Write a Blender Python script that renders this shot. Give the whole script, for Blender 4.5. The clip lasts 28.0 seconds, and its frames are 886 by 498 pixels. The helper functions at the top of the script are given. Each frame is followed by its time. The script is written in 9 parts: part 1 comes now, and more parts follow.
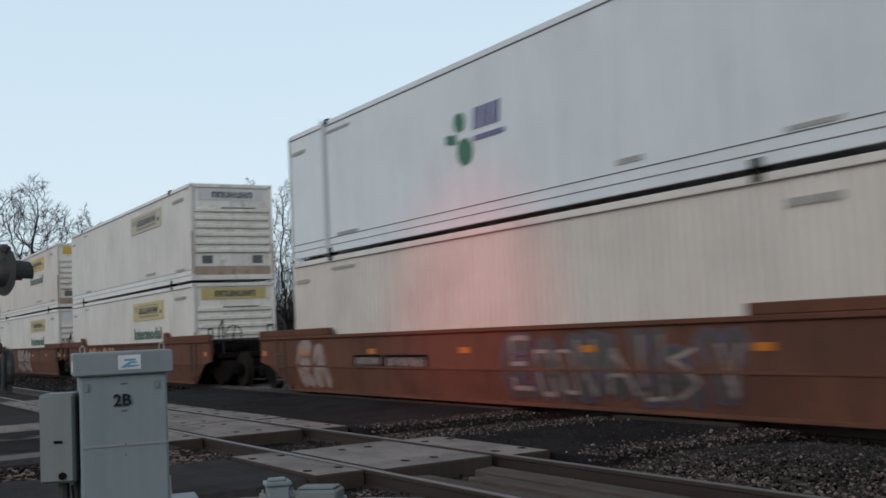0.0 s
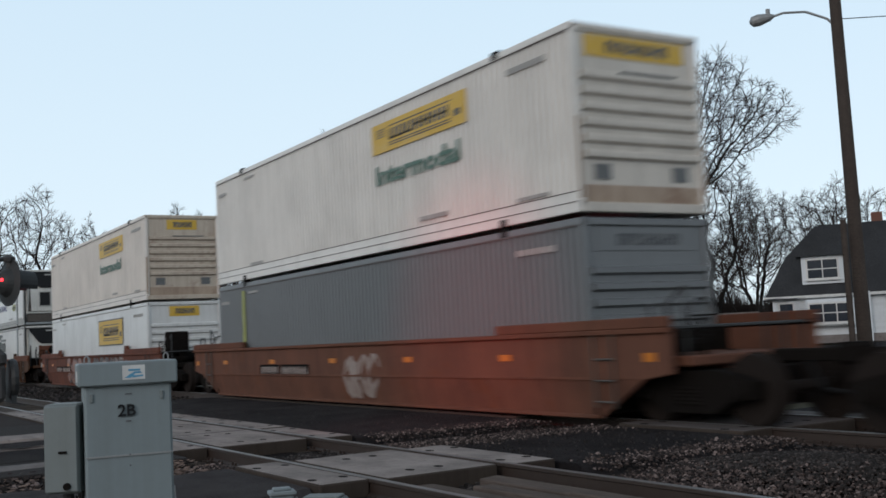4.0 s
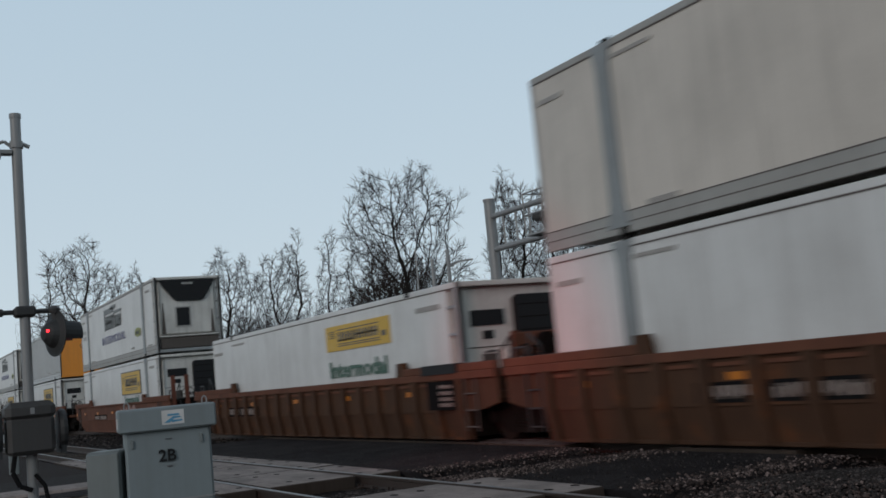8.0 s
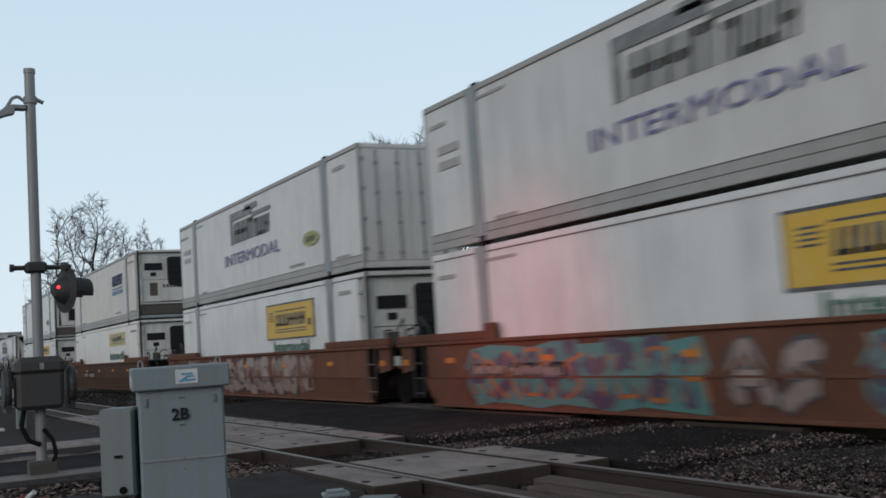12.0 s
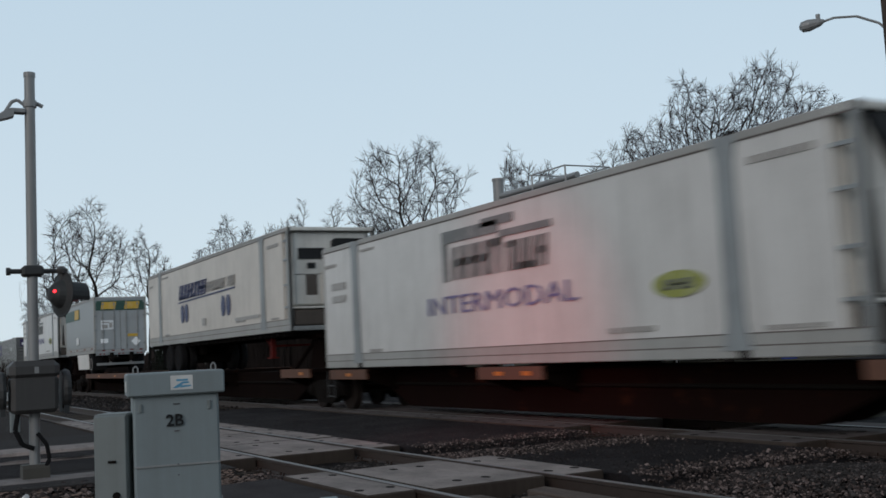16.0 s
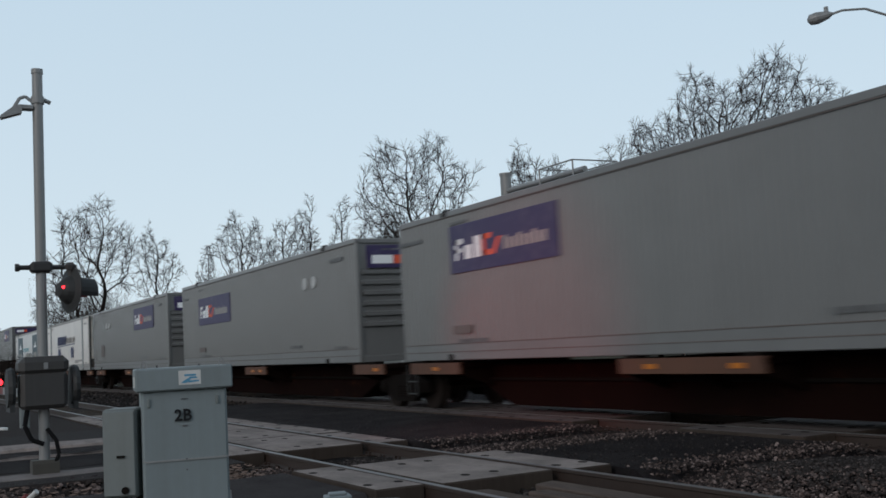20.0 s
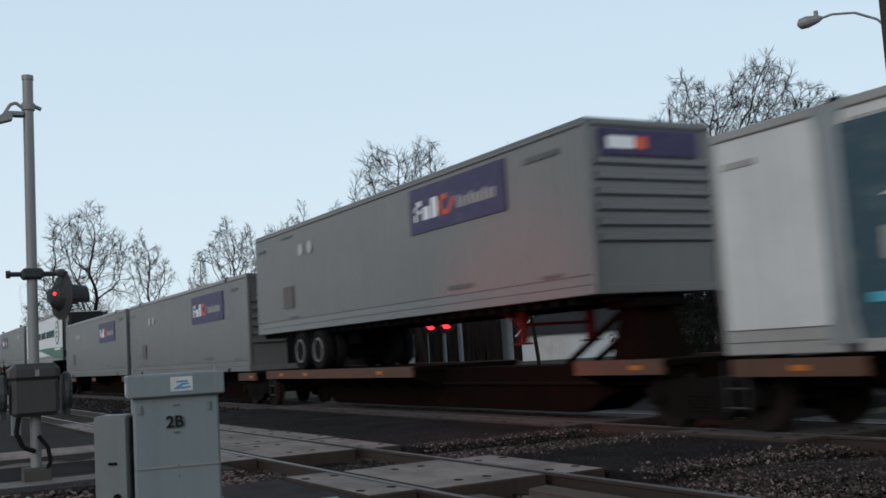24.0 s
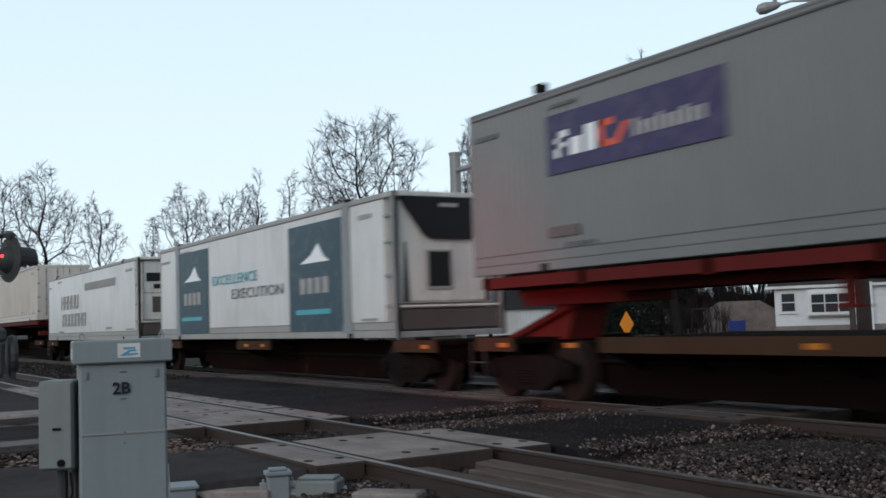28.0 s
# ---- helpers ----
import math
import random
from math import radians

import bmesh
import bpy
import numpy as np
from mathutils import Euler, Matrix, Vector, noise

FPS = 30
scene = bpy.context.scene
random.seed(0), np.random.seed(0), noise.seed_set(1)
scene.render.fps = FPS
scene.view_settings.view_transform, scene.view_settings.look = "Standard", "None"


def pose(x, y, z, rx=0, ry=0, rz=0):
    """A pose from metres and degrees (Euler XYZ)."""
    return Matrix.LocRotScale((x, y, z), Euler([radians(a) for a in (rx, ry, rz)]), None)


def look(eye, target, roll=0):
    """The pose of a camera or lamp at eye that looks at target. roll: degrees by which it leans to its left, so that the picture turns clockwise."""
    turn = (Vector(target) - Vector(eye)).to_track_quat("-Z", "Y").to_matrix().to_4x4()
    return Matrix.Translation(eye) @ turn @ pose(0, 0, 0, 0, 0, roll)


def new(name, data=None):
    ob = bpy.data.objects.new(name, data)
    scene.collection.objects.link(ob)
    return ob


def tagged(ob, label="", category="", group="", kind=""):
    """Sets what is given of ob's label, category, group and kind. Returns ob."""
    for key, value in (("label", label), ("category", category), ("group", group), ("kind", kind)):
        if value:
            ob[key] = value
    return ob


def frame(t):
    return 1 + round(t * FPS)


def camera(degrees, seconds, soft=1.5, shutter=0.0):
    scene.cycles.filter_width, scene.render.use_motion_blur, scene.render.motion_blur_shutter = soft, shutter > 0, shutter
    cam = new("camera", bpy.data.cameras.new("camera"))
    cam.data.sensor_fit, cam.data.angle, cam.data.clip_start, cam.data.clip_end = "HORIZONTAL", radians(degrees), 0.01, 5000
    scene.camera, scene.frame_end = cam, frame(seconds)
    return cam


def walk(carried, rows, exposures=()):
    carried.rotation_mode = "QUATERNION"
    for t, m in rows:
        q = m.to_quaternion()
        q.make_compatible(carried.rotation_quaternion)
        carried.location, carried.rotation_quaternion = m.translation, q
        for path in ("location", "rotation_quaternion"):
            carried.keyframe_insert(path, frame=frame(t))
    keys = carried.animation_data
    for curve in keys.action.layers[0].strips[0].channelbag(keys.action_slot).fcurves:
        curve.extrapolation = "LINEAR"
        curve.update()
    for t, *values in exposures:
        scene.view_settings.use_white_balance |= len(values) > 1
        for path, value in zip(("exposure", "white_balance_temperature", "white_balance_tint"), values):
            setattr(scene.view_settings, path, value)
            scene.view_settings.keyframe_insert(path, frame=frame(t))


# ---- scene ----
cam = camera(45.57, 28.0, soft=1.6, shutter=0.36)
walk(cam, [
    (0.0, pose(0.008, -0.019, 1.333, 94.29, 2.69, 58.82)),
    (0.5, pose(0.007, -0.015, 1.334, 94.22, 2.89, 58.85)),
    (1.0, pose(0.010, -0.018, 1.334, 94.26, 2.79, 58.92)),
    (1.5, pose(0.005, -0.014, 1.337, 94.30, 2.67, 58.91)),
    (2.0, pose(0.009, -0.020, 1.333, 94.49, 2.64, 58.83)),
    (2.5, pose(0.007, -0.021, 1.336, 94.56, 2.68, 58.90)),
    (4.5, pose(0.005, -0.017, 1.336, 94.82, 2.90, 59.06)),
    (5.0, pose(0.005, -0.015, 1.336, 94.89, 2.81, 59.05)),
    (5.5, pose(0.007, -0.018, 1.341, 94.85, 2.92, 59.01)),
    (6.0, pose(0.007, -0.017, 1.340, 95.08, 3.08, 59.11)),
    (6.5, pose(0.012, 0.003, 1.339, 95.84, 3.25, 59.35)),
    (7.0, pose(0.024, 0.017, 1.330, 97.03, 4.47, 59.94)),
    (7.5, pose(0.022, 0.023, 1.332, 97.32, 5.21, 61.12)),
    (8.0, pose(0.030, 0.040, 1.331, 96.66, 5.44, 61.62)),
    (8.5, pose(0.022, 0.029, 1.329, 96.96, 4.85, 61.86)),
    (9.0, pose(0.019, 0.029, 1.330, 96.32, 3.61, 61.77)),
    (9.5, pose(0.015, 0.024, 1.328, 96.30, 3.42, 61.60)),
    (10.0, pose(0.014, 0.005, 1.331, 95.72, 3.72, 60.74)),
    (10.5, pose(-0.001, 0.001, 1.332, 94.72, 4.66, 61.43)),
    (11.0, pose(-0.008, 0.001, 1.331, 94.60, 3.73, 61.77)),
    (11.5, pose(-0.020, -0.000, 1.337, 95.15, 3.46, 62.21)),
    (12.0, pose(-0.015, 0.003, 1.333, 94.94, 3.76, 61.84)),
    (12.5, pose(-0.016, -0.001, 1.335, 95.01, 3.50, 62.17)),
    (14.5, pose(-0.009, 0.002, 1.338, 95.52, 2.83, 61.58)),
    (15.0, pose(-0.001, 0.001, 1.333, 95.52, 2.86, 61.49)),
    (15.5, pose(-0.002, -0.003, 1.333, 95.47, 2.87, 61.53)),
    (16.0, pose(-0.007, -0.001, 1.335, 95.43, 2.96, 61.61)),
    (16.5, pose(-0.001, -0.001, 1.332, 95.48, 2.87, 61.67)),
    (17.0, pose(-0.012, 0.001, 1.336, 95.38, 2.74, 61.64)),
    (17.5, pose(-0.005, 0.000, 1.333, 95.51, 2.73, 61.65)),
    (18.0, pose(-0.003, -0.000, 1.333, 95.53, 3.04, 61.73)),
    (18.5, pose(-0.008, 0.004, 1.332, 95.53, 3.12, 62.02)),
    (19.0, pose(-0.012, 0.000, 1.335, 95.56, 2.90, 62.15)),
    (19.5, pose(-0.011, 0.003, 1.334, 95.44, 3.19, 62.06)),
    (20.0, pose(-0.005, 0.003, 1.332, 95.18, 3.12, 62.05)),
    (20.5, pose(-0.011, 0.000, 1.333, 95.06, 3.12, 62.23)),
    (21.0, pose(-0.028, -0.003, 1.332, 95.10, 3.12, 63.80)),
    (21.5, pose(-0.031, -0.005, 1.335, 95.12, 3.12, 64.83)),
    (22.0, pose(-0.022, -0.002, 1.338, 95.20, 2.99, 64.90)),
    (22.5, pose(-0.020, 0.002, 1.338, 95.22, 3.04, 63.74)),
    (24.5, pose(-0.000, 0.005, 1.331, 95.50, 3.39, 61.49)),
    (25.0, pose(-0.000, 0.004, 1.334, 95.56, 3.30, 61.35)),
    (25.5, pose(0.003, 0.002, 1.330, 95.55, 3.33, 61.29)),
    (26.0, pose(0.002, 0.002, 1.331, 95.46, 3.30, 61.30)),
    (26.5, pose(0.001, 0.004, 1.331, 95.42, 3.14, 61.22)),
    (27.0, pose(0.004, 0.004, 1.333, 95.01, 2.47, 61.10)),
    (27.5, pose(0.009, 0.007, 1.333, 94.32, 1.44, 60.14)),
    (28.0, pose(0.015, 0.013, 1.334, 93.87, 1.94, 59.12)),
], exposures=[(0.0, 0.06), (2.0, 0.08), (5.0, 0.2), (6.2, 0.02), (7.2, -0.1), (8.7, -0.37), (9.5, -0.36), (10.6, -0.05), (12.0, 0.02), (14.5, -0.09), (16.0, -0.11), (18.0, -0.07), (20.0, -0.06), (22.3, -0.13), (24.6, 0.06), (26.0, -0.06), (27.2, -0.1), (27.6, 0.08), (28.0, 0.31)])

# ---- world and light: dull overcast late afternoon ----
world = bpy.data.worlds.new("world")
scene.world = world
world.use_nodes = True
wn, wl = world.node_tree.nodes, world.node_tree.links
sky = wn.new("ShaderNodeTexSky")
sky.sky_type, sky.sun_disc = "NISHITA", False
sky.sun_elevation, sky.sun_rotation = radians(22), radians(150)
bg = wn["Background"]
tint = wn.new("ShaderNodeMix")
tint.data_type = "RGBA"
tint.inputs[0].default_value = 0.93
cloud = wn.new("ShaderNodeTexNoise")
cloud.inputs["Scale"].default_value, cloud.inputs["Detail"].default_value = 1.3, 4
spot = wn.new("ShaderNodeTexCoord")
split = wn.new("ShaderNodeSeparateXYZ")
wl.new(spot.outputs["Generated"], split.inputs[0])
lift = wn.new("ShaderNodeMath")
lift.operation = "MULTIPLY_ADD"
lift.inputs[1].default_value = 0.09
wl.new(cloud.outputs["Fac"], lift.inputs[0])
wl.new(split.outputs["Z"], lift.inputs[2])
ramp = wn.new("ShaderNodeValToRGB")
ramp.color_ramp.elements.new(0.4)
for e, (p, c) in zip(ramp.color_ramp.elements, ((0.04, (7.3, 8.5, 9.3)), (0.42, (5.8, 7.4, 8.75)), (0.95, (2.2, 2.8, 3.4)))):
    e.position, e.color = p, (*c, 1)
wl.new(lift.outputs[0], ramp.inputs[0])
wl.new(sky.outputs[0], tint.inputs["A"])
wl.new(ramp.outputs[0], tint.inputs["B"])
wl.new(tint.outputs["Result"], bg.inputs["Color"])
bg.inputs["Strength"].default_value = 0.1
sun = new("sun", bpy.data.lights.new("sun", "SUN"))
sun.data.energy, sun.data.angle, sun.data.color = 0.8, radians(30), (1.0, 0.89, 0.82)
sun.matrix_world = look((11, -19, 9), (0, 0, 0))


# ---- materials ----
def nodes_of(name):
    m = bpy.data.materials.new(name)
    m.use_nodes = True
    return m, m.node_tree.nodes, m.node_tree.links, m.node_tree.nodes["Principled BSDF"]


def mixer(n, l, fac, a, b, blend="MIX"):
    """A colour mix; fac, a and b are sockets or values. Gives the result socket."""
    k = n.new("ShaderNodeMix")
    k.data_type, k.blend_type = "RGBA", blend
    for socket, v in ((k.inputs[0], fac), (k.inputs["A"], a), (k.inputs["B"], b)):
        if isinstance(v, (int, float)):
            socket.default_value = v
        elif isinstance(v, tuple):
            socket.default_value = (*v[:3], 1)
        else:
            l.new(v, socket)
    return k.outputs["Result"]


def coords(n, l, scale=(1, 1, 1), shift=True, world_space=False):
    c = n.new("ShaderNodeNewGeometry") if world_space else n.new("ShaderNodeTexCoord")
    src = c.outputs["Position"] if world_space else c.outputs["Object"]
    m = n.new("ShaderNodeMapping")
    m.inputs["Scale"].default_value = scale
    l.new(src, m.inputs["Vector"])
    if shift:
        o = n.new("ShaderNodeObjectInfo")
        k = n.new("ShaderNodeMath")
        k.operation = "MULTIPLY"
        k.inputs[1].default_value = 37.0
        l.new(o.outputs["Random"], k.inputs[0])
        l.new(k.outputs[0], m.inputs["Location"])
    return m.outputs["Vector"]


def spots(n, l, vec, scale, lo, hi, detail=5, rough=0.6):
    t = n.new("ShaderNodeTexNoise")
    t.inputs["Scale"].default_value, t.inputs["Detail"].default_value, t.inputs["Roughness"].default_value = scale, detail, rough
    l.new(vec, t.inputs["Vector"])
    r = n.new("ShaderNodeMapRange")
    r.inputs["From Min"].default_value, r.inputs["From Max"].default_value = lo, hi
    l.new(t.outputs["Fac"], r.inputs["Value"])
    return r.outputs["Result"]


def relief(n, l, b, height, strength, distance=0.01):
    k = n.new("ShaderNodeBump")
    k.inputs["Strength"].default_value, k.inputs["Distance"].default_value = strength, distance
    l.new(height, k.inputs["Height"])
    l.new(k.outputs[0], b.inputs["Normal"])


def times(n, l, a, v):
    k = n.new("ShaderNodeMath")
    k.operation = "MULTIPLY"
    l.new(a, k.inputs[0])
    if isinstance(v, (int, float)):
        k.inputs[1].default_value = v
    else:
        l.new(v, k.inputs[1])
    return k.outputs[0]


def paint(name, color, rough=0.45, dirt=0.35, dirt_color=None, rust=0.0, metal=0.0, bump=0.15, gloss=0.45):
    """Painted metal with broad grime, vertical streaks and, if wanted, rust patches."""
    if dirt_color is None:
        dirt_color = (0.10, 0.085, 0.07) if max(color) > 0.2 else tuple(0.45 * q for q in color)
    m, n, l, b = nodes_of(name)
    vec = coords(n, l)
    streak = coords(n, l, (5, 5, 0.35))
    grime = spots(n, l, vec, 0.7, 0.42, 0.78)
    runs = spots(n, l, streak, 1.0, 0.48, 0.8)
    drip = spots(n, l, coords(n, l, (17, 17, 0.5)), 1.0, 0.45, 0.8, 3)
    fine = spots(n, l, vec, 22, 0.35, 0.75)
    c = mixer(n, l, times(n, l, grime, dirt * 0.7), color, dirt_color)
    c = mixer(n, l, times(n, l, runs, dirt * 0.6), c, dirt_color)
    c = mixer(n, l, times(n, l, drip, dirt * 0.45), c, dirt_color)
    c = mixer(n, l, times(n, l, fine, dirt * 0.2), c, dirt_color)
    if rust:
        patch = spots(n, l, vec, 1.6, 0.62 - 0.12 * rust, 0.72 - 0.1 * rust, 8, 0.7)
        c = mixer(n, l, times(n, l, patch, min(1.0, rust)), c, (0.13, 0.045, 0.018))
    l.new(c, b.inputs["Base Color"])
    b.inputs["Roughness"].default_value, b.inputs["Metallic"].default_value = rough, metal
    b.inputs["Specular IOR Level"].default_value = gloss
    relief(n, l, b, fine, bump, 0.004)
    return m


def ground_stuff(name, a, c2, scale=8.0, rough=0.9, bump=0.6, world_space=True, dist=0.02, big=None):
    m, n, l, b = nodes_of(name)
    vec = coords(n, l, shift=False, world_space=world_space)
    v = spots(n, l, vec, scale, 0.3, 0.7, 8, 0.7)
    w = spots(n, l, vec, 0.7, 0.38, 0.66, 7, 0.65)
    c = mixer(n, l, v, a, c2)
    c = mixer(n, l, times(n, l, w, 0.7), c, big or tuple(0.55 * q for q in a))
    l.new(c, b.inputs["Base Color"])
    b.inputs["Roughness"].default_value = rough
    b.inputs["Specular IOR Level"].default_value = 0.08
    relief(n, l, b, v, bump, dist)
    return m


def stones_mat(name, cols):
    m, n, l, b = nodes_of(name)
    g = n.new("ShaderNodeNewGeometry")
    r = n.new("ShaderNodeValToRGB")
    r.color_ramp.interpolation = "CONSTANT"
    while len(r.color_ramp.elements) < len(cols):
        r.color_ramp.elements.new(0.5)
    for i, (e, c) in enumerate(zip(r.color_ramp.elements, cols)):
        e.position, e.color = i / len(cols), (*c, 1)
    l.new(g.outputs["Random Per Island"], r.inputs[0])
    vec = coords(n, l, shift=False, world_space=True)
    v = spots(n, l, vec, 60, 0.3, 0.7)
    l.new(mixer(n, l, times(n, l, v, 0.4), r.outputs[0], (0.05, 0.045, 0.04)), b.inputs["Base Color"])
    b.inputs["Roughness"].default_value = 0.9
    b.inputs["Specular IOR Level"].default_value = 0.1
    relief(n, l, b, v, 0.4, 0.005)
    return m


def glow(name, color, power):
    m, n, l, b = nodes_of(name)
    b.inputs["Base Color"].default_value = (*color, 1)
    b.inputs["Emission Color"].default_value = (*color, 1)
    b.inputs["Emission Strength"].default_value = power
    return m


def flat(name, color, rough=0.6, metal=0.0, gloss=0.2):
    m, n, l, b = nodes_of(name)
    vec = coords(n, l)
    v = spots(n, l, vec, 9, 0.3, 0.75)
    l.new(mixer(n, l, times(n, l, v, 0.3), color, tuple(0.6 * q for q in color)), b.inputs["Base Color"])
    b.inputs["Roughness"].default_value, b.inputs["Metallic"].default_value = rough, metal
    b.inputs["Specular IOR Level"].default_value = gloss
    return m


def decal(name, color, wear=0.3, under=(0.5, 0.48, 0.45), rough=0.5):
    m, n, l, b = nodes_of(name)
    vec = coords(n, l)
    v = spots(n, l, vec, 3.5, 0.5, 0.75, 8, 0.7)
    l.new(mixer(n, l, times(n, l, v, wear), color, under), b.inputs["Base Color"])
    b.inputs["Roughness"].default_value = rough
    return m


def concrete_mat(name, color):
    m, n, l, b = nodes_of(name)
    vec = coords(n, l)
    v = spots(n, l, vec, 30, 0.3, 0.7, 8, 0.7)
    w = spots(n, l, vec, 1.1, 0.38, 0.7, 6, 0.65)
    rub = spots(n, l, coords(n, l, (0.6, 3, 1)), 1.2, 0.45, 0.75)
    c = mixer(n, l, times(n, l, v, 0.35), color, tuple(0.6 * q for q in color))
    pock = spots(n, l, vec, 7.0, 0.55, 0.72, 6, 0.7)
    c = mixer(n, l, times(n, l, w, 0.6), c, (0.10, 0.088, 0.08))
    c = mixer(n, l, times(n, l, rub, 0.45), c, (0.06, 0.054, 0.05))
    c = mixer(n, l, times(n, l, pock, 0.6), c, (0.07, 0.052, 0.043))
    l.new(c, b.inputs["Base Color"])
    b.inputs["Roughness"].default_value = 0.85
    b.inputs["Specular IOR Level"].default_value = 0.1
    relief(n, l, b, v, 0.4, 0.006)
    return m


def wood_mat(name, a, c2):
    m, n, l, b = nodes_of(name)
    v = spots(n, l, coords(n, l, (1.2, 14, 14)), 2.2, 0.3, 0.7, 8, 0.7)
    w = spots(n, l, coords(n, l), 1.5, 0.4, 0.7)
    c = mixer(n, l, v, a, c2)
    l.new(mixer(n, l, times(n, l, w, 0.5), c, tuple(0.45 * q for q in a)), b.inputs["Base Color"])
    b.inputs["Roughness"].default_value = 0.9
    b.inputs["Specular IOR Level"].default_value = 0.1
    relief(n, l, b, v, 0.6, 0.01)
    return m


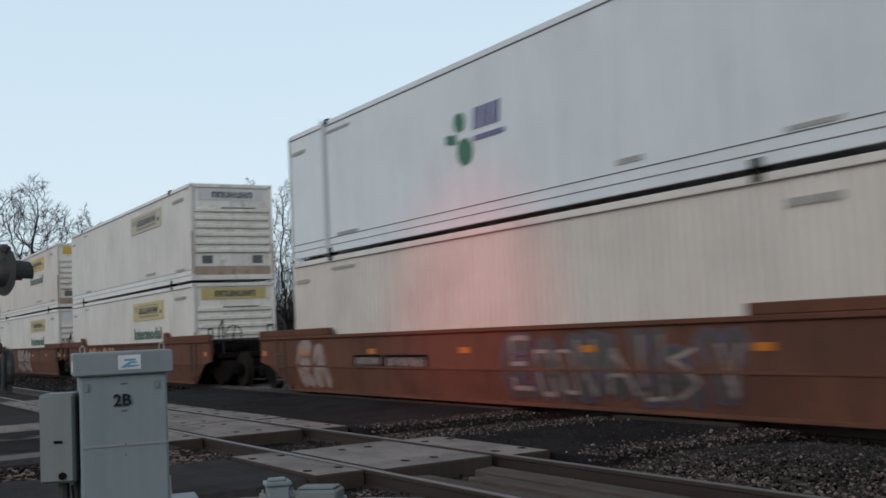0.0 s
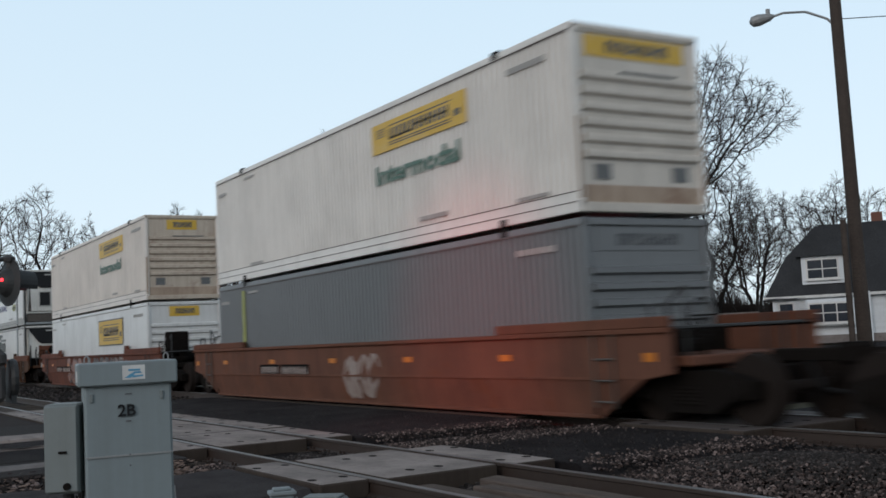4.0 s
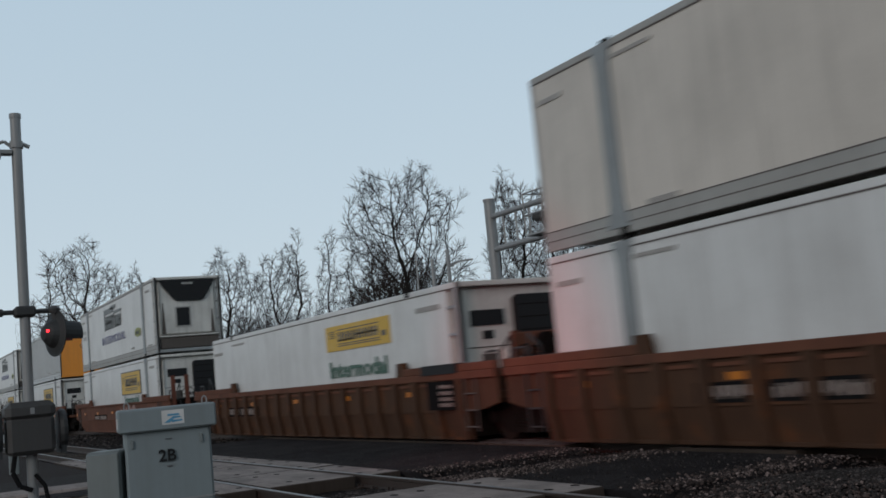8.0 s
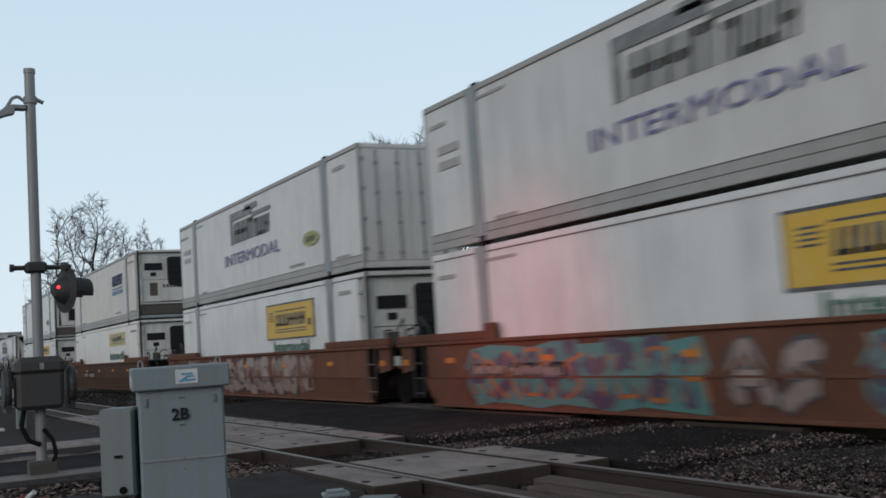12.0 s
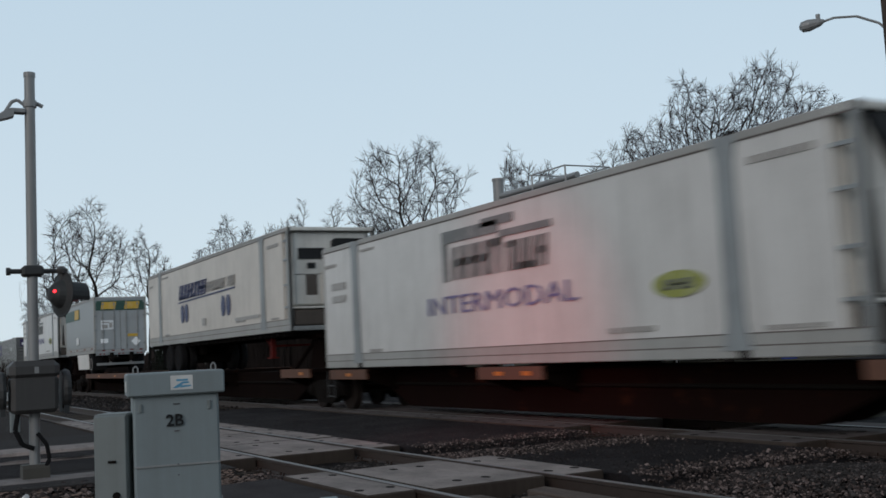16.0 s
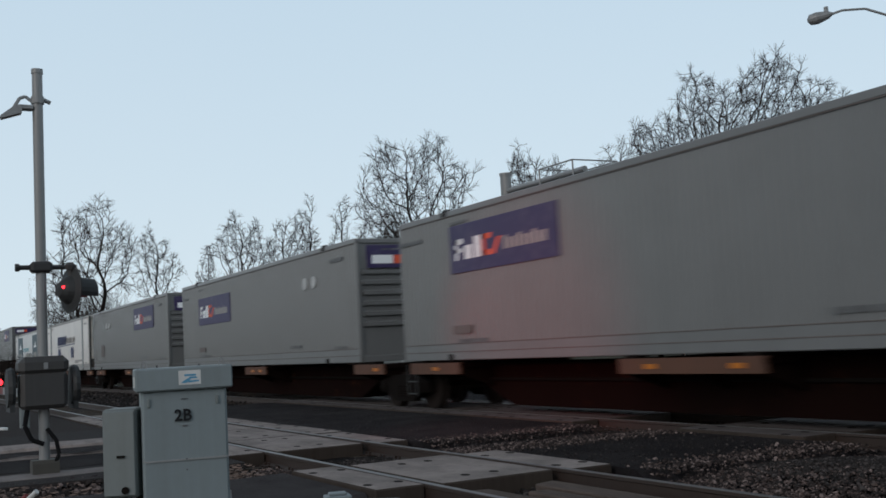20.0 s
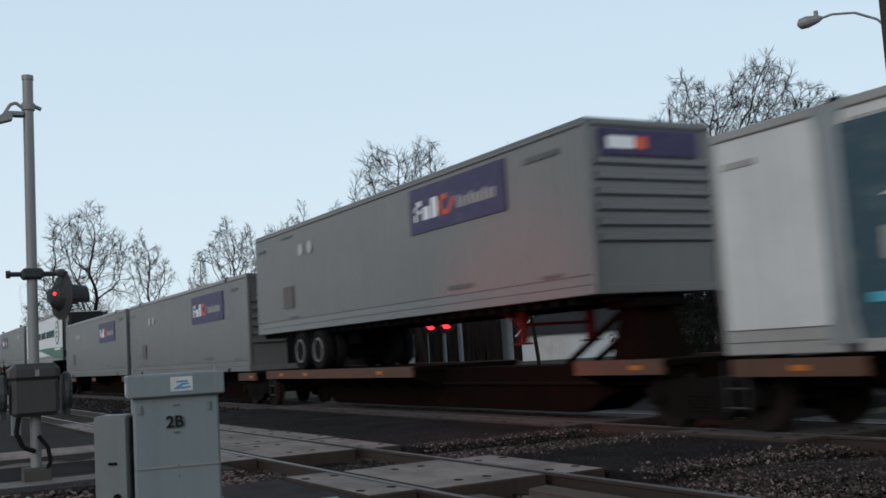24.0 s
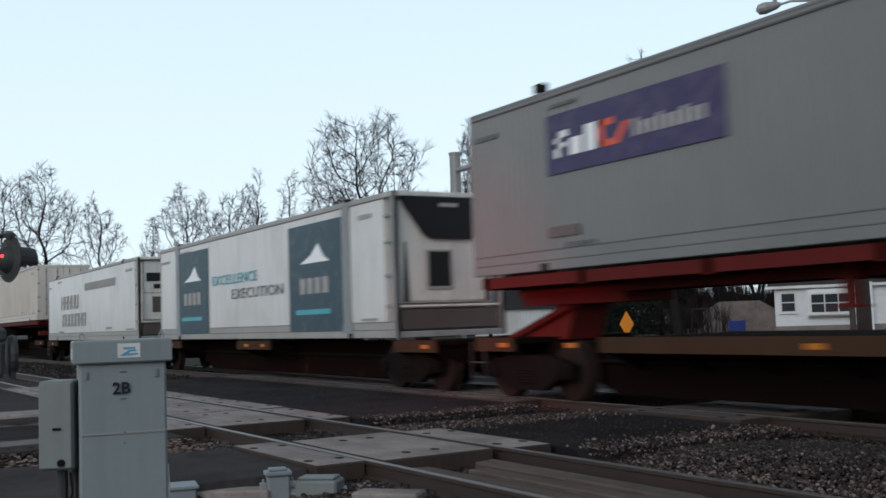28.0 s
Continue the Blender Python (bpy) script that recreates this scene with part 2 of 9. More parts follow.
M = {
    "white": paint("white_container_paint", (0.70, 0.655, 0.61), 0.36, 0.28),
    "white_clean": paint("clean_white_paint", (0.62, 0.61, 0.595), 0.33, 0.36, (0.16, 0.13, 0.11), gloss=0.4),
    "white_bright": paint("bright_white_trailer_paint", (0.80, 0.80, 0.80), 0.4, 0.16),
    "reefer_white": paint("aged_white_reefer_paint", (0.56, 0.535, 0.51), 0.33, 0.34, gloss=0.5),
    "cream_light": paint("pinkish_cream_paint", (0.69, 0.62, 0.56), 0.42, 0.3),
    "pup_door": paint("pup_door_paint", (0.33, 0.345, 0.35), 0.45, 0.35),
    "well_grey": paint("grey_olive_railcar_paint", (0.082, 0.072, 0.058), 0.75, 0.6, (0.03, 0.022, 0.018), 0.35),
    "end_brown": paint("browned_cream_end_paint", (0.50, 0.42, 0.34), 0.5, 0.6, (0.16, 0.085, 0.05), 0.45),
    "cream": paint("weathered_cream_paint", (0.57, 0.51, 0.45), 0.4, 0.34),
    "pale_grey": paint("pale_grey_panel_paint", (0.66, 0.67, 0.68), 0.3, 0.18),
    "rusty_white": paint("rust_marked_white_paint", (0.70, 0.69, 0.64), 0.5, 0.45, rust=0.55),
    "fx_grey": paint("light_grey_container_paint", (0.155, 0.155, 0.152), 0.34, 0.3, gloss=0.5),
    "mid_grey": paint("grey_container_paint", (0.45, 0.46, 0.46), 0.4, 0.25),
    "dark_grey": paint("dark_grey_container_paint", (0.15, 0.155, 0.16), 0.42, 0.25),
    "post": paint("grimy_post_paint", (0.27, 0.29, 0.295), 0.5, 0.65, (0.07, 0.06, 0.055)),
    "post_white": paint("grimy_white_post_paint", (0.50, 0.47, 0.44), 0.5, 0.6, (0.14, 0.10, 0.08)),
    "rail_trim": paint("aluminium_trim", (0.33, 0.32, 0.30), 0.5, 0.4),
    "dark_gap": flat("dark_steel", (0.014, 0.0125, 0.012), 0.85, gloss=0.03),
    # near-black red: shade beneath the loads is put into the colour
    "sill": paint("shade_dark_red_sill", (0.010, 0.0042, 0.0034), 0.95, 0.6, (0.005, 0.003, 0.0028), 0.2, gloss=0.03),
    "ink_fade": decal("worn_dark_print", (0.10, 0.10, 0.10), 0.5, (0.2, 0.2, 0.2)),
    "end_white": paint("dirty_white_end_paint", (0.74, 0.70, 0.64), 0.55, 0.4, (0.17, 0.09, 0.05), 0.42),
    "end_low": paint("brown_stained_end_paint", (0.42, 0.32, 0.24), 0.6, 0.75, (0.12, 0.06, 0.035), 0.5),
    "panel_black": flat("matt_black_stencil_ground", (0.011, 0.0105, 0.011), 0.9, gloss=0.02),
    "unit_black": flat("black_grille", (0.012, 0.012, 0.013), 0.55),
    "unit_white": paint("reefer_cowl_paint", (0.62, 0.60, 0.56), 0.45, 0.5),
    "orange_box": paint("orange_container_paint", (0.75, 0.27, 0.03), 0.45, 0.2),
    "well": paint("brown_orange_railcar_paint", (0.15, 0.064, 0.041), 0.75, 0.75, (0.03, 0.018, 0.015), 0.5, gloss=0.12),
    "chord": paint("worn_orange_chord_paint", (0.14, 0.056, 0.034), 0.75, 0.65, (0.035, 0.02, 0.016), 0.45, gloss=0.12),
    "plate_dark": paint("data_plate_and_groove_brown", (0.13, 0.105, 0.095), 0.6, 0.4),
    "tank": paint("sooty_fuel_tank_paint", (0.075, 0.06, 0.05), 0.6, 0.5),
    "well_red": paint("faded_red_railcar_paint", (0.148, 0.054, 0.036), 0.75, 0.8, (0.03, 0.017, 0.014), 0.5, gloss=0.12),
    "well_ochre": paint("ochre_railcar_paint", (0.078, 0.039, 0.023), 0.75, 0.75, (0.024, 0.014, 0.011), 0.6, gloss=0.12),
    # rust brown taken almost to black, with the under-load shade in it
    "spine": paint("shade_dark_rusty_spine", (0.0085, 0.0048, 0.004), 0.95, 0.6, (0.004, 0.003, 0.0028), 0.1, gloss=0.02),
    "deck_orange": paint("orange_deck_edge_paint", (0.115, 0.048, 0.027), 0.75, 0.6, (0.04, 0.024, 0.015), 0.35),
    "chassis_red": paint("red_chassis_paint", (0.105, 0.013, 0.011), 0.7, 0.6, gloss=0.1),
    "iron": paint("grimy_cast_iron", (0.011, 0.009, 0.008), 0.9, 0.4, gloss=0.03),
    "deck_dark": paint("dark_deck_edge_paint", (0.06, 0.032, 0.02), 0.8, 0.6, gloss=0.05),
    "wheel": paint("worn_wheel_steel", (0.022, 0.017, 0.015), 0.8, 0.4, gloss=0.04),
    "rail": paint("rusty_rail_steel", (0.05, 0.033, 0.026), 0.6, 0.4, metal=0.3),
    "rail_top": flat("polished_rail_head", (0.22, 0.205, 0.2), 0.42, 0.7),
    "rubber": flat("tyre_rubber", (0.013, 0.0125, 0.013), 0.85, gloss=0.05),
    "hub": flat("aluminium_wheel_disc", (0.30, 0.275, 0.26), 0.55, 0.1),
    "yellow": decal("yellow_panel", (0.55, 0.335, 0.035), 0.25),
    "yellow_faded": decal("faded_yellow_panel", (0.46, 0.36, 0.13), 0.45),
    "tan_faded": decal("faded_tan_panel", (0.42, 0.36, 0.26), 0.5),
    "ink": decal("dark_lettering", (0.05, 0.05, 0.055), 0.4),
    "ink_soft": decal("faded_dark_lettering", (0.30, 0.28, 0.26), 0.5),
    "green_ink": decal("faded_green_lettering", (0.055, 0.12, 0.085), 0.35),
    "purple_ink": decal("violet_lettering", (0.12, 0.115, 0.24), 0.4),
    "navy": decal("navy_lettering", (0.02, 0.027, 0.10), 0.2),
    "purple": decal("purple_panel", (0.030, 0.017, 0.078), 0.1),
    "dot_grey": decal("pale_round_mark", (0.42, 0.42, 0.41), 0.2),
    "white_ink": decal("white_mark", (0.82, 0.82, 0.82), 0.1, (0.5, 0.5, 0.5)),
    "red_ink": decal("red_orange_mark", (0.72, 0.09, 0.03), 0.1),
    "lime": decal("lime_oval_mark", (0.25, 0.26, 0.05), 0.4),
    "green": decal("green_panel", (0.02, 0.13, 0.065), 0.1),
    "dark_green": decal("dark_green_band", (0.015, 0.06, 0.045), 0.1),
    "teal": decal("dark_teal_panel", (0.018, 0.05, 0.068), 0.15),
    "cyan_ink": decal("cyan_lettering", (0.05, 0.34, 0.42), 0.3),
    "blue_mark": decal("blue_block_mark", (0.07, 0.14, 0.26), 0.4),
    "logo_grey": decal("grey_block_mark", (0.13, 0.135, 0.13), 0.35),
    "red_disc": decal("deep_red_disc", (0.33, 0.02, 0.025), 0.1),
    "reflector": flat("amber_reflector", (0.50, 0.16, 0.02), 0.3),
    "box_grey": paint("grey_cabinet_paint", (0.185, 0.216, 0.226), 0.5, 0.4, (0.11, 0.115, 0.11), bump=0.1),
    "box_dark": paint("weathered_grey_box_paint", (0.16, 0.18, 0.18), 0.5, 0.45, (0.08, 0.08, 0.07)),
    "galv": paint("galvanised_steel", (0.25, 0.25, 0.25), 0.5, 0.35, metal=0.2),
    "dark_paint": paint("dark_signal_paint", (0.03, 0.03, 0.03), 0.65, 0.3),
    "mech": paint("weathered_mechanism_paint", (0.05, 0.046, 0.044), 0.6, 0.5),
    "concrete": concrete_mat("crossing_concrete", (0.33, 0.275, 0.252)),
    "cast_base": paint("weathered_cast_base", (0.055, 0.049, 0.04), 0.7, 0.5, (0.03, 0.026, 0.02)),
    "panel_edge": paint("dark_panel_side", (0.055, 0.043, 0.036), 0.85, 0.6, (0.018, 0.014, 0.012), 0.3, gloss=0.05),
    "asphalt_worn": ground_stuff("worn_footpath_asphalt", (0.05, 0.043, 0.043), (0.026, 0.022, 0.022), 22, 0.9, 0.8, big=(0.085, 0.074, 0.073)),
    # crossing concrete again, with the shade of the train in its colour
    "concrete_dark": concrete_mat("train_shade_concrete", (0.15, 0.125, 0.12)),
    "concrete_old": concrete_mat("old_concrete", (0.23, 0.2, 0.19)),
    "asphalt": ground_stuff("asphalt", (0.026, 0.0215, 0.0225), (0.0095, 0.008, 0.0085), 26, 0.9, 1.0, big=(0.05, 0.043, 0.043)),
    "asphalt_dark": ground_stuff("dark_patch_asphalt", (0.026, 0.0215, 0.022), (0.010, 0.0085, 0.009), 26, 0.9, 1.0, big=(0.046, 0.039, 0.039)),
    "asphalt_pale": ground_stuff("worn_pale_asphalt", (0.056, 0.049, 0.048), (0.034, 0.03, 0.029), 22, 0.9, 0.8, big=(0.04, 0.035, 0.034)),
    "verge": ground_stuff("brown_gravel_verge", (0.05, 0.041, 0.038), (0.03, 0.025, 0.0235), 14, 0.95, 0.8, big=(0.042, 0.035, 0.033)),
    "ballast_bed": ground_stuff("ballast_bed", (0.018, 0.0145, 0.014), (0.008, 0.007, 0.007), 14, 0.95, 1.0),
    "soil": ground_stuff("bare_soil_and_dead_grass", (0.085, 0.072, 0.055), (0.05, 0.043, 0.034), 3, 0.95, 0.6, big=(0.065, 0.062, 0.035)),
    "stone": stones_mat("ballast_stone", [(0.07, 0.05, 0.046), (0.025, 0.0185, 0.0175), (0.24, 0.18, 0.165), (0.04, 0.029, 0.027), (0.015, 0.012, 0.012), (0.09, 0.064, 0.058), (0.03, 0.022, 0.021), (0.14, 0.102, 0.092)]),
    "stone_dark": stones_mat("oily_ballast_stone", [(0.018, 0.015, 0.015), (0.03, 0.025, 0.024), (0.012, 0.0105, 0.011), (0.07, 0.058, 0.056), (0.022, 0.0185, 0.018)]),
    "tie": wood_mat("creosoted_tie", (0.075, 0.058, 0.046), (0.038, 0.03, 0.025)),
    "plank": wood_mat("weathered_plank", (0.15, 0.115, 0.098), (0.07, 0.054, 0.047)),
    "pole_wood": wood_mat("weathered_pole_wood", (0.085, 0.066, 0.056), (0.05, 0.04, 0.035)),
    "stake": wood_mat("pale_yellow_stake", (0.50, 0.37, 0.19), (0.38, 0.27, 0.13)),
    "bark": wood_mat("dark_bark", (0.022, 0.018, 0.016), (0.012, 0.010, 0.009)),
    "twig": flat("bare_twig", (0.031, 0.0245, 0.0225), 0.95, gloss=0.02),
    "needle": flat("evergreen_needles", (0.012, 0.016, 0.011), 0.9),
    "siding": paint("white_siding", (0.62, 0.64, 0.66), 0.55, 0.15),
    "shingle": ground_stuff("dark_shingles", (0.06, 0.062, 0.066), (0.035, 0.036, 0.04), 12, 0.9, 0.4),
    "window_glass": flat("dark_window_glass", (0.03, 0.035, 0.045), 0.08),
    "litter": flat("dead_leaf_litter", (0.20, 0.14, 0.115), 0.9),
    "tape_white": flat("dulled_white_tape", (0.34, 0.33, 0.32), 0.5),
    "brick": flat("chimney_brick", (0.16, 0.075, 0.055), 0.9),
    "sign_orange": flat("orange_sign_face", (0.80, 0.26, 0.02), 0.5),
    "car_white": paint("white_car_paint", (0.48, 0.49, 0.50), 0.25, 0.1),
    "blue_bin": flat("blue_plastic", (0.03, 0.05, 0.2), 0.4),
    "red_glow": glow("lit_red_lens", (1.0, 0.02, 0.03), 5.0),
    "white_glow": glow("lit_headlamp", (1.0, 0.96, 0.88), 9.0),
    "clear_lens": flat("dark_red_lens", (0.10, 0.008, 0.01), 0.2),
    "tape_red": flat("red_reflective_tape", (0.17, 0.035, 0.035), 0.5),
    "graf_red": decal("red_spray_paint", (0.16, 0.02, 0.015), 0.4, (0.1, 0.03, 0.02)),
    "graf_violet": decal("violet_spray_paint", (0.075, 0.05, 0.085), 0.5, (0.1, 0.06, 0.05)),
    "graf_orange": decal("orange_spray_paint", (0.34, 0.11, 0.03), 0.5, (0.1, 0.05, 0.03)),
    "graf_olive": decal("olive_grey_overspray", (0.055, 0.046, 0.04), 0.6, (0.12, 0.055, 0.035)),
    "graf_lilac": decal("lilac_spray_paint", (0.30, 0.255, 0.29), 0.5, (0.16, 0.085, 0.065)),
    "graf_pale": decal("pale_spray_paint", (0.26, 0.20, 0.175), 0.85, (0.15, 0.065, 0.04)),
    "graf_yellow": decal("yellow_spray_paint", (0.36, 0.19, 0.05), 0.7, (0.12, 0.045, 0.03)),
    "graf_teal": decal("teal_spray_paint", (0.08, 0.19, 0.18), 0.6, (0.10, 0.06, 0.045)),
    "graf_pink": decal("pinkish_spray_paint", (0.26, 0.14, 0.11), 0.7, (0.12, 0.05, 0.035)),
    "graf_dark": decal("dark_spray_paint", (0.05, 0.05, 0.055), 0.3, (0.14, 0.06, 0.04)),
    "lens_label": flat("sticker_blue", (0.10, 0.28, 0.42), 0.4),
}


# ---- building helpers ----
rnd = random.Random(7)


def box(bm, x0, x1, y0, y1, z0, z1, ch=0.0):
    """A box; ch chamfers its edges."""
    if ch:
        made = bmesh.new()
        box(made, x0, x1, y0, y1, z0, z1)
        bmesh.ops.bevel(made, geom=made.edges[:], offset=ch, segments=1, affect="EDGES")
        put(bm, made)
        return
    v = [bm.verts.new((x, y, z)) for x in (x0, x1) for y in (y0, y1) for z in (z0, z1)]
    for f in ((0, 1, 3, 2), (4, 6, 7, 5), (0, 4, 5, 1), (2, 3, 7, 6), (0, 2, 6, 4), (1, 5, 7, 3)):
        bm.faces.new([v[i] for i in f])


def put(bm, other, m=None):
    """Adds the mesh other to bm, at m."""
    if m is not None:
        other.transform(m)
    idx = {v: bm.verts.new(v.co) for v in other.verts}
    for f in other.faces:
        bm.faces.new([idx[v] for v in f.verts])
    other.free()


def prism(bm, pts, axis, a, b):
    """A polygon drawn out from a to b. axis x: pts are (y, z); y: (x, z); z: (x, y)."""
    def at(p, k):
        return {"x": (k, p[0], p[1]), "y": (p[0], k, p[1]), "z": (p[0], p[1], k)}[axis]
    lo, hi = [bm.verts.new(at(p, a)) for p in pts], [bm.verts.new(at(p, b)) for p in pts]
    n = len(pts)
    for i in range(n):
        bm.faces.new((lo[i], lo[(i + 1) % n], hi[(i + 1) % n], hi[i]))
    bm.faces.new(lo[::-1])
    bm.faces.new(hi)


def rod(bm, p, q, r, n=8, r2=None):
    """A round bar from p to q, tapered to r2."""
    p, q = Vector(p), Vector(q)
    d = (q - p).normalized()
    s = d.orthogonal().normalized()
    t = d.cross(s)
    r2 = r if r2 is None else r2
    ring = [[bm.verts.new(c + k * (math.cos(a) * s + math.sin(a) * t)) for a in (2 * math.pi * i / n for i in range(n))] for c, k in ((p, r), (q, r2))]
    for i in range(n):
        bm.faces.new((ring[0][i], ring[0][(i + 1) % n], ring[1][(i + 1) % n], ring[1][i]))
    bm.faces.new(ring[0][::-1])
    bm.faces.new(ring[1])


def tube(bm, pts, r, n=6):
    for p, q in zip(pts, pts[1:]):
        rod(bm, p, q, r, n)


def disc(bm, x, z, r, y0, y1, n=20, squash=1.0):
    prism(bm, [(x + r * squash * math.cos(2 * math.pi * i / n), z + r * math.sin(2 * math.pi * i / n)) for i in range(n)], "y", y0, y1)


def lathe(bm, prof, c, way, n=16):
    """Turns (radius, along) pairs about an axis from c along way."""
    c, d = Vector(c), Vector(way).normalized()
    s = d.orthogonal().normalized()
    t = d.cross(s)
    rings = [[bm.verts.new(c + a * d + max(r, 0.001) * (math.cos(2 * math.pi * i / n) * s + math.sin(2 * math.pi * i / n) * t)) for i in range(n)] for r, a in prof]
    for A, Bq in zip(rings, rings[1:]):
        for i in range(n):
            bm.faces.new((A[i], A[(i + 1) % n], Bq[(i + 1) % n], Bq[i]))
    bm.faces.new(rings[0][::-1])
    bm.faces.new(rings[-1])


def mesh_of(name, bm, mat):
    bmesh.ops.recalc_face_normals(bm, faces=bm.faces[:])
    me = bpy.data.meshes.new(name)
    bm.to_mesh(me)
    bm.free()
    me.materials.append(M[mat])
    return me


def part(name, shape, mat, parent, label="", kind=""):
    """Links a bmesh, or a ready mesh, as one object under parent."""
    me = shape if isinstance(shape, bpy.types.Mesh) else mesh_of(name, shape, mat)
    ob = new(name, me)
    ob.parent = parent
    return tagged(ob, label, kind=kind)


def made(fn, *a, **k):
    bm = bmesh.new()
    fn(bm, *a, **k)
    return bm


def boxes(*rows):
    bm = bmesh.new()
    for r in rows:
        box(bm, *r)
    return bm


CACHE = {}


def shared(key, name, mat, fn):
    """A mesh that is built once under its key."""
    if (key, mat) not in CACHE:
        bm = bmesh.new()
        fn(bm)
        CACHE[(key, mat)] = mesh_of(name, bm, mat)
    return CACHE[(key, mat)]


def thing(name, label, category, m=None, group="", kind=""):
    ob = new(name)
    if m is not None:
        ob.matrix_world = m
    return tagged(ob, label, category, group, kind)


def solid(name, bm, mat, label, category="", kind="", group="", m=None):
    ob = new(name, mesh_of(name, bm, mat))
    if m is not None:
        ob.matrix_world = m
    return tagged(ob, label, category, group, kind)


def words(text, size, mat, width=None, shear=0.0, depth=0.004, bold=0.0):
    """A mesh of letters in the xz plane that faces -y, its lower left corner at 0."""
    key = ("words", text, size, mat, width, shear, bold)
    if key not in CACHE:
        cu = bpy.data.curves.new("letters", "FONT")
        cu.body, cu.size, cu.extrude, cu.shear, cu.resolution_u = text, size, depth, shear, 2
        cu.offset = bold
        tmp = bpy.data.objects.new("letters", cu)
        me = bpy.data.meshes.new_from_object(tmp)
        xs = [v.co.x for v in me.vertices]
        ys = [v.co.y for v in me.vertices]
        sx = (width / (max(xs) - min(xs))) if width else 1
        me.transform(Matrix.Rotation(radians(90), 4, "X") @ Matrix.Diagonal((sx, 1, 1, 1)) @ Matrix.Translation((-min(xs), -min(ys), 0)))
        me.materials.clear()
        me.materials.append(M[mat])
        bpy.data.objects.remove(tmp)
        CACHE[key] = me
    return CACHE[key]


# ---- plan: x runs along the tracks (the train goes towards +x), y away from the camera, z = 0 on the rail heads ----
NEAR_Y, FAR_Y, GAUGE = 5.45, 11.11, 1.435
ROAD = (-29.0, -13.9)
PATH = (-11.45, -9.05)


def ground_height(y):
    ys = (-3000, -2, 3.0, 3.9, 7.1, 8.2, 9.3, 13.3, 15.0, 22, 3000)
    zs = (-0.42, -0.42, -0.36, -0.19, -0.19, -0.24, -0.19, -0.19, -0.30, -0.2, -0.2)
    return float(np.interp(y, ys, zs))


def build_ground():
    bm = bmesh.new()
    xs = [-3000, -400, -120, *range(-60, 12, 3), 40, 400, 3000]
    ys = [-3000, -300, -60, -20, -8, *np.arange(-4, 16.1, 0.5).tolist(), 18, 22, 40, 90, 300, 3000]
    grid = [[bm.verts.new((x, y, ground_height(y) + (0.05 * noise.noise((x * 0.4, y * 0.7, 0)) if -70 < x < 20 and -10 < y < 30 else 0))) for y in ys] for x in xs]
    for i in range(len(xs) - 1):
        for j in range(len(ys) - 1):
            bm.faces.new((grid[i][j], grid[i + 1][j], grid[i + 1][j + 1], grid[i][j + 1]))
    g = solid("ground", bm, "soil", "bare winter soil and dead grass ground", "ground", "structure")
    for p in g.data.polygons:
        if 3.0 < p.center.y < 14.6 and -150 < p.center.x < 150:
            p.material_index = 1
    g.data.materials.append(M["ballast_bed"])
    return g


def slab(name, pts, z, mat, label, category, thick=0.3, flare=0.0):
    """A paved sheet whose sides may run out in a slope of that width."""
    bm = bmesh.new()
    if not flare:
        prism(bm, pts, "z", z - thick, z)
    else:
        cx, cy = sum(p[0] for p in pts) / len(pts), sum(p[1] for p in pts) / len(pts)
        top = [bm.verts.new((x, y, z)) for x, y in pts]
        low = [bm.verts.new((x + math.copysign(flare, x - cx) + 0.06 * noise.noise((x * 3, y * 3, 0)), y, z - thick)) for x, y in pts]
        bm.faces.new(top)
        for i in range(len(pts)):
            j = (i + 1) % len(pts)
            bm.faces.new((top[i], low[i], low[j], top[j]))
    return solid(name, bm, mat, label, category, "structure")


def wavy(x0, x1, y0, y1, amp=0.12, n=14, seed=0):
    """An outline whose long ends along y wander a little."""
    r = random.Random(seed)
    left = [(x0 + r.uniform(-amp, amp), y0 + (y1 - y0) * i / n) for i in range(n + 1)]
    right = [(x1 + r.uniform(-amp, amp), y1 - (y1 - y0) * i / n) for i in range(n + 1)]
    return left + right


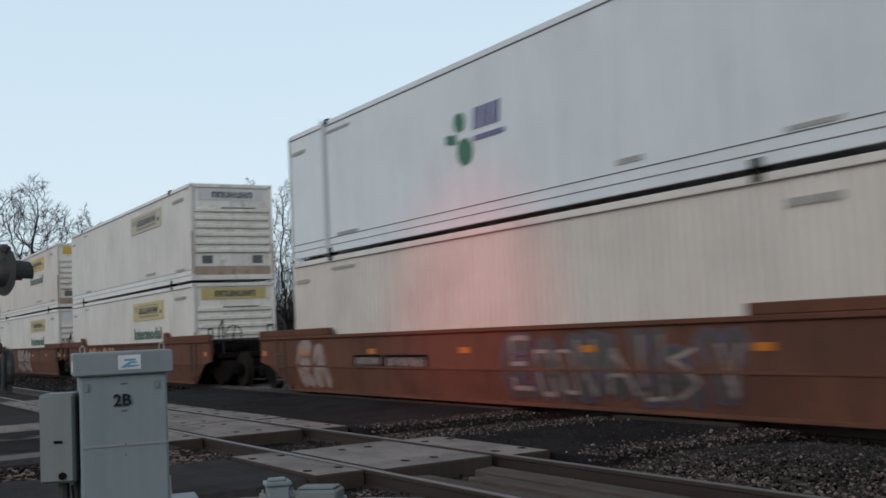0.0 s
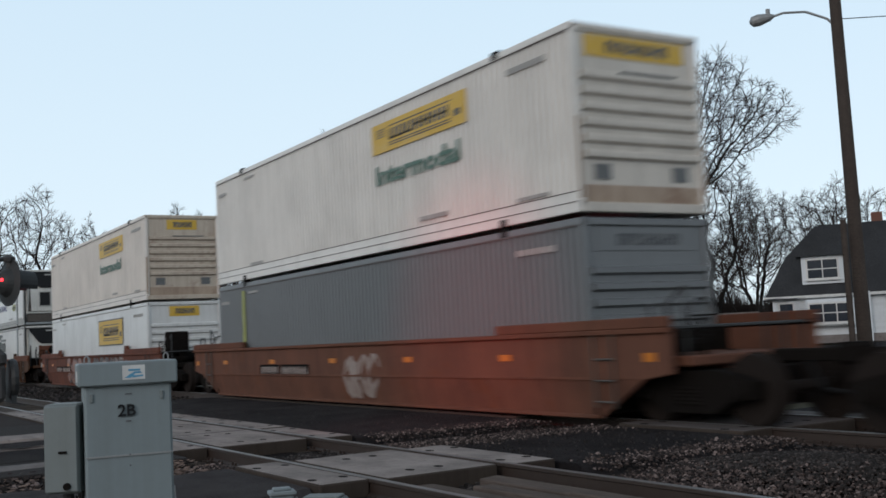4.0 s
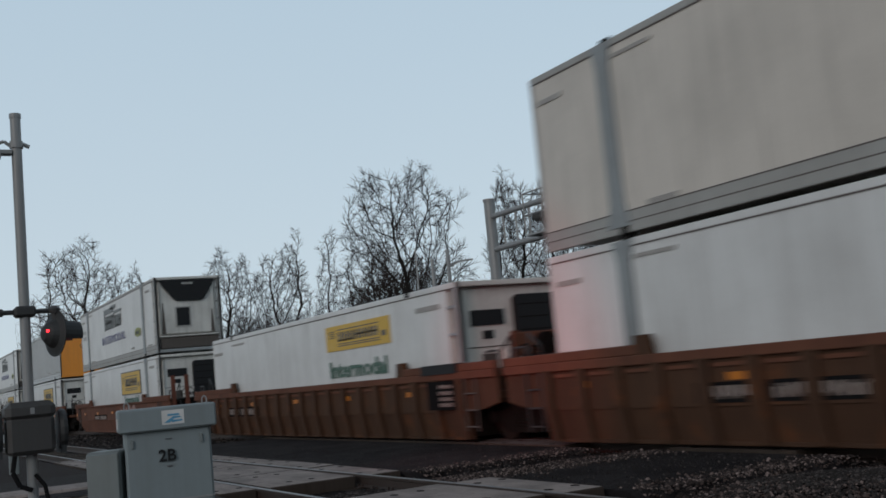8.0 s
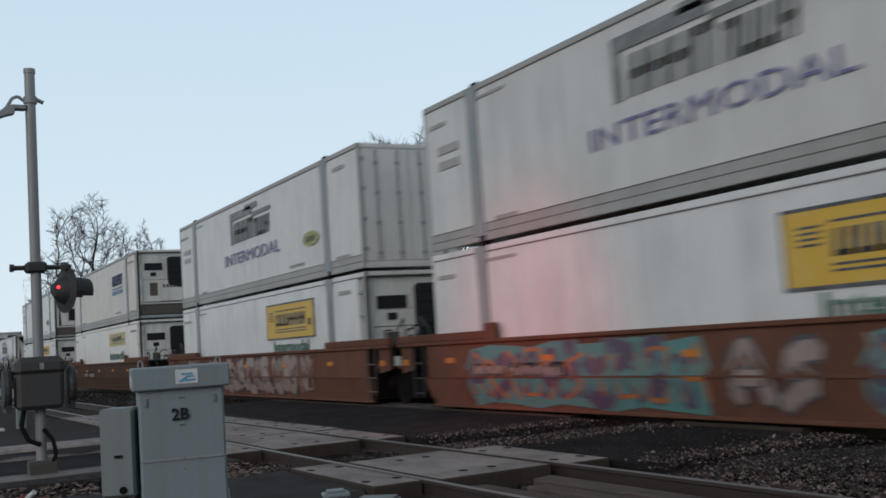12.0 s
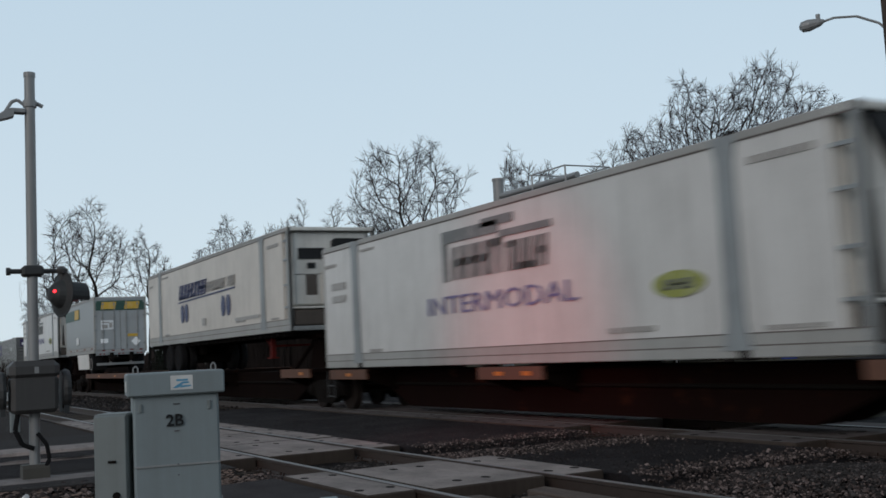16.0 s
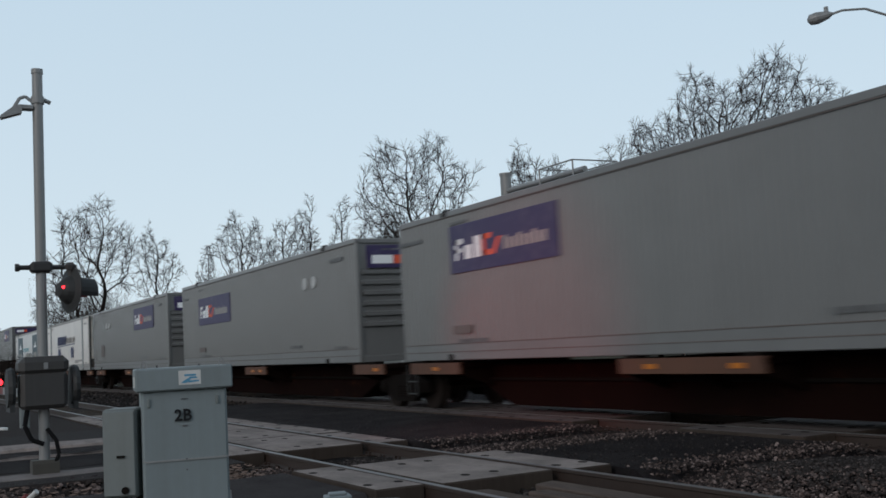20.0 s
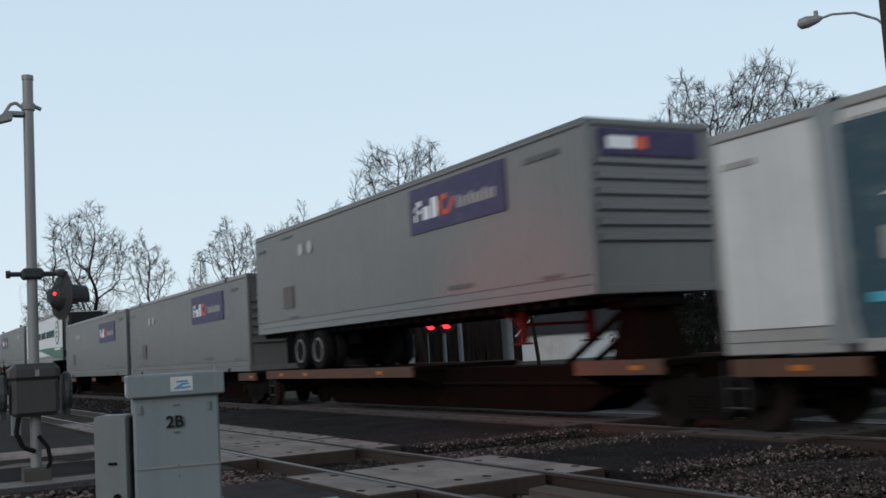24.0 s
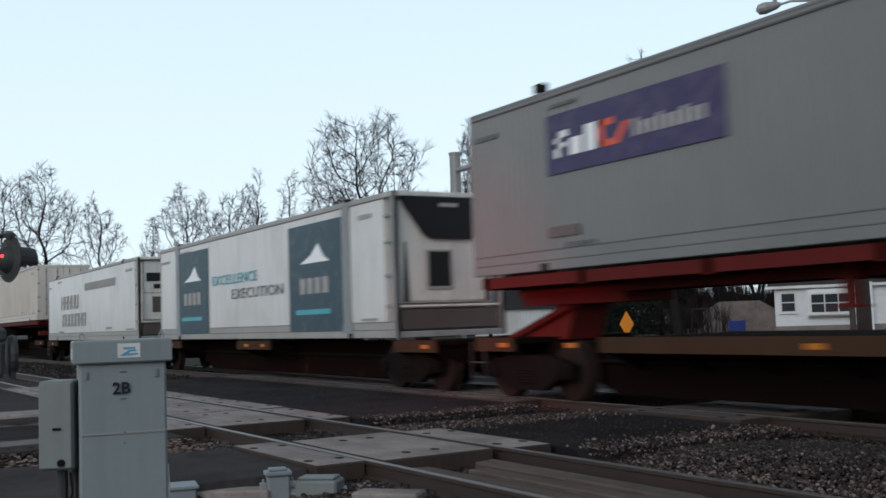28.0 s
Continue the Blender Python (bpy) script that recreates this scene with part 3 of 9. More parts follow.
def build_paving():
    slab("road", wavy(-23.0, -13.35, -80, 4.12, 0.12, 60), -0.03, "asphalt_pale", "worn pale grey asphalt road up to the crossing", "road")
    slab("verge", wavy(-75, -22.8, -60, 4.1, 0.3, 60, 9), -0.036, "verge", "brown gravelly verge beside the road", "ground")
    slab("road_patch", wavy(-18.4, -15.0, -12, 4.1, 0.1, 30, 3), -0.024, "asphalt_dark", "dark patched asphalt lane beside the signal mast", "road", 0.2)
    slab("road_between", wavy(ROAD[0], ROAD[1] + 0.15, 6.83, 9.76, 0.1, 10, 1), -0.035, "asphalt", "dark asphalt road between the two tracks", "road", 0.24, 0.4)
    slab("road_far", wavy(ROAD[0] - 6, ROAD[1], 12.46, 120, 0.2, 14, 2), -0.04, "asphalt", "dark worn asphalt road beyond the tracks", "road")
    slab("pavement", wavy(PATH[0] - 0.35, PATH[1] - 0.38, 0.6, 4.12, 0.12, 12, 4), -0.05, "asphalt_worn", "worn grey asphalt footpath up to the crossing", "pavement", 0.4, 0.5)
    slab("pavement_between", wavy(PATH[0] - 0.3, PATH[1] + 0.35, 6.83, 9.76, 0.2, 12, 5), -0.045, "asphalt", "dark asphalt footpath between the tracks", "pavement", 0.24, 0.55)
    slab("pavement_far", wavy(PATH[0], PATH[1], 12.46, 60, 0.2, 12, 6), -0.05, "asphalt", "asphalt footpath beyond the tracks", "pavement")
    slab("street", [(-160, 34), (60, 34), (60, 41), (-160, 41)], -0.16, "asphalt_pale", "pale asphalt side street by the houses", "road", 0.2)
    bm = bmesh.new()
    box(bm, -22.6, -18.9, -2.6, -2.2, -0.03, -0.016)
    solid("stop_line", bm, "white_clean", "worn white stop line on the road", "road marking", "structure")


def rail_profile(y):
    return [(y - 0.07, -0.175), (y + 0.07, -0.175), (y + 0.07, -0.16), (y + 0.012, -0.14), (y + 0.012, -0.045), (y + 0.036, -0.035), (y + 0.036, -0.006),
            (y - 0.036, -0.006), (y - 0.036, -0.035), (y - 0.012, -0.045), (y - 0.012, -0.14), (y - 0.07, -0.16)]


def build_track(name, yc, label):
    t = thing(name, label, "railway track", pose(0, yc, 0), kind="structure")
    for s in (-1, 1):
        r = part("rail", made(prism, rail_profile(s * (GAUGE / 2 + 0.036)), "x", -900, 700), "rail", t)
        part("rail_head", boxes((-900, 700, s * 0.7535 - 0.034, s * 0.7535 + 0.034, -0.006, 0.0)), "rail_top", r, "polished running surface")
    tie = shared("tie", "tie", "tie", lambda bm: box(bm, -0.115, 0.115, -1.3, 1.3, -0.36, -0.178, 0.012))
    plate = shared("plate", "tie_plate", "rail", lambda bm: [box(bm, -0.1, 0.1, s * 0.7535 - 0.17, s * 0.7535 + 0.17, -0.178, -0.162) for s in (-1, 1)] and
                   [box(bm, dx - 0.012, dx + 0.012, s * 0.7535 + d - 0.012, s * 0.7535 + d + 0.012, -0.165, -0.125) for s in (-1, 1) for d in (-0.09, 0.09) for dx in (-0.06, 0.06)])
    r = random.Random(int(yc * 10))
    for i in range(88):
        x = 3.0 - 0.5 * i
        o = part("tie", tie, "tie", t)
        o.matrix_local = pose(x + r.uniform(-0.03, 0.03), r.uniform(-0.04, 0.04), r.uniform(-0.01, 0.004), 0, 0, r.uniform(-1.5, 1.5))
        if i < 40:
            part("tie_plate", plate, "rail", o)
    far = bmesh.new()
    for i in range(240):
        box(far, -41.5 - 0.5 * i - 0.115, -41.5 - 0.5 * i + 0.115, -1.3, 1.3, -0.36, -0.178)
    part("far_ties", far, "tie", t, kind="stuff")
    return t


def panel_mesh(key, w, length, mat):
    """A slab with a chipped outline whose sides are a darker brown than its top."""
    def f(bm):
        box(bm, 0.012, length - 0.012, -w / 2, w / 2, -0.24, 0, 0.015)
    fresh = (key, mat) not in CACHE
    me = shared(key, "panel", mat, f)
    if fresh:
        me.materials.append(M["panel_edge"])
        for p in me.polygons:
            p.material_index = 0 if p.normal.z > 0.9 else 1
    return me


def build_panels(name, yc, spans, label, mat="concrete"):
    t = thing(name, label, "crossing panels", pose(0, yc, 0), kind="structure")
    hole = shared("lift_hole", "lifting_hole", "dark_gap", lambda bm: [prism(bm, [(x + 0.07 * math.cos(a), y + 0.045 * math.sin(a)) for a in [k * math.pi / 5 for k in range(10)]], "z", -0.004, 0.003)
                   for x in (0.45, 1.95) for y in (-0.17, 0.17)])
    for x0, count, length in spans:
        for i in range(count):
            for cy, w, skew in ((-1.04, 0.53, -0.24), (0, 1.29, -0.12), (1.04, 0.53, 0.0)):
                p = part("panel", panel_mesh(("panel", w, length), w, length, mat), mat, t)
                p.matrix_local = pose(x0 + i * length + skew, cy, -0.006 + rnd.uniform(-0.008, 0.004), rnd.uniform(-0.25, 0.25), rnd.uniform(-0.1, 0.1), 0)
                part("lifting_hole", hole, "dark_gap", p)
    return t


def stone_field(name, mat, label, count, place, size, seed):
    """Loose stones: place(r) gives x, y and the height of the bed."""
    r = random.Random(seed)
    base = [(1, 0, -0.2), (0.3, 0.95, -0.1), (-0.8, 0.55, -0.25), (-0.75, -0.6, -0.15), (0.35, -0.9, -0.2), (0.45, 0.25, 0.7), (-0.4, 0.3, 0.62), (-0.05, -0.5, 0.68)]
    tri = [(0, 1, 5), (1, 6, 5), (1, 2, 6), (2, 3, 6), (3, 7, 6), (3, 4, 7), (4, 0, 7), (0, 5, 7), (5, 6, 7)]
    verts, faces = [], []
    for _ in range(count):
        x, y, z = place(r)
        s = size * r.choice((0.45, 0.7, 0.9, 1.0, 1.2, 1.5)) * r.uniform(0.8, 1.2)
        m = Euler((r.uniform(-0.7, 0.7), r.uniform(-0.7, 0.7), r.uniform(0, 6.3))).to_matrix()
        k = len(verts)
        st = Vector((r.uniform(0.7, 1.25), r.uniform(0.7, 1.25), r.uniform(0.6, 1.0)))
        for b in base:
            v = m @ Vector((b[0] * st.x, b[1] * st.y, b[2] * st.z)) * s
            verts.append((x + v.x, y + v.y, z + v.z))
        faces += [(a + k, b + k, c + k) for a, b, c in tri]
    me = bpy.data.meshes.new(name)
    me.from_pydata(verts, [], faces)
    me.materials.append(M[mat])
    return tagged(new(name, me), label, "ballast stones", kind="stuff")


def free_spot(x, y):
    """Clear of roads, footpaths and panels."""
    if ROAD[0] < x < ROAD[1] + 0.1 and (y < 9.8 or y > 12.3):
        return False
    ragged = 0.3 * noise.noise((x * 2.1, y * 2.1, 3.0))
    if PATH[0] + 0.12 + ragged < x < PATH[1] - 0.1 + ragged and 0.6 < y < 12.4:
        return False
    return not (x < ROAD[1] + 0.05 and 4.1 < y < 6.85)


def bed(x, y):
    h = ground_height(y)
    for cx, cy, rx, ry, k in ((-7.0, 8.2, 1.7, 0.8, 0.2), (-12.6, 8.0, 0.8, 1.2, 0.13), (-5.0, 8.2, 2.5, 1.0, 0.10), (-12.5, 2.0, 1.2, 1.2, 0.06)):
        h += k * math.exp(-((x - cx) / rx) ** 2 - ((y - cy) / ry) ** 2)
    return h


def build_ballast():
    def spot(x0, x1, y0, y1):
        def f(r):
            while True:
                x, y = r.uniform(x0, x1), r.uniform(y0, y1)
                if free_spot(x, y):
                    return x, y, bed(x, y) + 0.015
        return f
    stone_field("ballast_stones", "stone", "loose pinkish grey crushed ballast stones", 32000, spot(-13.6, -3.2, 6.4, 9.9), 0.018, 1)
    stone_field("ballast_shoulder", "stone", "crushed ballast stones beside the nearer track", 11000, spot(-13.6, -4.0, 2.2, 4.6), 0.023, 2)
    def edge(r):
        x0 = r.choice((PATH[0] - 0.3, PATH[1] + 0.35, ROAD[1] + 0.15))
        x, y = x0 + r.gauss(0, 0.22), r.uniform(6.9, 9.75)
        return x, y, max(bed(x, y), -0.045 if r.random() < 0.7 else -0.1) + 0.006
    stone_field("edge_gravel", "stone", "gravel strewn over the ragged asphalt edges", 5200, edge, 0.017, 8)

    def grit(r):
        x, y = r.uniform(-24, -9), r.uniform(6.85, 9.7)
        return x, y, -0.036
    stone_field("grit", "stone_dark", "fine grit scattered on the asphalt", 5000, grit, 0.011, 9)

    def heap(r):
        x, y = r.gauss(-6.9, 0.75), r.gauss(8.25, 0.38)
        return x, y, bed(x, y) + 0.022
    stone_field("oily_heap", "stone_dark", "oil-blackened stones on top of the ballast heap", 5000, heap, 0.02, 10)
    stone_field("oily_ballast", "stone_dark", "oily dark ballast between the rails", 8000, spot(-13.6, -3.0, 4.5, 6.5), 0.023, 3)
    stone_field("oily_ballast_far", "stone_dark", "oily dark ballast under the train", 6000, spot(-13.6, -3.0, 9.8, 13.2), 0.028, 4)
    stone_field("verge_stones", "stone", "scattered stones and rubble on bare soil", 2400, spot(-14.2, -5, -1.0, 2.4), 0.045, 5)
    stone_field("far_ballast", "stone_dark", "ballast beside the tracks beyond the road", 3800, spot(-60, -29, 2.6, 13.5), 0.06, 6)


build_ground()
build_paving()
build_track("track_near", NEAR_Y, "nearer railway track of rusty rails on wooden ties")
build_track("track_far", FAR_Y, "farther railway track on which the train runs")
build_panels("crossing_near", NEAR_Y, [(-28.7, 6, 2.458), (PATH[0], 1, 2.36)], "weathered concrete crossing panels set round the nearer rails")
build_panels("crossing_far", FAR_Y, [(-28.7, 6, 2.458), (PATH[0], 1, 2.36)], "concrete crossing panels set round the farther rails, coloured darker for shade under the train", "concrete_dark")
build_ballast()


# ---- the train ----
L53, HALF, HIGH = 16.154, 1.295, 2.905
ROLLING = []  # (thing, x of its front end at the start, y, z)


def run(t):
    """How far the train has gone at t seconds."""
    return 19.9525 * t + 0.0239 * t * t - 0.000198 * t ** 3


def rolling(ob, x, z, y=FAR_Y):
    ROLLING.append((ob, x, y, z))
    ob.matrix_world = pose(x, y, z)
    return ob


def corrugated(bm, x0, x1, z0, z1, y, s, pitch=0.16, depth=0.06):
    """A ribbed side sheet at y that faces s (-1 towards the camera)."""
    n = int((x1 - x0) / pitch)
    pitch = (x1 - x0) / n
    xs = []
    for i in range(n):
        a = x0 + i * pitch
        xs += [(a, 0), (a + 0.42 * pitch, 0), (a + 0.54 * pitch, depth), (a + 0.88 * pitch, depth)]
    xs.append((x1, 0))
    lo = [bm.verts.new((x, y - s * d, z0)) for x, d in xs]
    hi = [bm.verts.new((x, y - s * d, z1)) for x, d in xs]
    for i in range(len(xs) - 1):
        bm.faces.new((lo[i], lo[i + 1], hi[i + 1], hi[i]))


def shell(bm, length, high, front=0.06):
    box(bm, -length + 0.02, -front, -HALF + 0.055, HALF - 0.055, 0.1, high - 0.02)


def side_sheets(t, style, length, high, mat, front=0.09):
    """The sheets or boards of both sides, each one a part."""
    for s in (-1, 1):
        k = s * (HALF - 0.012)
        if style.startswith("ribbed"):
            deep = 0.06 if style == "ribbed" else 0.02
            part("ribbed_sheet", shared(("rib", length, high, s, front, deep), "ribbed_sheet", mat, lambda bm: corrugated(bm, -length + 0.1, -front - 0.01, 0.15, high - 0.1, k, s, 0.16, deep)), mat, t)
        elif style == "smooth":
            n = 13 if s < 0 else 1
            for i in range(n):
                a, b = -length + 0.09 + (length - 0.09 - front) * i / n, -length + 0.09 + (length - 0.09 - front) * (i + 1) / n
                part("side_sheet", shared(("sheet", length, high, s, i, front), "side_sheet", mat, lambda bm: box(bm, a + 0.003, b - 0.003, min(k, k - s * 0.045), max(k, k - s * 0.045), 0.15, high - 0.1)), mat, t)
        else:
            part("side_sheet", shared(("slatbase", length, high, s), "side_sheet", mat, lambda bm: box(bm, -length + 0.09, -0.09, min(k - s * 0.02, k - s * 0.045), max(k - s * 0.02, k - s * 0.045), 0.15, high - 0.1)), mat, t)
            for i in range(19):
                z = 0.2 + (high - 0.36) * i / 19
                part("slat", shared(("slat", length, high, s, i), "slat", mat, lambda bm: prism(bm, [(k - s * 0.022, z), (k - s * 0.004, z + 0.012), (k, z + 0.11), (k - s * 0.022, z + 0.122)], "x", -length + 0.09, -0.09)), mat, t)


def frame_rails(t, length, high, mat):
    for s in (-1, 1):
        k = s * HALF
        top = shared(("top", length, high, s), "top_rail", mat, lambda bm: box(bm, -length, 0, min(k, k - s * 0.06), max(k, k - s * 0.06), high - 0.11, high, 0.01))
        part("top_rail", top, mat, t)

        def low(bm):
            box(bm, -length, 0, min(k, k - s * 0.06), max(k, k - s * 0.06), 0.0, 0.16, 0.012)
            box(bm, -length + 0.06, -0.06, min(k - s * 0.004, k - s * 0.06), max(k - s * 0.004, k - s * 0.06), 0.16, 0.31, 0.006)
        part("bottom_rail", shared(("low", length, s), "bottom_rail", mat, low), mat, t)
        if s < 0:
            # raised dark strips draw the shade of grooves along the rails
            for i, z in enumerate((0.155, 0.31)):
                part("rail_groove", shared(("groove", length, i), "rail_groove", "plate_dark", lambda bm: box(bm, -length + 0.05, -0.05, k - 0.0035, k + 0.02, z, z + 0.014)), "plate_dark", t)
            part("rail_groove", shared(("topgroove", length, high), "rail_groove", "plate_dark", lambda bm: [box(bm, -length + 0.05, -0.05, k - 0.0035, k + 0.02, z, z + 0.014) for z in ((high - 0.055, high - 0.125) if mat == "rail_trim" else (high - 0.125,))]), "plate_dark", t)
        for x in (-0.09, -length):
            part("corner_post", shared(("post", high, s, x), "corner_post", mat, lambda bm: box(bm, x, x + 0.09, min(k, k - s * 0.1), max(k, k - s * 0.1), 0.1, high - 0.05, 0.012)), mat, t)


def castings(t, length, high, mat="dark_gap"):
    """The lifting blocks, 40 feet apart."""
    for x in (-2.05, -length + 2.05):
        part("lifting_casting", shared(("cast", x), "lifting_casting", mat, lambda bm: box(bm, x - 0.1, x + 0.1, -HALF - 0.012, -HALF + 0.15, high - 0.10, high + 0.045, 0.015)), mat, t, "dark steel lifting block")
        part("stacking_casting", shared(("cast_low", x), "stacking_casting", mat, lambda bm: box(bm, x - 0.1, x + 0.1, -HALF - 0.012, -HALF + 0.15, -0.03, 0.12, 0.015)), mat, t, "dark steel stacking block")


def marks(t, length, high, mat="ink_soft", seed=0, ends=True):
    """Rows of small unreadable print on the side."""
    r = random.Random(seed)
    y0, y1 = -HALF - 0.010, -HALF + 0.02
    rows = [(-1.2, 0.35, 0.07), (-1.25, high - 0.45, 0.12), (-length + 2.6, high - 0.3, 0.07), (-length + 2.9, 0.32, 0.1), (-4.3, 0.42, 0.1), (-length + 0.5, high - 0.5, 0.1)]
    for x, z, h in rows:
        w, h = r.uniform(0.5, 1.1), h * 0.8
        bm = bmesh.new()
        a = x - w / 2
        while a < x + w / 2:
            b = a + r.uniform(0.06, 0.16)
            box(bm, a, b, y0, y1, z, z + h)
            a = b + 0.035
        part("printed_line", bm, mat, t, "small illegible printed marking", "stuff")


def sign_panel(t, x0, x1, z0, z1, mat, style="bars", border=True, seed=1):
    """A bright panel with illegible bars on the side."""
    y = -HALF
    p = part("side_panel", shared(("panel", x0, x1, z0, z1), "side_panel", mat, lambda bm: box(bm, x0, x1, y - 0.012, y + 0.02, z0, z1)), mat, t, "coloured name panel")
    if border:
        part("panel_border", shared(("border", x0, x1, z0, z1), "panel_border", "ink", lambda bm: [box(bm, a, b, y - 0.016, y + 0.02, c, d) for a, b, c, d in (
            (x0 - 0.04, x1 + 0.04, z1, z1 + 0.045), (x0 - 0.04, x1 + 0.04, z0 - 0.045, z0), (x0 - 0.04, x0, z0, z1), (x1, x1 + 0.04, z0, z1))]), "ink", p)

    def bars(bm):
        r = random.Random(seed)
        w, h = x1 - x0, z1 - z0
        strokes(bm, x0 + 0.2 * w, x0 + 0.84 * w, z0 + 0.36 * h, z0 + 0.72 * h, 7, y - 0.018, y, seed, 0.1)
        for z in (0.16, 0.24, 0.8):
            box(bm, x0 + 0.2 * w, x1 - 0.14 * w, y - 0.018, y, z0 + z * h, z0 + (z + 0.035) * h)
        for k in range(4):
            box(bm, x0 + 0.06 * w, x0 + 0.16 * w, y - 0.018, y, z0 + (0.52 + 0.08 * k) * h, z0 + (0.555 + 0.08 * k) * h)
        box(bm, x1 - 0.11 * w, x1 - 0.05 * w, y - 0.018, y, z0 + 0.3 * h, z0 + 0.5 * h)
    part("panel_print", shared(("pbars", x0, x1, z0, z1), "panel_print", "ink", bars), "ink", p, "dark illegible print")


def strokes(bm, x0, x1, z0, z1, count, y0, y1, seed=0, shear=0.0, gaps=(), axis="y", heavy=0.3):
    """A row of blocky strokes of a name's size and weight that spell nothing."""
    r = random.Random(seed)
    w, h = (x1 - x0) / count, z1 - z0
    for k in range(count):
        if k in gaps:
            continue
        a, b, st = x0 + k * w + 0.06 * w, x0 + (k + 1) * w - 0.08 * w, heavy * w
        c = r.choice((0, 0.4, 0.78))
        bars = [(a, a + st, 0, 1), (b - st, b, 0, 1), (a, b, c, c + 0.22)]
        for p, q, c, d in bars:
            prism(bm, [(p + shear * c * h, z0 + c * h), (q + shear * c * h, z0 + c * h), (q + shear * d * h, z0 + d * h), (p + shear * d * h, z0 + d * h)], axis, y0, y1 + r.uniform(0, 0.0008))


def end_rails(t, high, mat):
    for z0, z1 in ((high - 0.12, high - 0.005), (0.0, 0.15)):
        part("end_rail", shared(("endrail", z0), "end_rail", mat, lambda bm: box(bm, -0.08, 0.0, -HALF + 0.02, HALF - 0.02, z0, z1, 0.012)), mat, t)


def ribbed_end(t, high, mat, sign="white_clean", sign_ink="ink", wide=1.0):
    """The closed front end with level ribs, as the wells show it."""
    part("end_wall", shared(("endwall", high), "end_wall", mat, lambda bm: box(bm, -0.07, -0.045, -HALF + 0.09, HALF - 0.09, 0.1, high - 0.08)), mat, t)
    for i in range(6):
        z = 0.82 + i * 0.245
        part("end_rib", shared(("endrib", i), "end_rib", mat, lambda bm: prism(bm, [(-0.05, z - 0.02), (0.03, z + 0.02), (0.03, z + 0.1), (-0.05, z + 0.13)], "y", -HALF + 0.15, HALF - 0.15)), mat, t)
    if mat in ("end_white", "end_brown", "cream"):
        part("stained_plate", shared("endlow", "stained_plate", "end_low", lambda bm: box(bm, -0.05, -0.036, -HALF + 0.1, HALF - 0.1, 0.15, 0.42, 0.004)), "end_low", t, "rust-stained lower end plate")
        for k, yy in enumerate((-0.8, 0.78)):
            part("end_mark", shared(("endmark", k), "end_mark", "ink_fade", lambda bm: box(bm, -0.04, -0.03, yy - 0.16, yy + 0.16, 0.5, 0.74)), "ink_fade", t, "dark worn plate")
        part("end_line", shared("endline", "end_line", "ink_fade", lambda bm: box(bm, -0.04, 0.034, -0.35, 0.75, 2.16, 2.19)), "ink_fade", t)
        for s in (-1, 1):
            part("rust_run", shared(("rustrun", s), "rust_run", "end_low", lambda bm: box(bm, -0.08, 0.003, s * (HALF - 0.035) - 0.03, s * (HALF - 0.035) + 0.03, 0.2, 0.2 + 0.9 * (1.4 if s < 0 else 1.0))), "end_low", t, "rust run on the corner post")
    end_rails(t, high, mat)
    p = part("end_sign", shared(("endsign", high, wide), "end_sign", sign, lambda bm: box(bm, -0.05, -0.03, -1.02 * wide, 1.0 * wide, high - 0.50, high - 0.16)), sign, t, "name panel on the end")
    part("sign_print", shared(("endsignp", high, wide), "sign_print", sign_ink, lambda bm: strokes(bm, -0.62 * wide, 0.68 * wide, high - 0.42, high - 0.24, 7, -0.05, -0.024, 5, 0.0, (), "x")), sign_ink, p, "dark illegible print", "stuff")


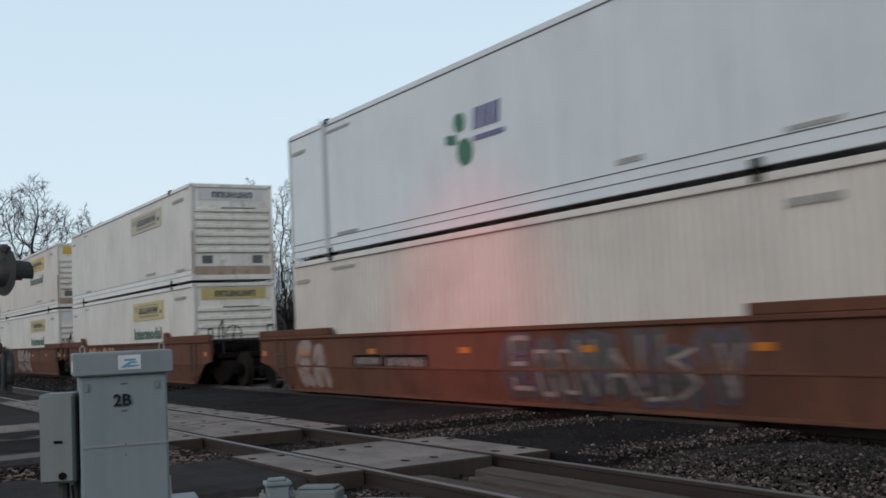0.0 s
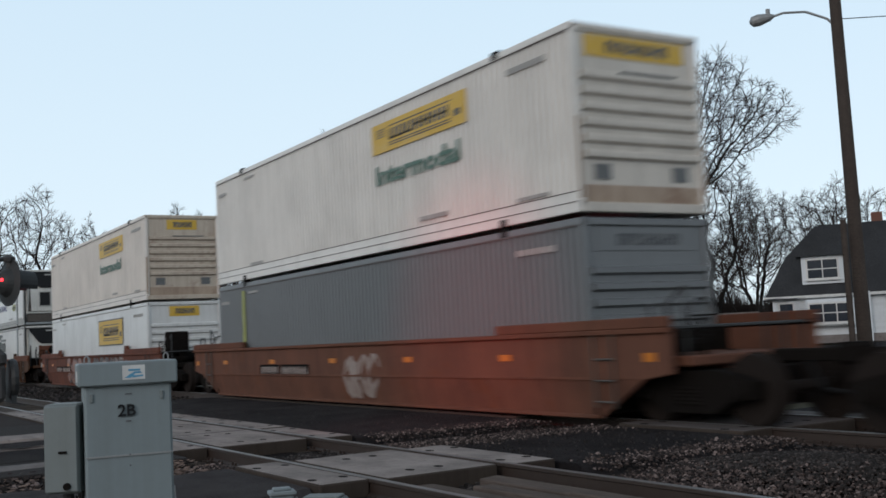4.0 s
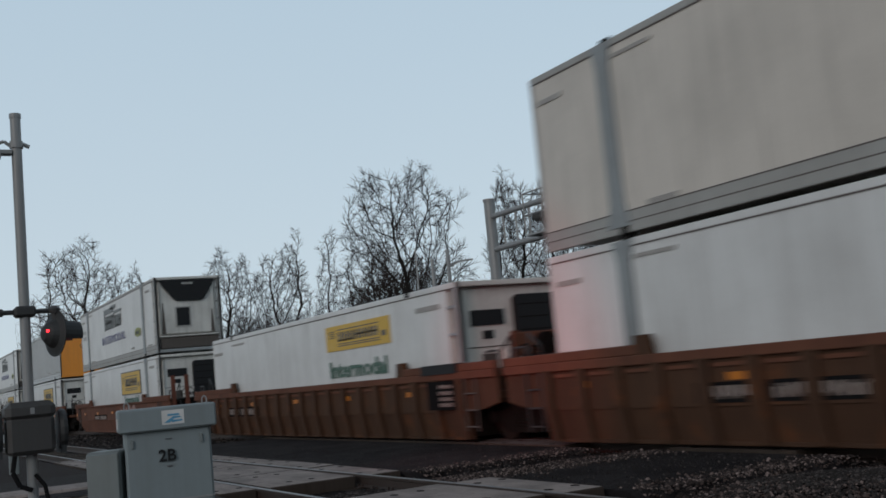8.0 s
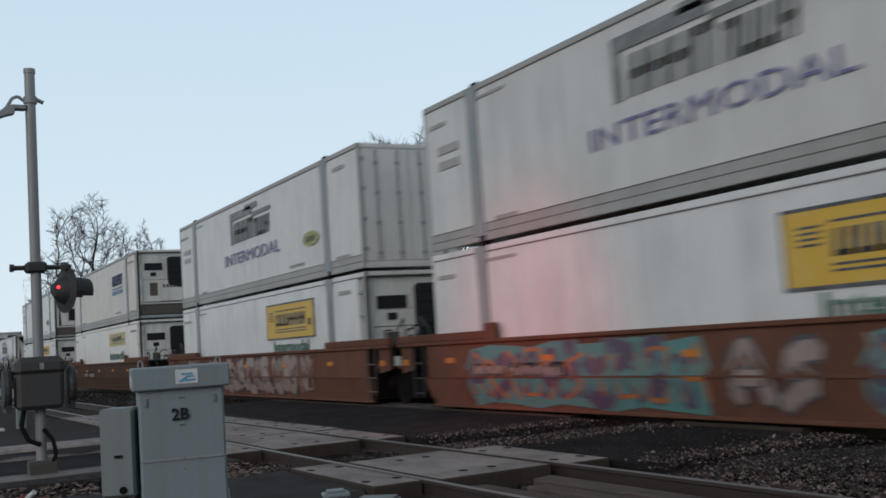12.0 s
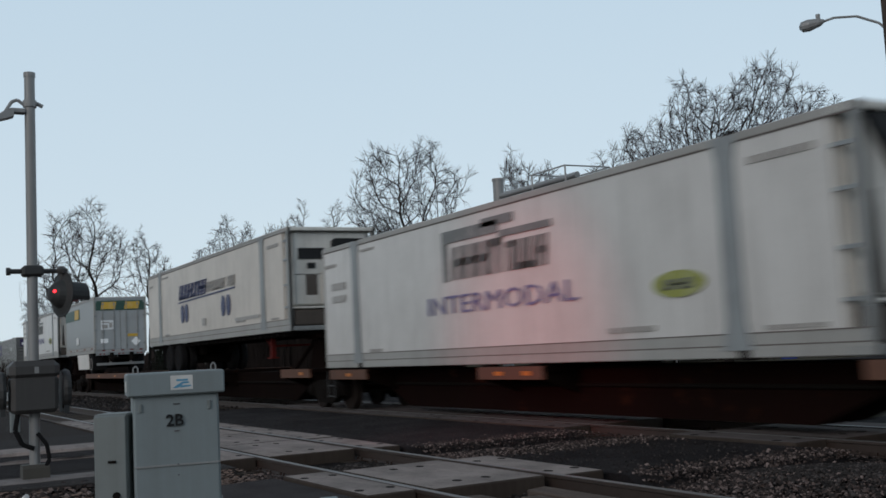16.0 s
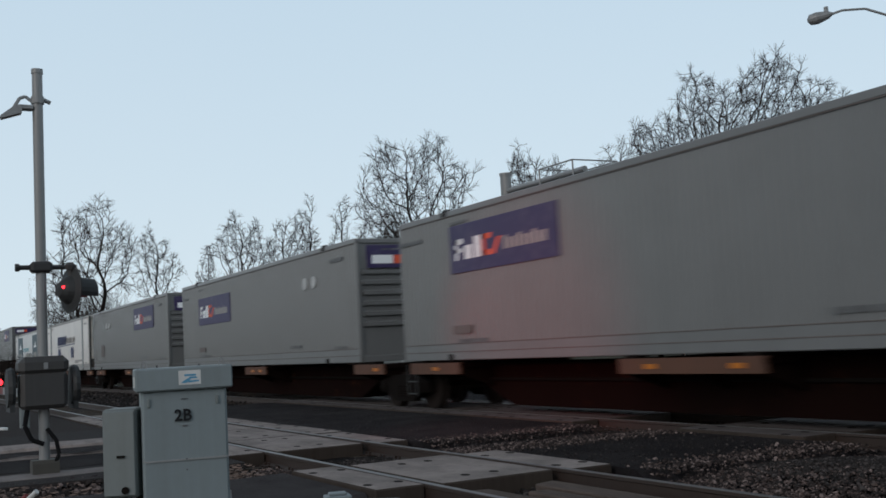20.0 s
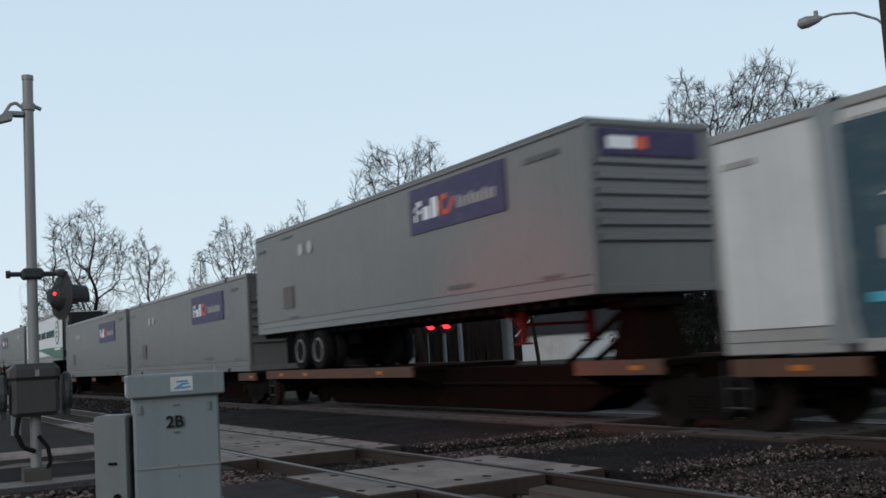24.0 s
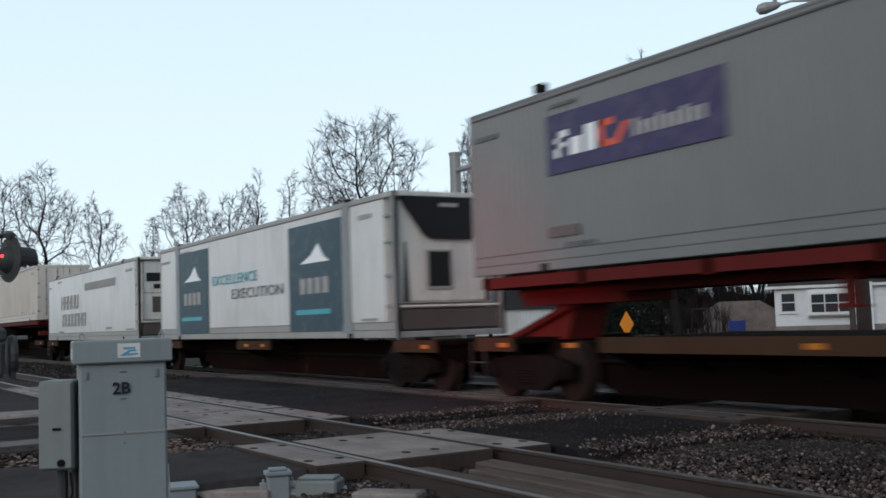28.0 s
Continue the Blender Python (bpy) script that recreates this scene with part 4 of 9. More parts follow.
def reefer_end(t, high, style, wall="unit_white"):
    """A front end with a cooling unit between frame posts."""
    part("end_wall", shared(("rwall", high), "end_wall", wall, lambda bm: box(bm, -0.46, -0.40, -HALF + 0.06, HALF - 0.06, 0.1, high - 0.08)), wall, t)
    for s in (-1, 1):
        part("end_post", shared(("rpost", high, s), "end_post", "post", lambda bm: box(bm, -0.15, 0.0, s * (HALF - 0.05) - 0.05, s * (HALF - 0.05) + 0.05, 0, high, 0.012)), "post", t)
        for i, z in enumerate((0.62, 1.22, 1.9, 2.42)):
            part("end_strut", shared(("rstrut", i, s), "end_strut", "post", lambda bm: box(bm, -0.45, -0.1, s * (HALF - 0.05) - 0.035, s * (HALF - 0.05) + 0.035, z, z + 0.05)), "post", t)
    part("end_header", shared(("rhead", high), "end_header", wall, lambda bm: box(bm, -0.45, 0, -HALF, HALF, high - 0.1, high, 0.01)), wall, t)
    part("end_sill", shared("rsill", "end_sill", "post", lambda bm: box(bm, -0.42, 0, -HALF, HALF, 0.0, 0.12, 0.01)), "post", t)
    part("fuel_tank", shared("rtank", "fuel_tank", "tank", lambda bm: box(bm, -0.42, -0.04, -1.15, 1.15, 0.13, 0.56, 0.04)), "tank", t, "sooty fuel tank")
    part("unit_bumper", shared("ubump", "unit_bumper", wall, lambda bm: box(bm, -0.42, -0.02, -1.16, 1.16, 0.58, 0.64, 0.02)), wall, t)
    if style == "bowl":
        u = part("cooling_unit", shared(("ubox", high), "cooling_unit", wall, lambda bm: box(bm, -0.42, -0.12, -1.08, 1.08, 0.68, high - 0.12, 0.05)), wall, t)
        part("air_intake", shared(("ubowl", high), "air_intake", "unit_black", lambda bm: prism(bm, [(-1.07, high - 0.12), (1.07, high - 0.12), (1.0, high - 0.32), (0.66, high - 0.86), (0.52, high - 0.94), (-0.42, high - 0.94), (-0.56, high - 0.86), (-1.0, high - 0.3)], "x", -0.14, -0.03)), "unit_black", u, "black tapered air intake")
        part("intake_badge", shared(("ubadge", high), "intake_badge", "rail_trim", lambda bm: box(bm, -0.05, -0.022, -0.22, 0.22, high - 0.3, high - 0.22, 0.004)), "rail_trim", u, "small pale badge")
        part("unit_window", shared(("uwin", high), "unit_window", "unit_black", lambda bm: box(bm, -0.14, -0.1, -0.46, 0.04, high - 1.9, high - 1.2)), "unit_black", u, "dark gauge opening")
        part("window_rim", shared(("uwinr", high), "window_rim", "rail_trim", lambda bm: [box(bm, -0.14, -0.094, a, b, c, d) for a, b, c, d in ((-0.52, 0.1, high - 1.96, high - 1.9), (-0.52, 0.1, high - 1.2, high - 1.16), (-0.52, -0.46, high - 1.9, high - 1.2), (0.04, 0.1, high - 1.9, high - 1.2))]), "rail_trim", u)
        for q, h in ((-1.06, 1.9), (0.86, 1.6)):
            part("soot_streak", shared(("bsoot", q), "soot_streak", "tank", lambda bm: prism(bm, [(q, 0.7), (q + 0.16, 0.7), (q + 0.1, h), (q + 0.06, h)], "x", -0.14, -0.114)), "tank", u, "sooty streak up the casing")
    else:
        u = part("cooling_unit", shared(("ubox2", high), "cooling_unit", wall, lambda bm: [box(bm, -0.42, -0.16, -1.08, 1.08, 0.68, high - 0.12, 0.04)]), wall, t)
        part("condenser", shared(("ucond", high), "condenser", "unit_black", lambda bm: prism(bm, [(0.02, high - 1.5), (0.5, high - 1.6), (1.06, high - 1.75), (1.06, high - 0.36), (0.95, high - 0.3), (0.1, high - 0.3), (0.02, high - 0.38)], "x", -0.18, -0.03)), "unit_black", u, "black condenser grille")
        for i, z in enumerate((0.5, 0.75, 1.0, 1.25)):
            part("grille_slat", shared(("ugs", high, i), "grille_slat", "dark_gap", lambda bm: box(bm, -0.04, -0.022, 0.08, 1.02, high - z - 0.01, high - z + 0.01)), "dark_gap", u)
        part("vent", shared(("uvent", high), "vent", "unit_black", lambda bm: box(bm, -0.18, -0.13, -0.95, -0.2, high - 0.86, high - 0.56)), "unit_black", u, "black upper vent")
        part("gauge", shared(("ugauge", high), "gauge", "unit_black", lambda bm: box(bm, -0.18, -0.14, -0.7, -0.46, high - 1.12, high - 0.96)), "unit_black", u, "small dark gauge")
        c = part("cowl", shared(("ucowl", high), "cowl", wall, lambda bm: prism(bm, [(-0.3, 0.72), (0.9, 0.72), (0.9, 1.2), (0.72, 1.4), (0.35, 1.56), (-0.1, 1.62), (-0.3, 1.58)], "x", -0.18, -0.06)), wall, u)
        part("cowl_print", shared(("ucp", high), "cowl_print", "ink", lambda bm: [box(bm, -0.08, -0.054, -0.22 + 0.15 * k, -0.12 + 0.15 * k, 1.28, 1.42) for k in range(6)]), "ink", c, "dark illegible bars", "stuff")
        part("soot_panel", shared(("usoot", high), "soot_panel", "tank", lambda bm: box(bm, -0.18, -0.152, -0.75, -0.42, 0.95, 1.5)), "tank", u, "sooty exhaust panel")
        part("unit_seam", shared(("useam", high), "unit_seam", "dark_gap", lambda bm: box(bm, -0.18, -0.15, -1.06, 0.02, high - 1.28, high - 1.265)), "dark_gap", u)


def door_end(t, high, mat, color="dark_grey"):
    """Two rear doors with upright lock bars, turned to the front."""
    for s in (-1, 1):
        d = part("door", shared(("door", high, s), "door", mat, lambda bm: box(bm, -0.06, -0.02, min(s * 0.01, s * 1.2), max(s * 0.01, s * 1.2), 0.16, high - 0.12, 0.01)), mat, t)
        for y in (0.3, 0.85):
            part("lock_bar", shared(("lock", high, s, y), "lock_bar", "galv", lambda bm: [rod(bm, (0.0, s * y, 0.2), (0.0, s * y, high - 0.16), 0.022, 6)] + [box(bm, -0.03, 0.02, s * y - 0.05, s * y + 0.05, z, z + 0.07) for z in (0.3, 1.0, 1.7, 2.4)]), "galv", d)
        for z in (0.4, 1.1, 1.8, 2.5):
            part("hinge", shared(("hinge", s, z), "hinge", "post", lambda bm: box(bm, -0.03, 0.012, s * 1.2 - 0.07, s * 1.2 + 0.05, z, z + 0.08)), "post", d)
    end_rails(t, high, mat)


def letter(t, text, x, z, width, size, mat, shear=0.0, label="", bold=0.0):
    o = part("lettering", words(text, size, mat, width, shear, bold=bold), mat, t, label)
    o.location = (x, -HALF - 0.013, z)
    return o


def side_posts(t, length, high, mat="post"):
    for x in (-2.15, -length + 1.95):
        part("side_post", shared(("spost", x, high), "side_post", "post", lambda bm: prism(bm, [(x - 0.26, 0.1), (x + 0.26, 0.1), (x + 0.17, 0.45), (x + 0.16, high - 0.35), (x + 0.24, high - 0.02), (x - 0.24, high - 0.02), (x - 0.16, high - 0.35), (x - 0.17, 0.45)], "y", -HALF - 0.018, -HALF + 0.03)), mat, t, "grimy lifting post")


def block_logo(t, x, z, mat="logo_grey", k=1.0):
    """A stepped grey emblem without letters."""
    def f(bm):
        y0, y1 = -HALF - 0.016, -HALF
        box(bm, x, x + 2.1 * k, y0, y1, z + 0.72 * k, z + 0.95 * k)
        box(bm, x, x + 0.18 * k, y0, y1, z - 0.02, z + 0.72 * k)
        box(bm, x + 1.5 * k, x + 2.6 * k, y0, y1, z + 0.86 * k, z + 1.02 * k)
        box(bm, x + 2.1 * k, x + 3.75 * k, y0, y1, z + 0.62 * k, z + 0.74 * k)

    def bars(bm):
        strokes(bm, x + 0.3 * k, x + 2.15 * k, z, z + 0.62 * k, 4, -HALF - 0.016, -HALF, 12, 0.12)
        strokes(bm, x + 2.25 * k, x + 3.6 * k, z, z + 0.52 * k, 4, -HALF - 0.016, -HALF, 17, 0.12)
    part("emblem_print", shared(("blogob", x, z, k), "emblem_print", mat, bars), mat, t, "grey illegible bars", "stuff")
    part("emblem", shared(("blogo", x, z, k), "emblem", mat, f), mat, t, "stepped grey emblem")


def oval(t, x, z, rx, rz, mat, label):
    part("oval_mark", shared(("oval", x, z, rx, rz), "oval_mark", mat, lambda bm: disc(bm, x, z, rz, -HALF - 0.016, -HALF, 22, rx / rz)), mat, t, label)


BOX_LABEL = {
    "jb": "weathered white ribbed intermodal container with a yellow name panel",
    "jb_clean": "clean white intermodal container with a bright yellow bordered panel",
    "reefer": "white refrigerated container with a grey emblem and cooling unit",
    "marten": "cream refrigerated container with a blue emblem",
}


def container(x, z, kind, name="container", **o):
    """One 53-foot box with its front end at x, its floor at z."""
    high = o.get("high", HIGH)
    mat = o.get("mat", "white")
    t = thing(name, o["label"], o.get("category", "container"), group=o.get("group", "containers on the train"))
    key = o.get("seed", int(-x * 7) % 1000)
    style = o.get("side", "ribbed")
    length = o.get("length", L53)
    cut = 0.44 if o.get("end", "ribbed") in ("bowl", "carrier") else 0.06
    part("body", shared(("body", length, high, cut), "body", mat, lambda bm: shell(bm, length, high, cut)), mat, t)
    side_sheets(t, style, length, high, mat, max(cut, 0.09))
    frame_rails(t, length, high, o.get("trim", mat))
    if length > 15 and o.get("cast", True):
        castings(t, length, high)
    marks(t, length, high, o.get("ink", "ink_soft"), key) if length > 15 else None
    end = o.get("end", "ribbed")
    if end == "ribbed":
        ribbed_end(t, high, o.get("end_mat", "end_white"), o.get("end_sign", "tan_faded"), wide=o.get("end_wide", 1.0))
    elif end == "door":
        door_end(t, high, o.get("end_mat", mat))
    elif end == "plain":
        part("end_wall", shared(("plain", high), "end_wall", o["end_mat"], lambda bm: [box(bm, -0.06, 0.0, -HALF + 0.01, HALF - 0.01, 0.02, high - 0.01, 0.01)] + [box(bm, -0.02, 0.012, -HALF + 0.1 + 0.24 * i, -HALF + 0.22 + 0.24 * i, high - 0.2, high - 0.08) for i in range(10)]), o["end_mat"], t)
    else:
        reefer_end(t, high, end, o.get("end_mat", "unit_white"))
    if o.get("panel"):
        sign_panel(t, -6.55, -3.0, 1.96, 2.55, o["panel"], border=o.get("border", False))
    if o.get("inter"):
        letter(t, "Intermodal", -6.45, 1.32, 3.2, 0.52, o["inter"], label="faded green lettering", bold=0.014)
    if o.get("big_panel"):
        sign_panel(t, -6.9, -3.28, 1.58, 2.48, o["big_panel"], border=True)
        letter(t, "Intermodal", -6.4, 1.2, 2.7, 0.4, "green_ink", label="small green lettering", bold=0.01) if o.get("small_inter") else None
    if o.get("posts"):
        side_posts(t, length, high, o["posts"] if isinstance(o["posts"], str) else "post")
    if o.get("emblem"):
        block_logo(t, -9.95, 1.62)
        letter(t, "INTERMODAL", -10.65, 0.98, 5.1, 0.5, "purple_ink", label="violet capital lettering")
        oval(t, -3.2, 1.05, 0.54, 0.19, "lime", "lime oval mark")
        part("oval_print", shared("ovalp", "oval_print", "ink_fade", lambda bm: strokes(bm, -3.55, -2.9, 0.97, 1.12, 5, -HALF - 0.02, -HALF, 3, 0.3)), "ink_fade", t, "dark illegible print", "stuff")
        part("printed_line", shared("two_lines", "printed_line", "ink_soft", lambda bm: [box(bm, -length + 0.55, -length + 1.35, -HALF - 0.012, -HALF, q, q + 0.16) for q in (1.55, 1.85)]), "ink_soft", t)
    if o.get("blue"):
        part("emblem", shared("blue_emblem", "emblem", "blue_mark", lambda bm: [box(bm, -5.4, -3.15, -HALF - 0.014, -HALF, 1.32, 1.5), prism(bm, [(-5.4, 1.56), (-3.3, 1.56), (-3.15, 1.62), (-5.4, 1.62)], "y", -HALF - 0.014, -HALF)]), "blue_mark", t, "blue bars under the name")
        part("name_print", shared("blue_name", "name_print", "navy", lambda bm: strokes(bm, -5.4, -3.15, 1.72, 2.2, 6, -HALF - 0.014, -HALF, 8, 0.12)), "navy", t, "dark illegible name", "stuff")
    if o.get("purple"):
        x0, dots = (-13.9, -3.1) if o["purple"] == "rear" else (-6.15, -12.2)
        p = part("side_panel", shared(("pp", x0), "side_panel", "purple", lambda bm: box(bm, x0, x0 + 3.72, -HALF - 0.012, -HALF + 0.02, 1.66, 2.58)), "purple", t, "purple name panel")
        part("white_mark", shared(("pw", x0), "white_mark", "white_ink", lambda bm: [box(bm, x0 + a, x0 + b, -HALF - 0.018, -HALF, c, d) for a, b, c, d in (
            (0.22, 0.32, 1.9, 2.3), (0.22, 0.52, 2.2, 2.3), (0.22, 0.47, 2.04, 2.12), (0.58, 0.86, 1.9, 2.16), (0.95, 1.2, 1.9, 2.3))]), "white_ink", p)
        part("red_mark", shared(("pr", x0), "red_mark", "red_ink", lambda bm: [box(bm, x0 + 1.25, x0 + 1.36, -HALF - 0.018, -HALF, 1.9, 2.3), box(bm, x0 + 1.25, x0 + 1.58, -HALF - 0.018, -HALF, 2.2, 2.3), box(bm, x0 + 1.25, x0 + 1.55, -HALF - 0.018, -HALF, 1.9, 2.0), prism(bm, [(x0 + 1.55, 1.9), (x0 + 1.68, 1.9), (x0 + 1.92, 2.2), (x0 + 1.8, 2.2)], "y", -HALF - 0.018, -HALF)]), "red_ink", p)
        part("script_mark", shared(("ps", x0), "script_mark", "ink_soft", lambda bm: [box(bm, x0 + 2.0 + 0.16 * k, x0 + 2.11 + 0.16 * k, -HALF - 0.018, -HALF, 1.95, 2.14 + 0.05 * (k % 3 == 0)) for k in range(9)]), "ink_soft", p, "", "stuff")
        p.location.z = o.get("panel_drop", 0.0)
        for k in (-0.32, 0.32):
            oval(t, dots + k, 2.08, 0.16, 0.16, "dot_grey", "white round mark")
        part("hatch", shared(("hatch", x0), "hatch", "plate_dark", lambda bm: [box(bm, -13.95, -13.2, -HALF - 0.014, -HALF, *((0.62, 1.2) if x0 > -10 else (0.5, 0.66)))]), "plate_dark", t, "small brown data plate")
        e = part("end_sign", shared("fxend", "end_sign", "purple", lambda bm: box(bm, -0.05, 0.016, -1.0, 0.95, 2.2, 2.62)), "purple", t, "purple name panel on the end")
        part("end_mark", shared("fxendw", "end_mark", "white_ink", lambda bm: box(bm, -0.05, 0.022, -0.9, -0.35, 2.3, 2.5)), "white_ink", e)
        part("end_mark_red", shared("fxendr", "end_mark_red", "red_ink", lambda bm: box(bm, -0.05, 0.022, -0.33, -0.1, 2.3, 2.5)), "red_ink", e)
    rolling(t, x, z)
    return t


AXLES = []


def wheel_mesh():
    return shared("wheel", "wheel", "wheel", lambda bm: [lathe(bm, [(0.06, -0.07), (0.457, -0.07), (0.457, 0.05), (0.49, 0.06), (0.49, 0.085), (0.40, 0.085), (0.37, 0.02), (0.16, -0.01), (0.15, 0.09), (0.06, 0.09)], (0, 0, 0), (0, 1, 0), 22)])


def truck(x):
    """A two-axle bogie with its middle at x."""
    t = thing("bogie", "grimy two-axle railcar bogie with cast side frames", "bogie", group="bogies of the train")
    side = shared("sideframe", "side_frame", "iron", lambda bm: [prism(bm, [(-1.12, 0.36), (-0.78, 0.34), (-0.45, 0.16), (0.45, 0.16), (0.78, 0.34), (1.12, 0.36), (1.16, 0.58), (0.85, 0.66), (0.5, 0.72), (-0.5, 0.72), (-0.85, 0.66), (-1.16, 0.58)], "y", -0.09, 0.09)])
    for s in (-1, 1):
        f = part("side_frame", side, "iron", t)
        f.location = (0, s * 0.99, 0)
        for a in (-0.89, 0.89):
            c = part("bearing_cap", shared("cap", "bearing_cap", "iron", lambda bm: lathe(bm, [(0.13, 0), (0.13, 0.05), (0.08, 0.07), (0.08, 0.09)], (0, 0, 0), (0, -1, 0), 14)), "iron", f)
            c.location = (a, -0.09 if s < 0 else 0.18, 0.46)
        for a in (-0.16, 0, 0.16):
            sp = part("spring", shared("spring", "spring", "iron", lambda bm: [lathe(bm, [(0.075, 0.02 + k * 0.05), (0.09, 0.045 + k * 0.05), (0.075, 0.07 + k * 0.05)], (0, 0, 0), (0, 0, 1), 10) for k in range(5)]), "iron", f)
            sp.location = (a, -0.04 * 1, 0.24)
    part("bolster", shared("bolster", "bolster", "iron", lambda bm: box(bm, -0.22, 0.22, -1.05, 1.05, 0.45, 0.72, 0.03)), "iron", t)
    for a in (-0.89, 0.89):
        w = part("axle", shared("axle", "axle", "wheel", lambda bm: rod(bm, (0, -1.0, 0), (0, 1.0, 0), 0.085, 10)), "wheel", t)
        w.location = (a, 0, 0.457)
        AXLES.append((w, a))
        for s in (-1, 1):
            k = part("wheel", wheel_mesh(), "wheel", w)
            k.location = (0, s * 0.755, 0)
            k.rotation_euler = (0, 0, 0) if s < 0 else (0, 0, math.pi)
    rolling(t, x, 0)
    return t


GLYPHS = [((0, 0, 0.35, 1), (0.35, 1, 0.75, 0), (0.1, 0.4, 0.6, 0.4)), ((0, 0, 0, 1), (0, 1, 0.6, 0.75), (0.6, 0.75, 0.1, 0.5), (0.1, 0.5, 0.7, 0)), ((0.6, 1, 0, 0.8), (0, 0.8, 0.6, 0.35), (0.6, 0.35, 0, 0)),
          ((0, 1, 0.05, 0), (0.05, 0, 0.65, 0.05), (0.65, 0, 0.7, 1)), ((0, 0, 0, 1), (0, 1, 0.6, 1), (0, 0.5, 0.5, 0.5), (0, 0, 0.65, 0)), ((0, 1, 0.35, 0), (0.35, 0, 0.7, 1)), ((0.05, 0, 0, 0.9), (0, 0.9, 0.65, 0.9), (0.65, 0.9, 0.65, 0), (0.65, 0, 0.05, 0))]


WELL = HALF + 0.13


def graffiti(bm, x0, x1, z0, z1, r, fat, y):
    """A row of swollen, leaning strokes that read as sprayed lettering."""
    a = x0
    while a < x1 - 0.3:
        w, h, lean, lift = r.uniform(0.45, 0.8), (z1 - z0) * r.uniform(0.62, 0.9), r.uniform(-0.12, 0.2), r.uniform(0, 0.12)
        for p, q, u, v in r.choice(GLYPHS):
            P = Vector((a + p * w + lean * q, z0 + lift + 0.06 + q * h))
            Q = Vector((a + u * w + lean * v, z0 + lift + 0.06 + v * h))
            d = (Q - P).normalized() * fat
            n = Vector((-d.y, d.x)) * r.uniform(0.8, 1.3)
            m = (P + Q) / 2 + n * r.uniform(-0.5, 0.9)
            pts = [P - d * 0.6, P + n, m + n, Q + n, Q + d * 0.6, Q - n, m - n, P - n]
            prism(bm, [(e.x, min(z1 + 0.04, max(z0 - 0.04, e.y))) for e in pts], "y", y - 0.003 - 0.0006 * r.random(), y + 0.006)
        a += w * r.uniform(0.95, 1.15)
    tuck(None, bm, -1)


def tuck(_, bm, s):
    """Leans everything below the bend of a well's side inwards."""
    for v in bm.verts:
        v.co.y -= s * 0.19 * max(0.0, 0.62 - v.co.z)


